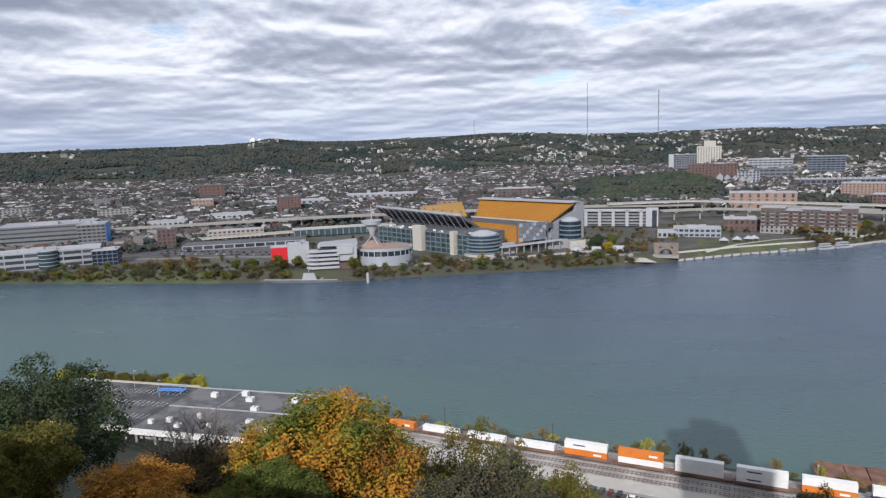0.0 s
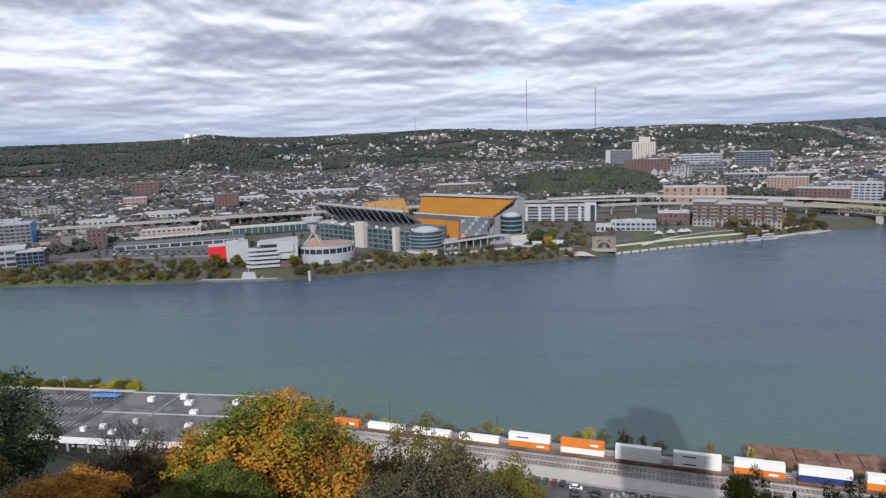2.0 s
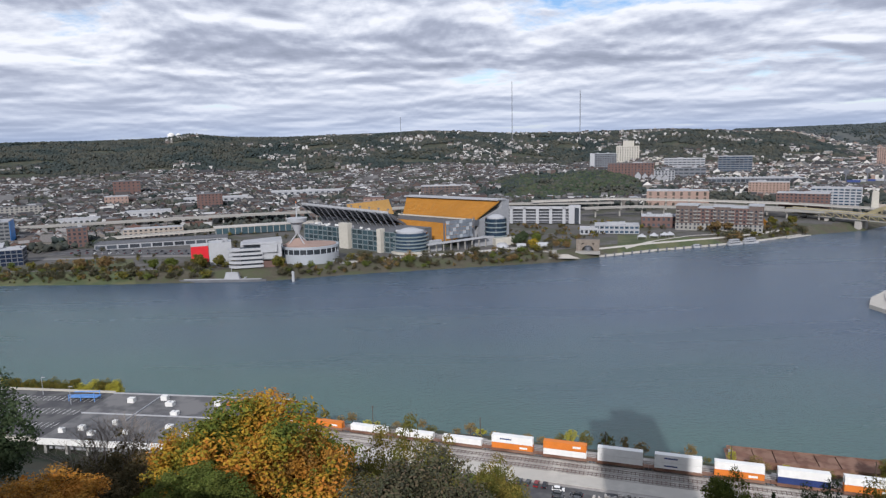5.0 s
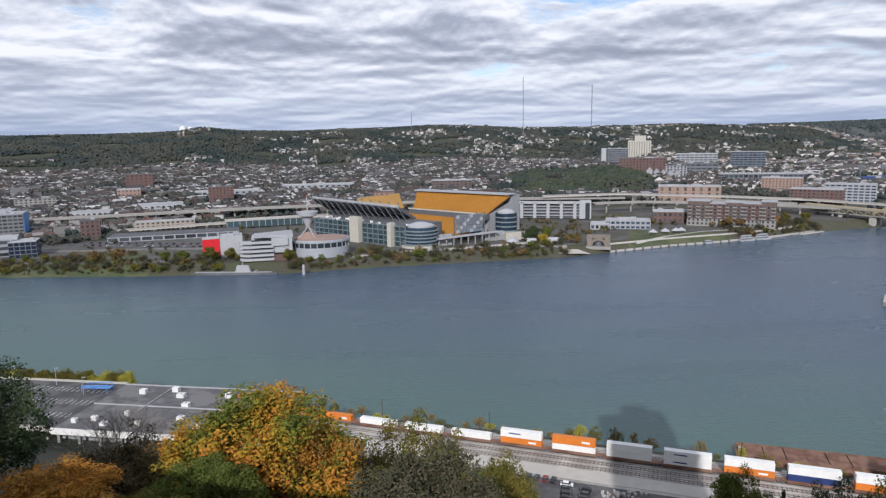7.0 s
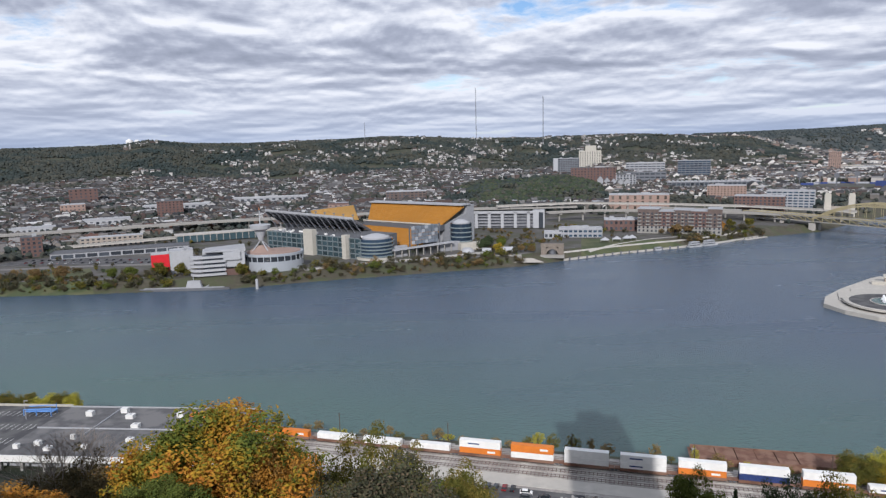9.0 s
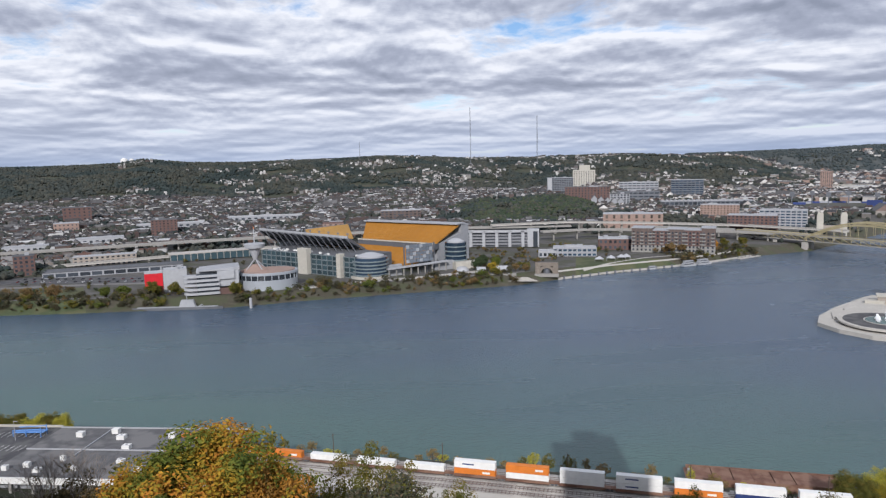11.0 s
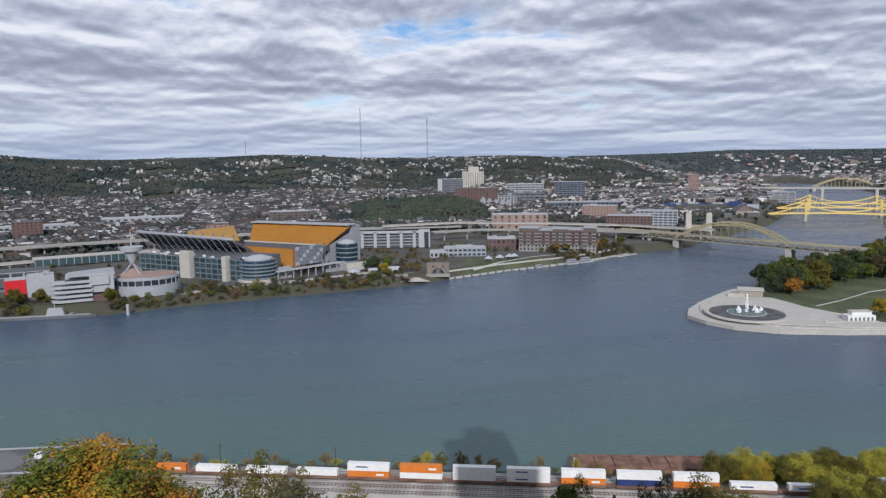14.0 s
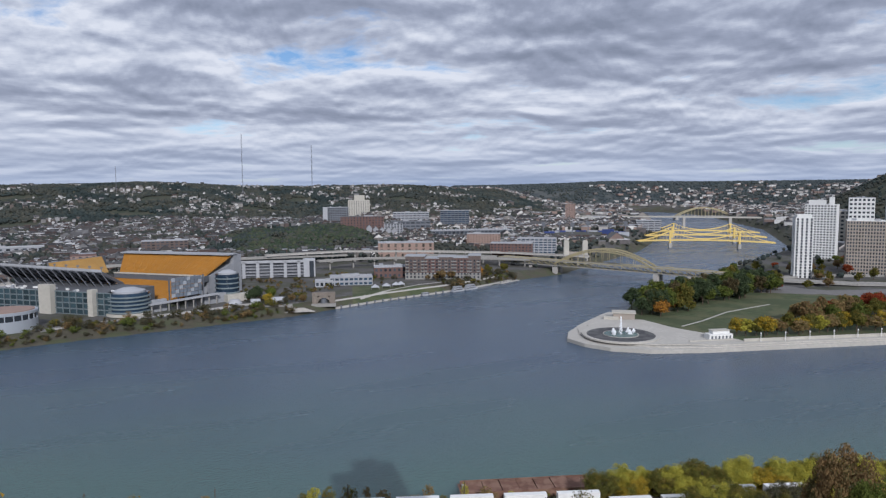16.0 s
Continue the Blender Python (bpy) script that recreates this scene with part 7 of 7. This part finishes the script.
for i in order[300:]:
    x, y, yaw, rr, az_ = sites[i]
    big = rng.random() < 0.07
    # right of 17 degrees many houses take paler walls in place of sunlight
    put_house(x, y, float(hz[i]), yaw, 2.4 if big else 1.0, valley_walls if az_ > 17 and rng.random() < 0.6 else walls)
# houses climbing the hills, in knots
knots = [(rng.uniform(-40, 33) if k < 30 else rng.uniform(-12, 31), rng.uniform(2050, 2890)) for k in range(105)]
for ka, kr in knots:
    for j in range(rng.randrange(4, 14)):
        az_, rr = ka + rng.gauss(0, 0.9), kr + rng.gauss(0, 22)
        if abs(az_ - 13) < 3 and rr < 2100:
            continue
        x, y = rr * math.sin(radians(az_)), rr * math.cos(radians(az_))
        if bank_distance(np.array([x]), np.array([y]))[0] > 60 and free(x, y):
            put_house(x, y, land1(x, y) + 1.0, -az_, 1.15, hill_walls)
# the flats up the river, both sides
for i in range(2600):
    az_, rr = rng.uniform(28, 60), 1350 + 3000 * rng.random() ** 0.8
    x, y = rr * math.sin(radians(az_)), rr * math.cos(radians(az_))
    zl = land1(x, y)
    if zl < 60 and bank_distance(np.array([x]), np.array([y]))[0] > 34 and free(x, y):
        put_house(x, y, zl, -az_ + rng.choice([0, 20, -15]), rng.choice([1.2, 1.6, 2.2, 3.4]), valley_walls)
# blocks and sheds up the far valley slopes, in knots
for _ in range(95):
    ka, kr = rng.uniform(26, 60), rng.uniform(2900, 4350)
    for j in range(rng.randrange(5, 16)):
        az_, rr = ka + rng.gauss(0, 0.9), kr + rng.gauss(0, 60)
        x, y = rr * math.sin(radians(az_)), rr * math.cos(radians(az_))
        if bank_distance(np.array([x]), np.array([y]))[0] > 40:
            put_house(x, y, land1(x, y) + 2, -az_ + rng.choice([0, 25, -20]), rng.choice([1.3, 1.8, 2.4, 3.2]), valley_walls)
for nm, mb, m, lb in (("far_house_walls", walls, M_HWALL, "walls of thousands of small far town houses"), ("hill_house_walls", hill_walls, M_HILLWALL, "pale walls of houses climbing the hills"), ("valley_walls", valley_walls, M_VALLEY, "pale and brick walls of blocks up the valley"), ("far_house_roofs", roofs, M_HROOF, "gabled roofs of the far town houses"), ("far_flat_roofs", flats, M_FLATROOF, "flat roofs of the far town blocks")):
    tagged(new(nm, mb.mesh(nm, m)), lb, "houses", kind="stuff")

# ---- far woods ----
def clumps(name, label, pts, sizes, m, seed):
    """Many small ragged leaf clumps."""
    g = np.random.default_rng(seed)
    ph = (1 + 5 ** 0.5) / 2
    ico = np.array([(-1, ph, 0), (1, ph, 0), (-1, -ph, 0), (1, -ph, 0), (0, -1, ph), (0, 1, ph), (0, -1, -ph), (0, 1, -ph), (ph, 0, -1), (ph, 0, 1), (-ph, 0, -1), (-ph, 0, 1)]) / 1.9
    tri = np.array([(0, 11, 5), (0, 5, 1), (0, 1, 7), (0, 7, 10), (0, 10, 11), (1, 5, 9), (5, 11, 4), (11, 10, 2), (10, 7, 6), (7, 1, 8), (3, 9, 4), (3, 4, 2), (3, 2, 6), (3, 6, 8), (3, 8, 9), (4, 9, 5), (2, 4, 11), (6, 2, 10), (8, 6, 7), (9, 8, 1)])
    n_ = len(pts)
    v = ico[None] * g.uniform(0.6, 1.25, (n_, 12, 1)) * np.asarray(sizes)[:, None, None] * np.array([1, 1, 0.95]) + np.asarray(pts)[:, None, :]
    f = tri[None] + (np.arange(n_) * 12)[:, None, None]
    me = bpy.data.meshes.new(name)
    me.from_pydata(v.reshape(-1, 3).tolist(), [], f.reshape(-1, 3).tolist())
    me.materials.append(m)
    return tagged(new(name, me), label, "woods", kind="stuff")


g = np.random.default_rng(9)
n = 56000
az_ = np.concatenate([g.uniform(-44, 34, int(n * 0.8)), g.uniform(30, 62, n - int(n * 0.8))])
rr = np.sqrt(g.uniform(1880 ** 2, 2960 ** 2, n))
rr[int(n * 0.8):] = np.sqrt(g.uniform(2000 ** 2, 4800 ** 2, n - int(n * 0.8)))
x, y = rr * np.sin(np.radians(az_)), rr * np.cos(np.radians(az_))
z = land(x, y)
ok = (bank_distance(x, y) > 40) & (z > 38 + 10 * wave(x, y, 60)) & (wave(x, y, 75, 1.0) > -0.72) & ((rr < 3250) | (wave(x, y, 210, 2.0) > 0.1))
sz = g.uniform(3.4, 6.4, n) * np.where(rr > 3200, 0.95, 1.0)
pts = np.stack([x, y, z + sz * 0.75], -1)[ok]
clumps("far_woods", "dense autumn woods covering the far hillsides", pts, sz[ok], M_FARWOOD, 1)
n = 5200
az_, rr = g.uniform(4.0, 18.6, n), g.uniform(1270, 1580, n)
ok = (np.abs(az_ - 11.5) < 5.4 + 1.6 * wave(az_ * 20, rr, 33)) & (wave(rr * np.sin(np.radians(az_)), rr, 40, 2.2) > -0.75)
x, y = (rr * np.sin(np.radians(az_)))[ok], (rr * np.cos(np.radians(az_)))[ok]
sz = g.uniform(2.6, 5.0, len(x))
clumps("park_woods", "green wooded park slope behind the highway", np.stack([x, y, land(x, y) + sz * 0.8], -1), sz, M_PARKWOOD, 2)
n = 30000
az_, rr = g.uniform(-46, 40, n), np.sqrt(g.uniform(880 ** 2, 1980 ** 2, n))
x, y = rr * np.sin(np.radians(az_)), rr * np.cos(np.radians(az_))
ok = (bank_distance(x, y) > 60) & (rr > np.interp(az_, R_MIN_AZ, R_MIN) - 60)
ok &= np.array([free(a_, b_, -6) for a_, b_ in zip(x, y)])
x, y = x[ok], y[ok]
sz = g.uniform(2.0, 5.0, len(x))
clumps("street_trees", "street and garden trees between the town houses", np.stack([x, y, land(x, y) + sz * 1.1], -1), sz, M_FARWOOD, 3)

n = 3600
az_, rr = g.uniform(31, 60, n), np.sqrt(g.uniform(1000 ** 2, 2900 ** 2, n))
x, y = rr * np.sin(np.radians(az_)), rr * np.cos(np.radians(az_))
bd = bank_distance(x, y)
ok = (bd > 12) & ((bd < 55) | (g.uniform(0, 1, n) < 0.45)) & np.array([free(a_, b_, -4) for a_, b_ in zip(x, y)])
x, y = x[ok], y[ok]
sz = g.uniform(2.4, 5.2, len(x))
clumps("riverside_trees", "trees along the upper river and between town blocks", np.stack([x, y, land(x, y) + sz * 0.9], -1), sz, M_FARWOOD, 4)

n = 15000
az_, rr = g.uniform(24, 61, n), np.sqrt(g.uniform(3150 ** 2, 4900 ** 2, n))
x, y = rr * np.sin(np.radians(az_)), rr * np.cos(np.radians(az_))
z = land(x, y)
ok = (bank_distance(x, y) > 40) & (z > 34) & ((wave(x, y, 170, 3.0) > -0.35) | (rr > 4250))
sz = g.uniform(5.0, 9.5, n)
clumps("valley_woods", "haze-tinted wooded slopes closing the far end of the valley", np.stack([x, y, z + sz * 0.3], -1)[ok], sz[ok], M_VALLEYWOOD, 5)
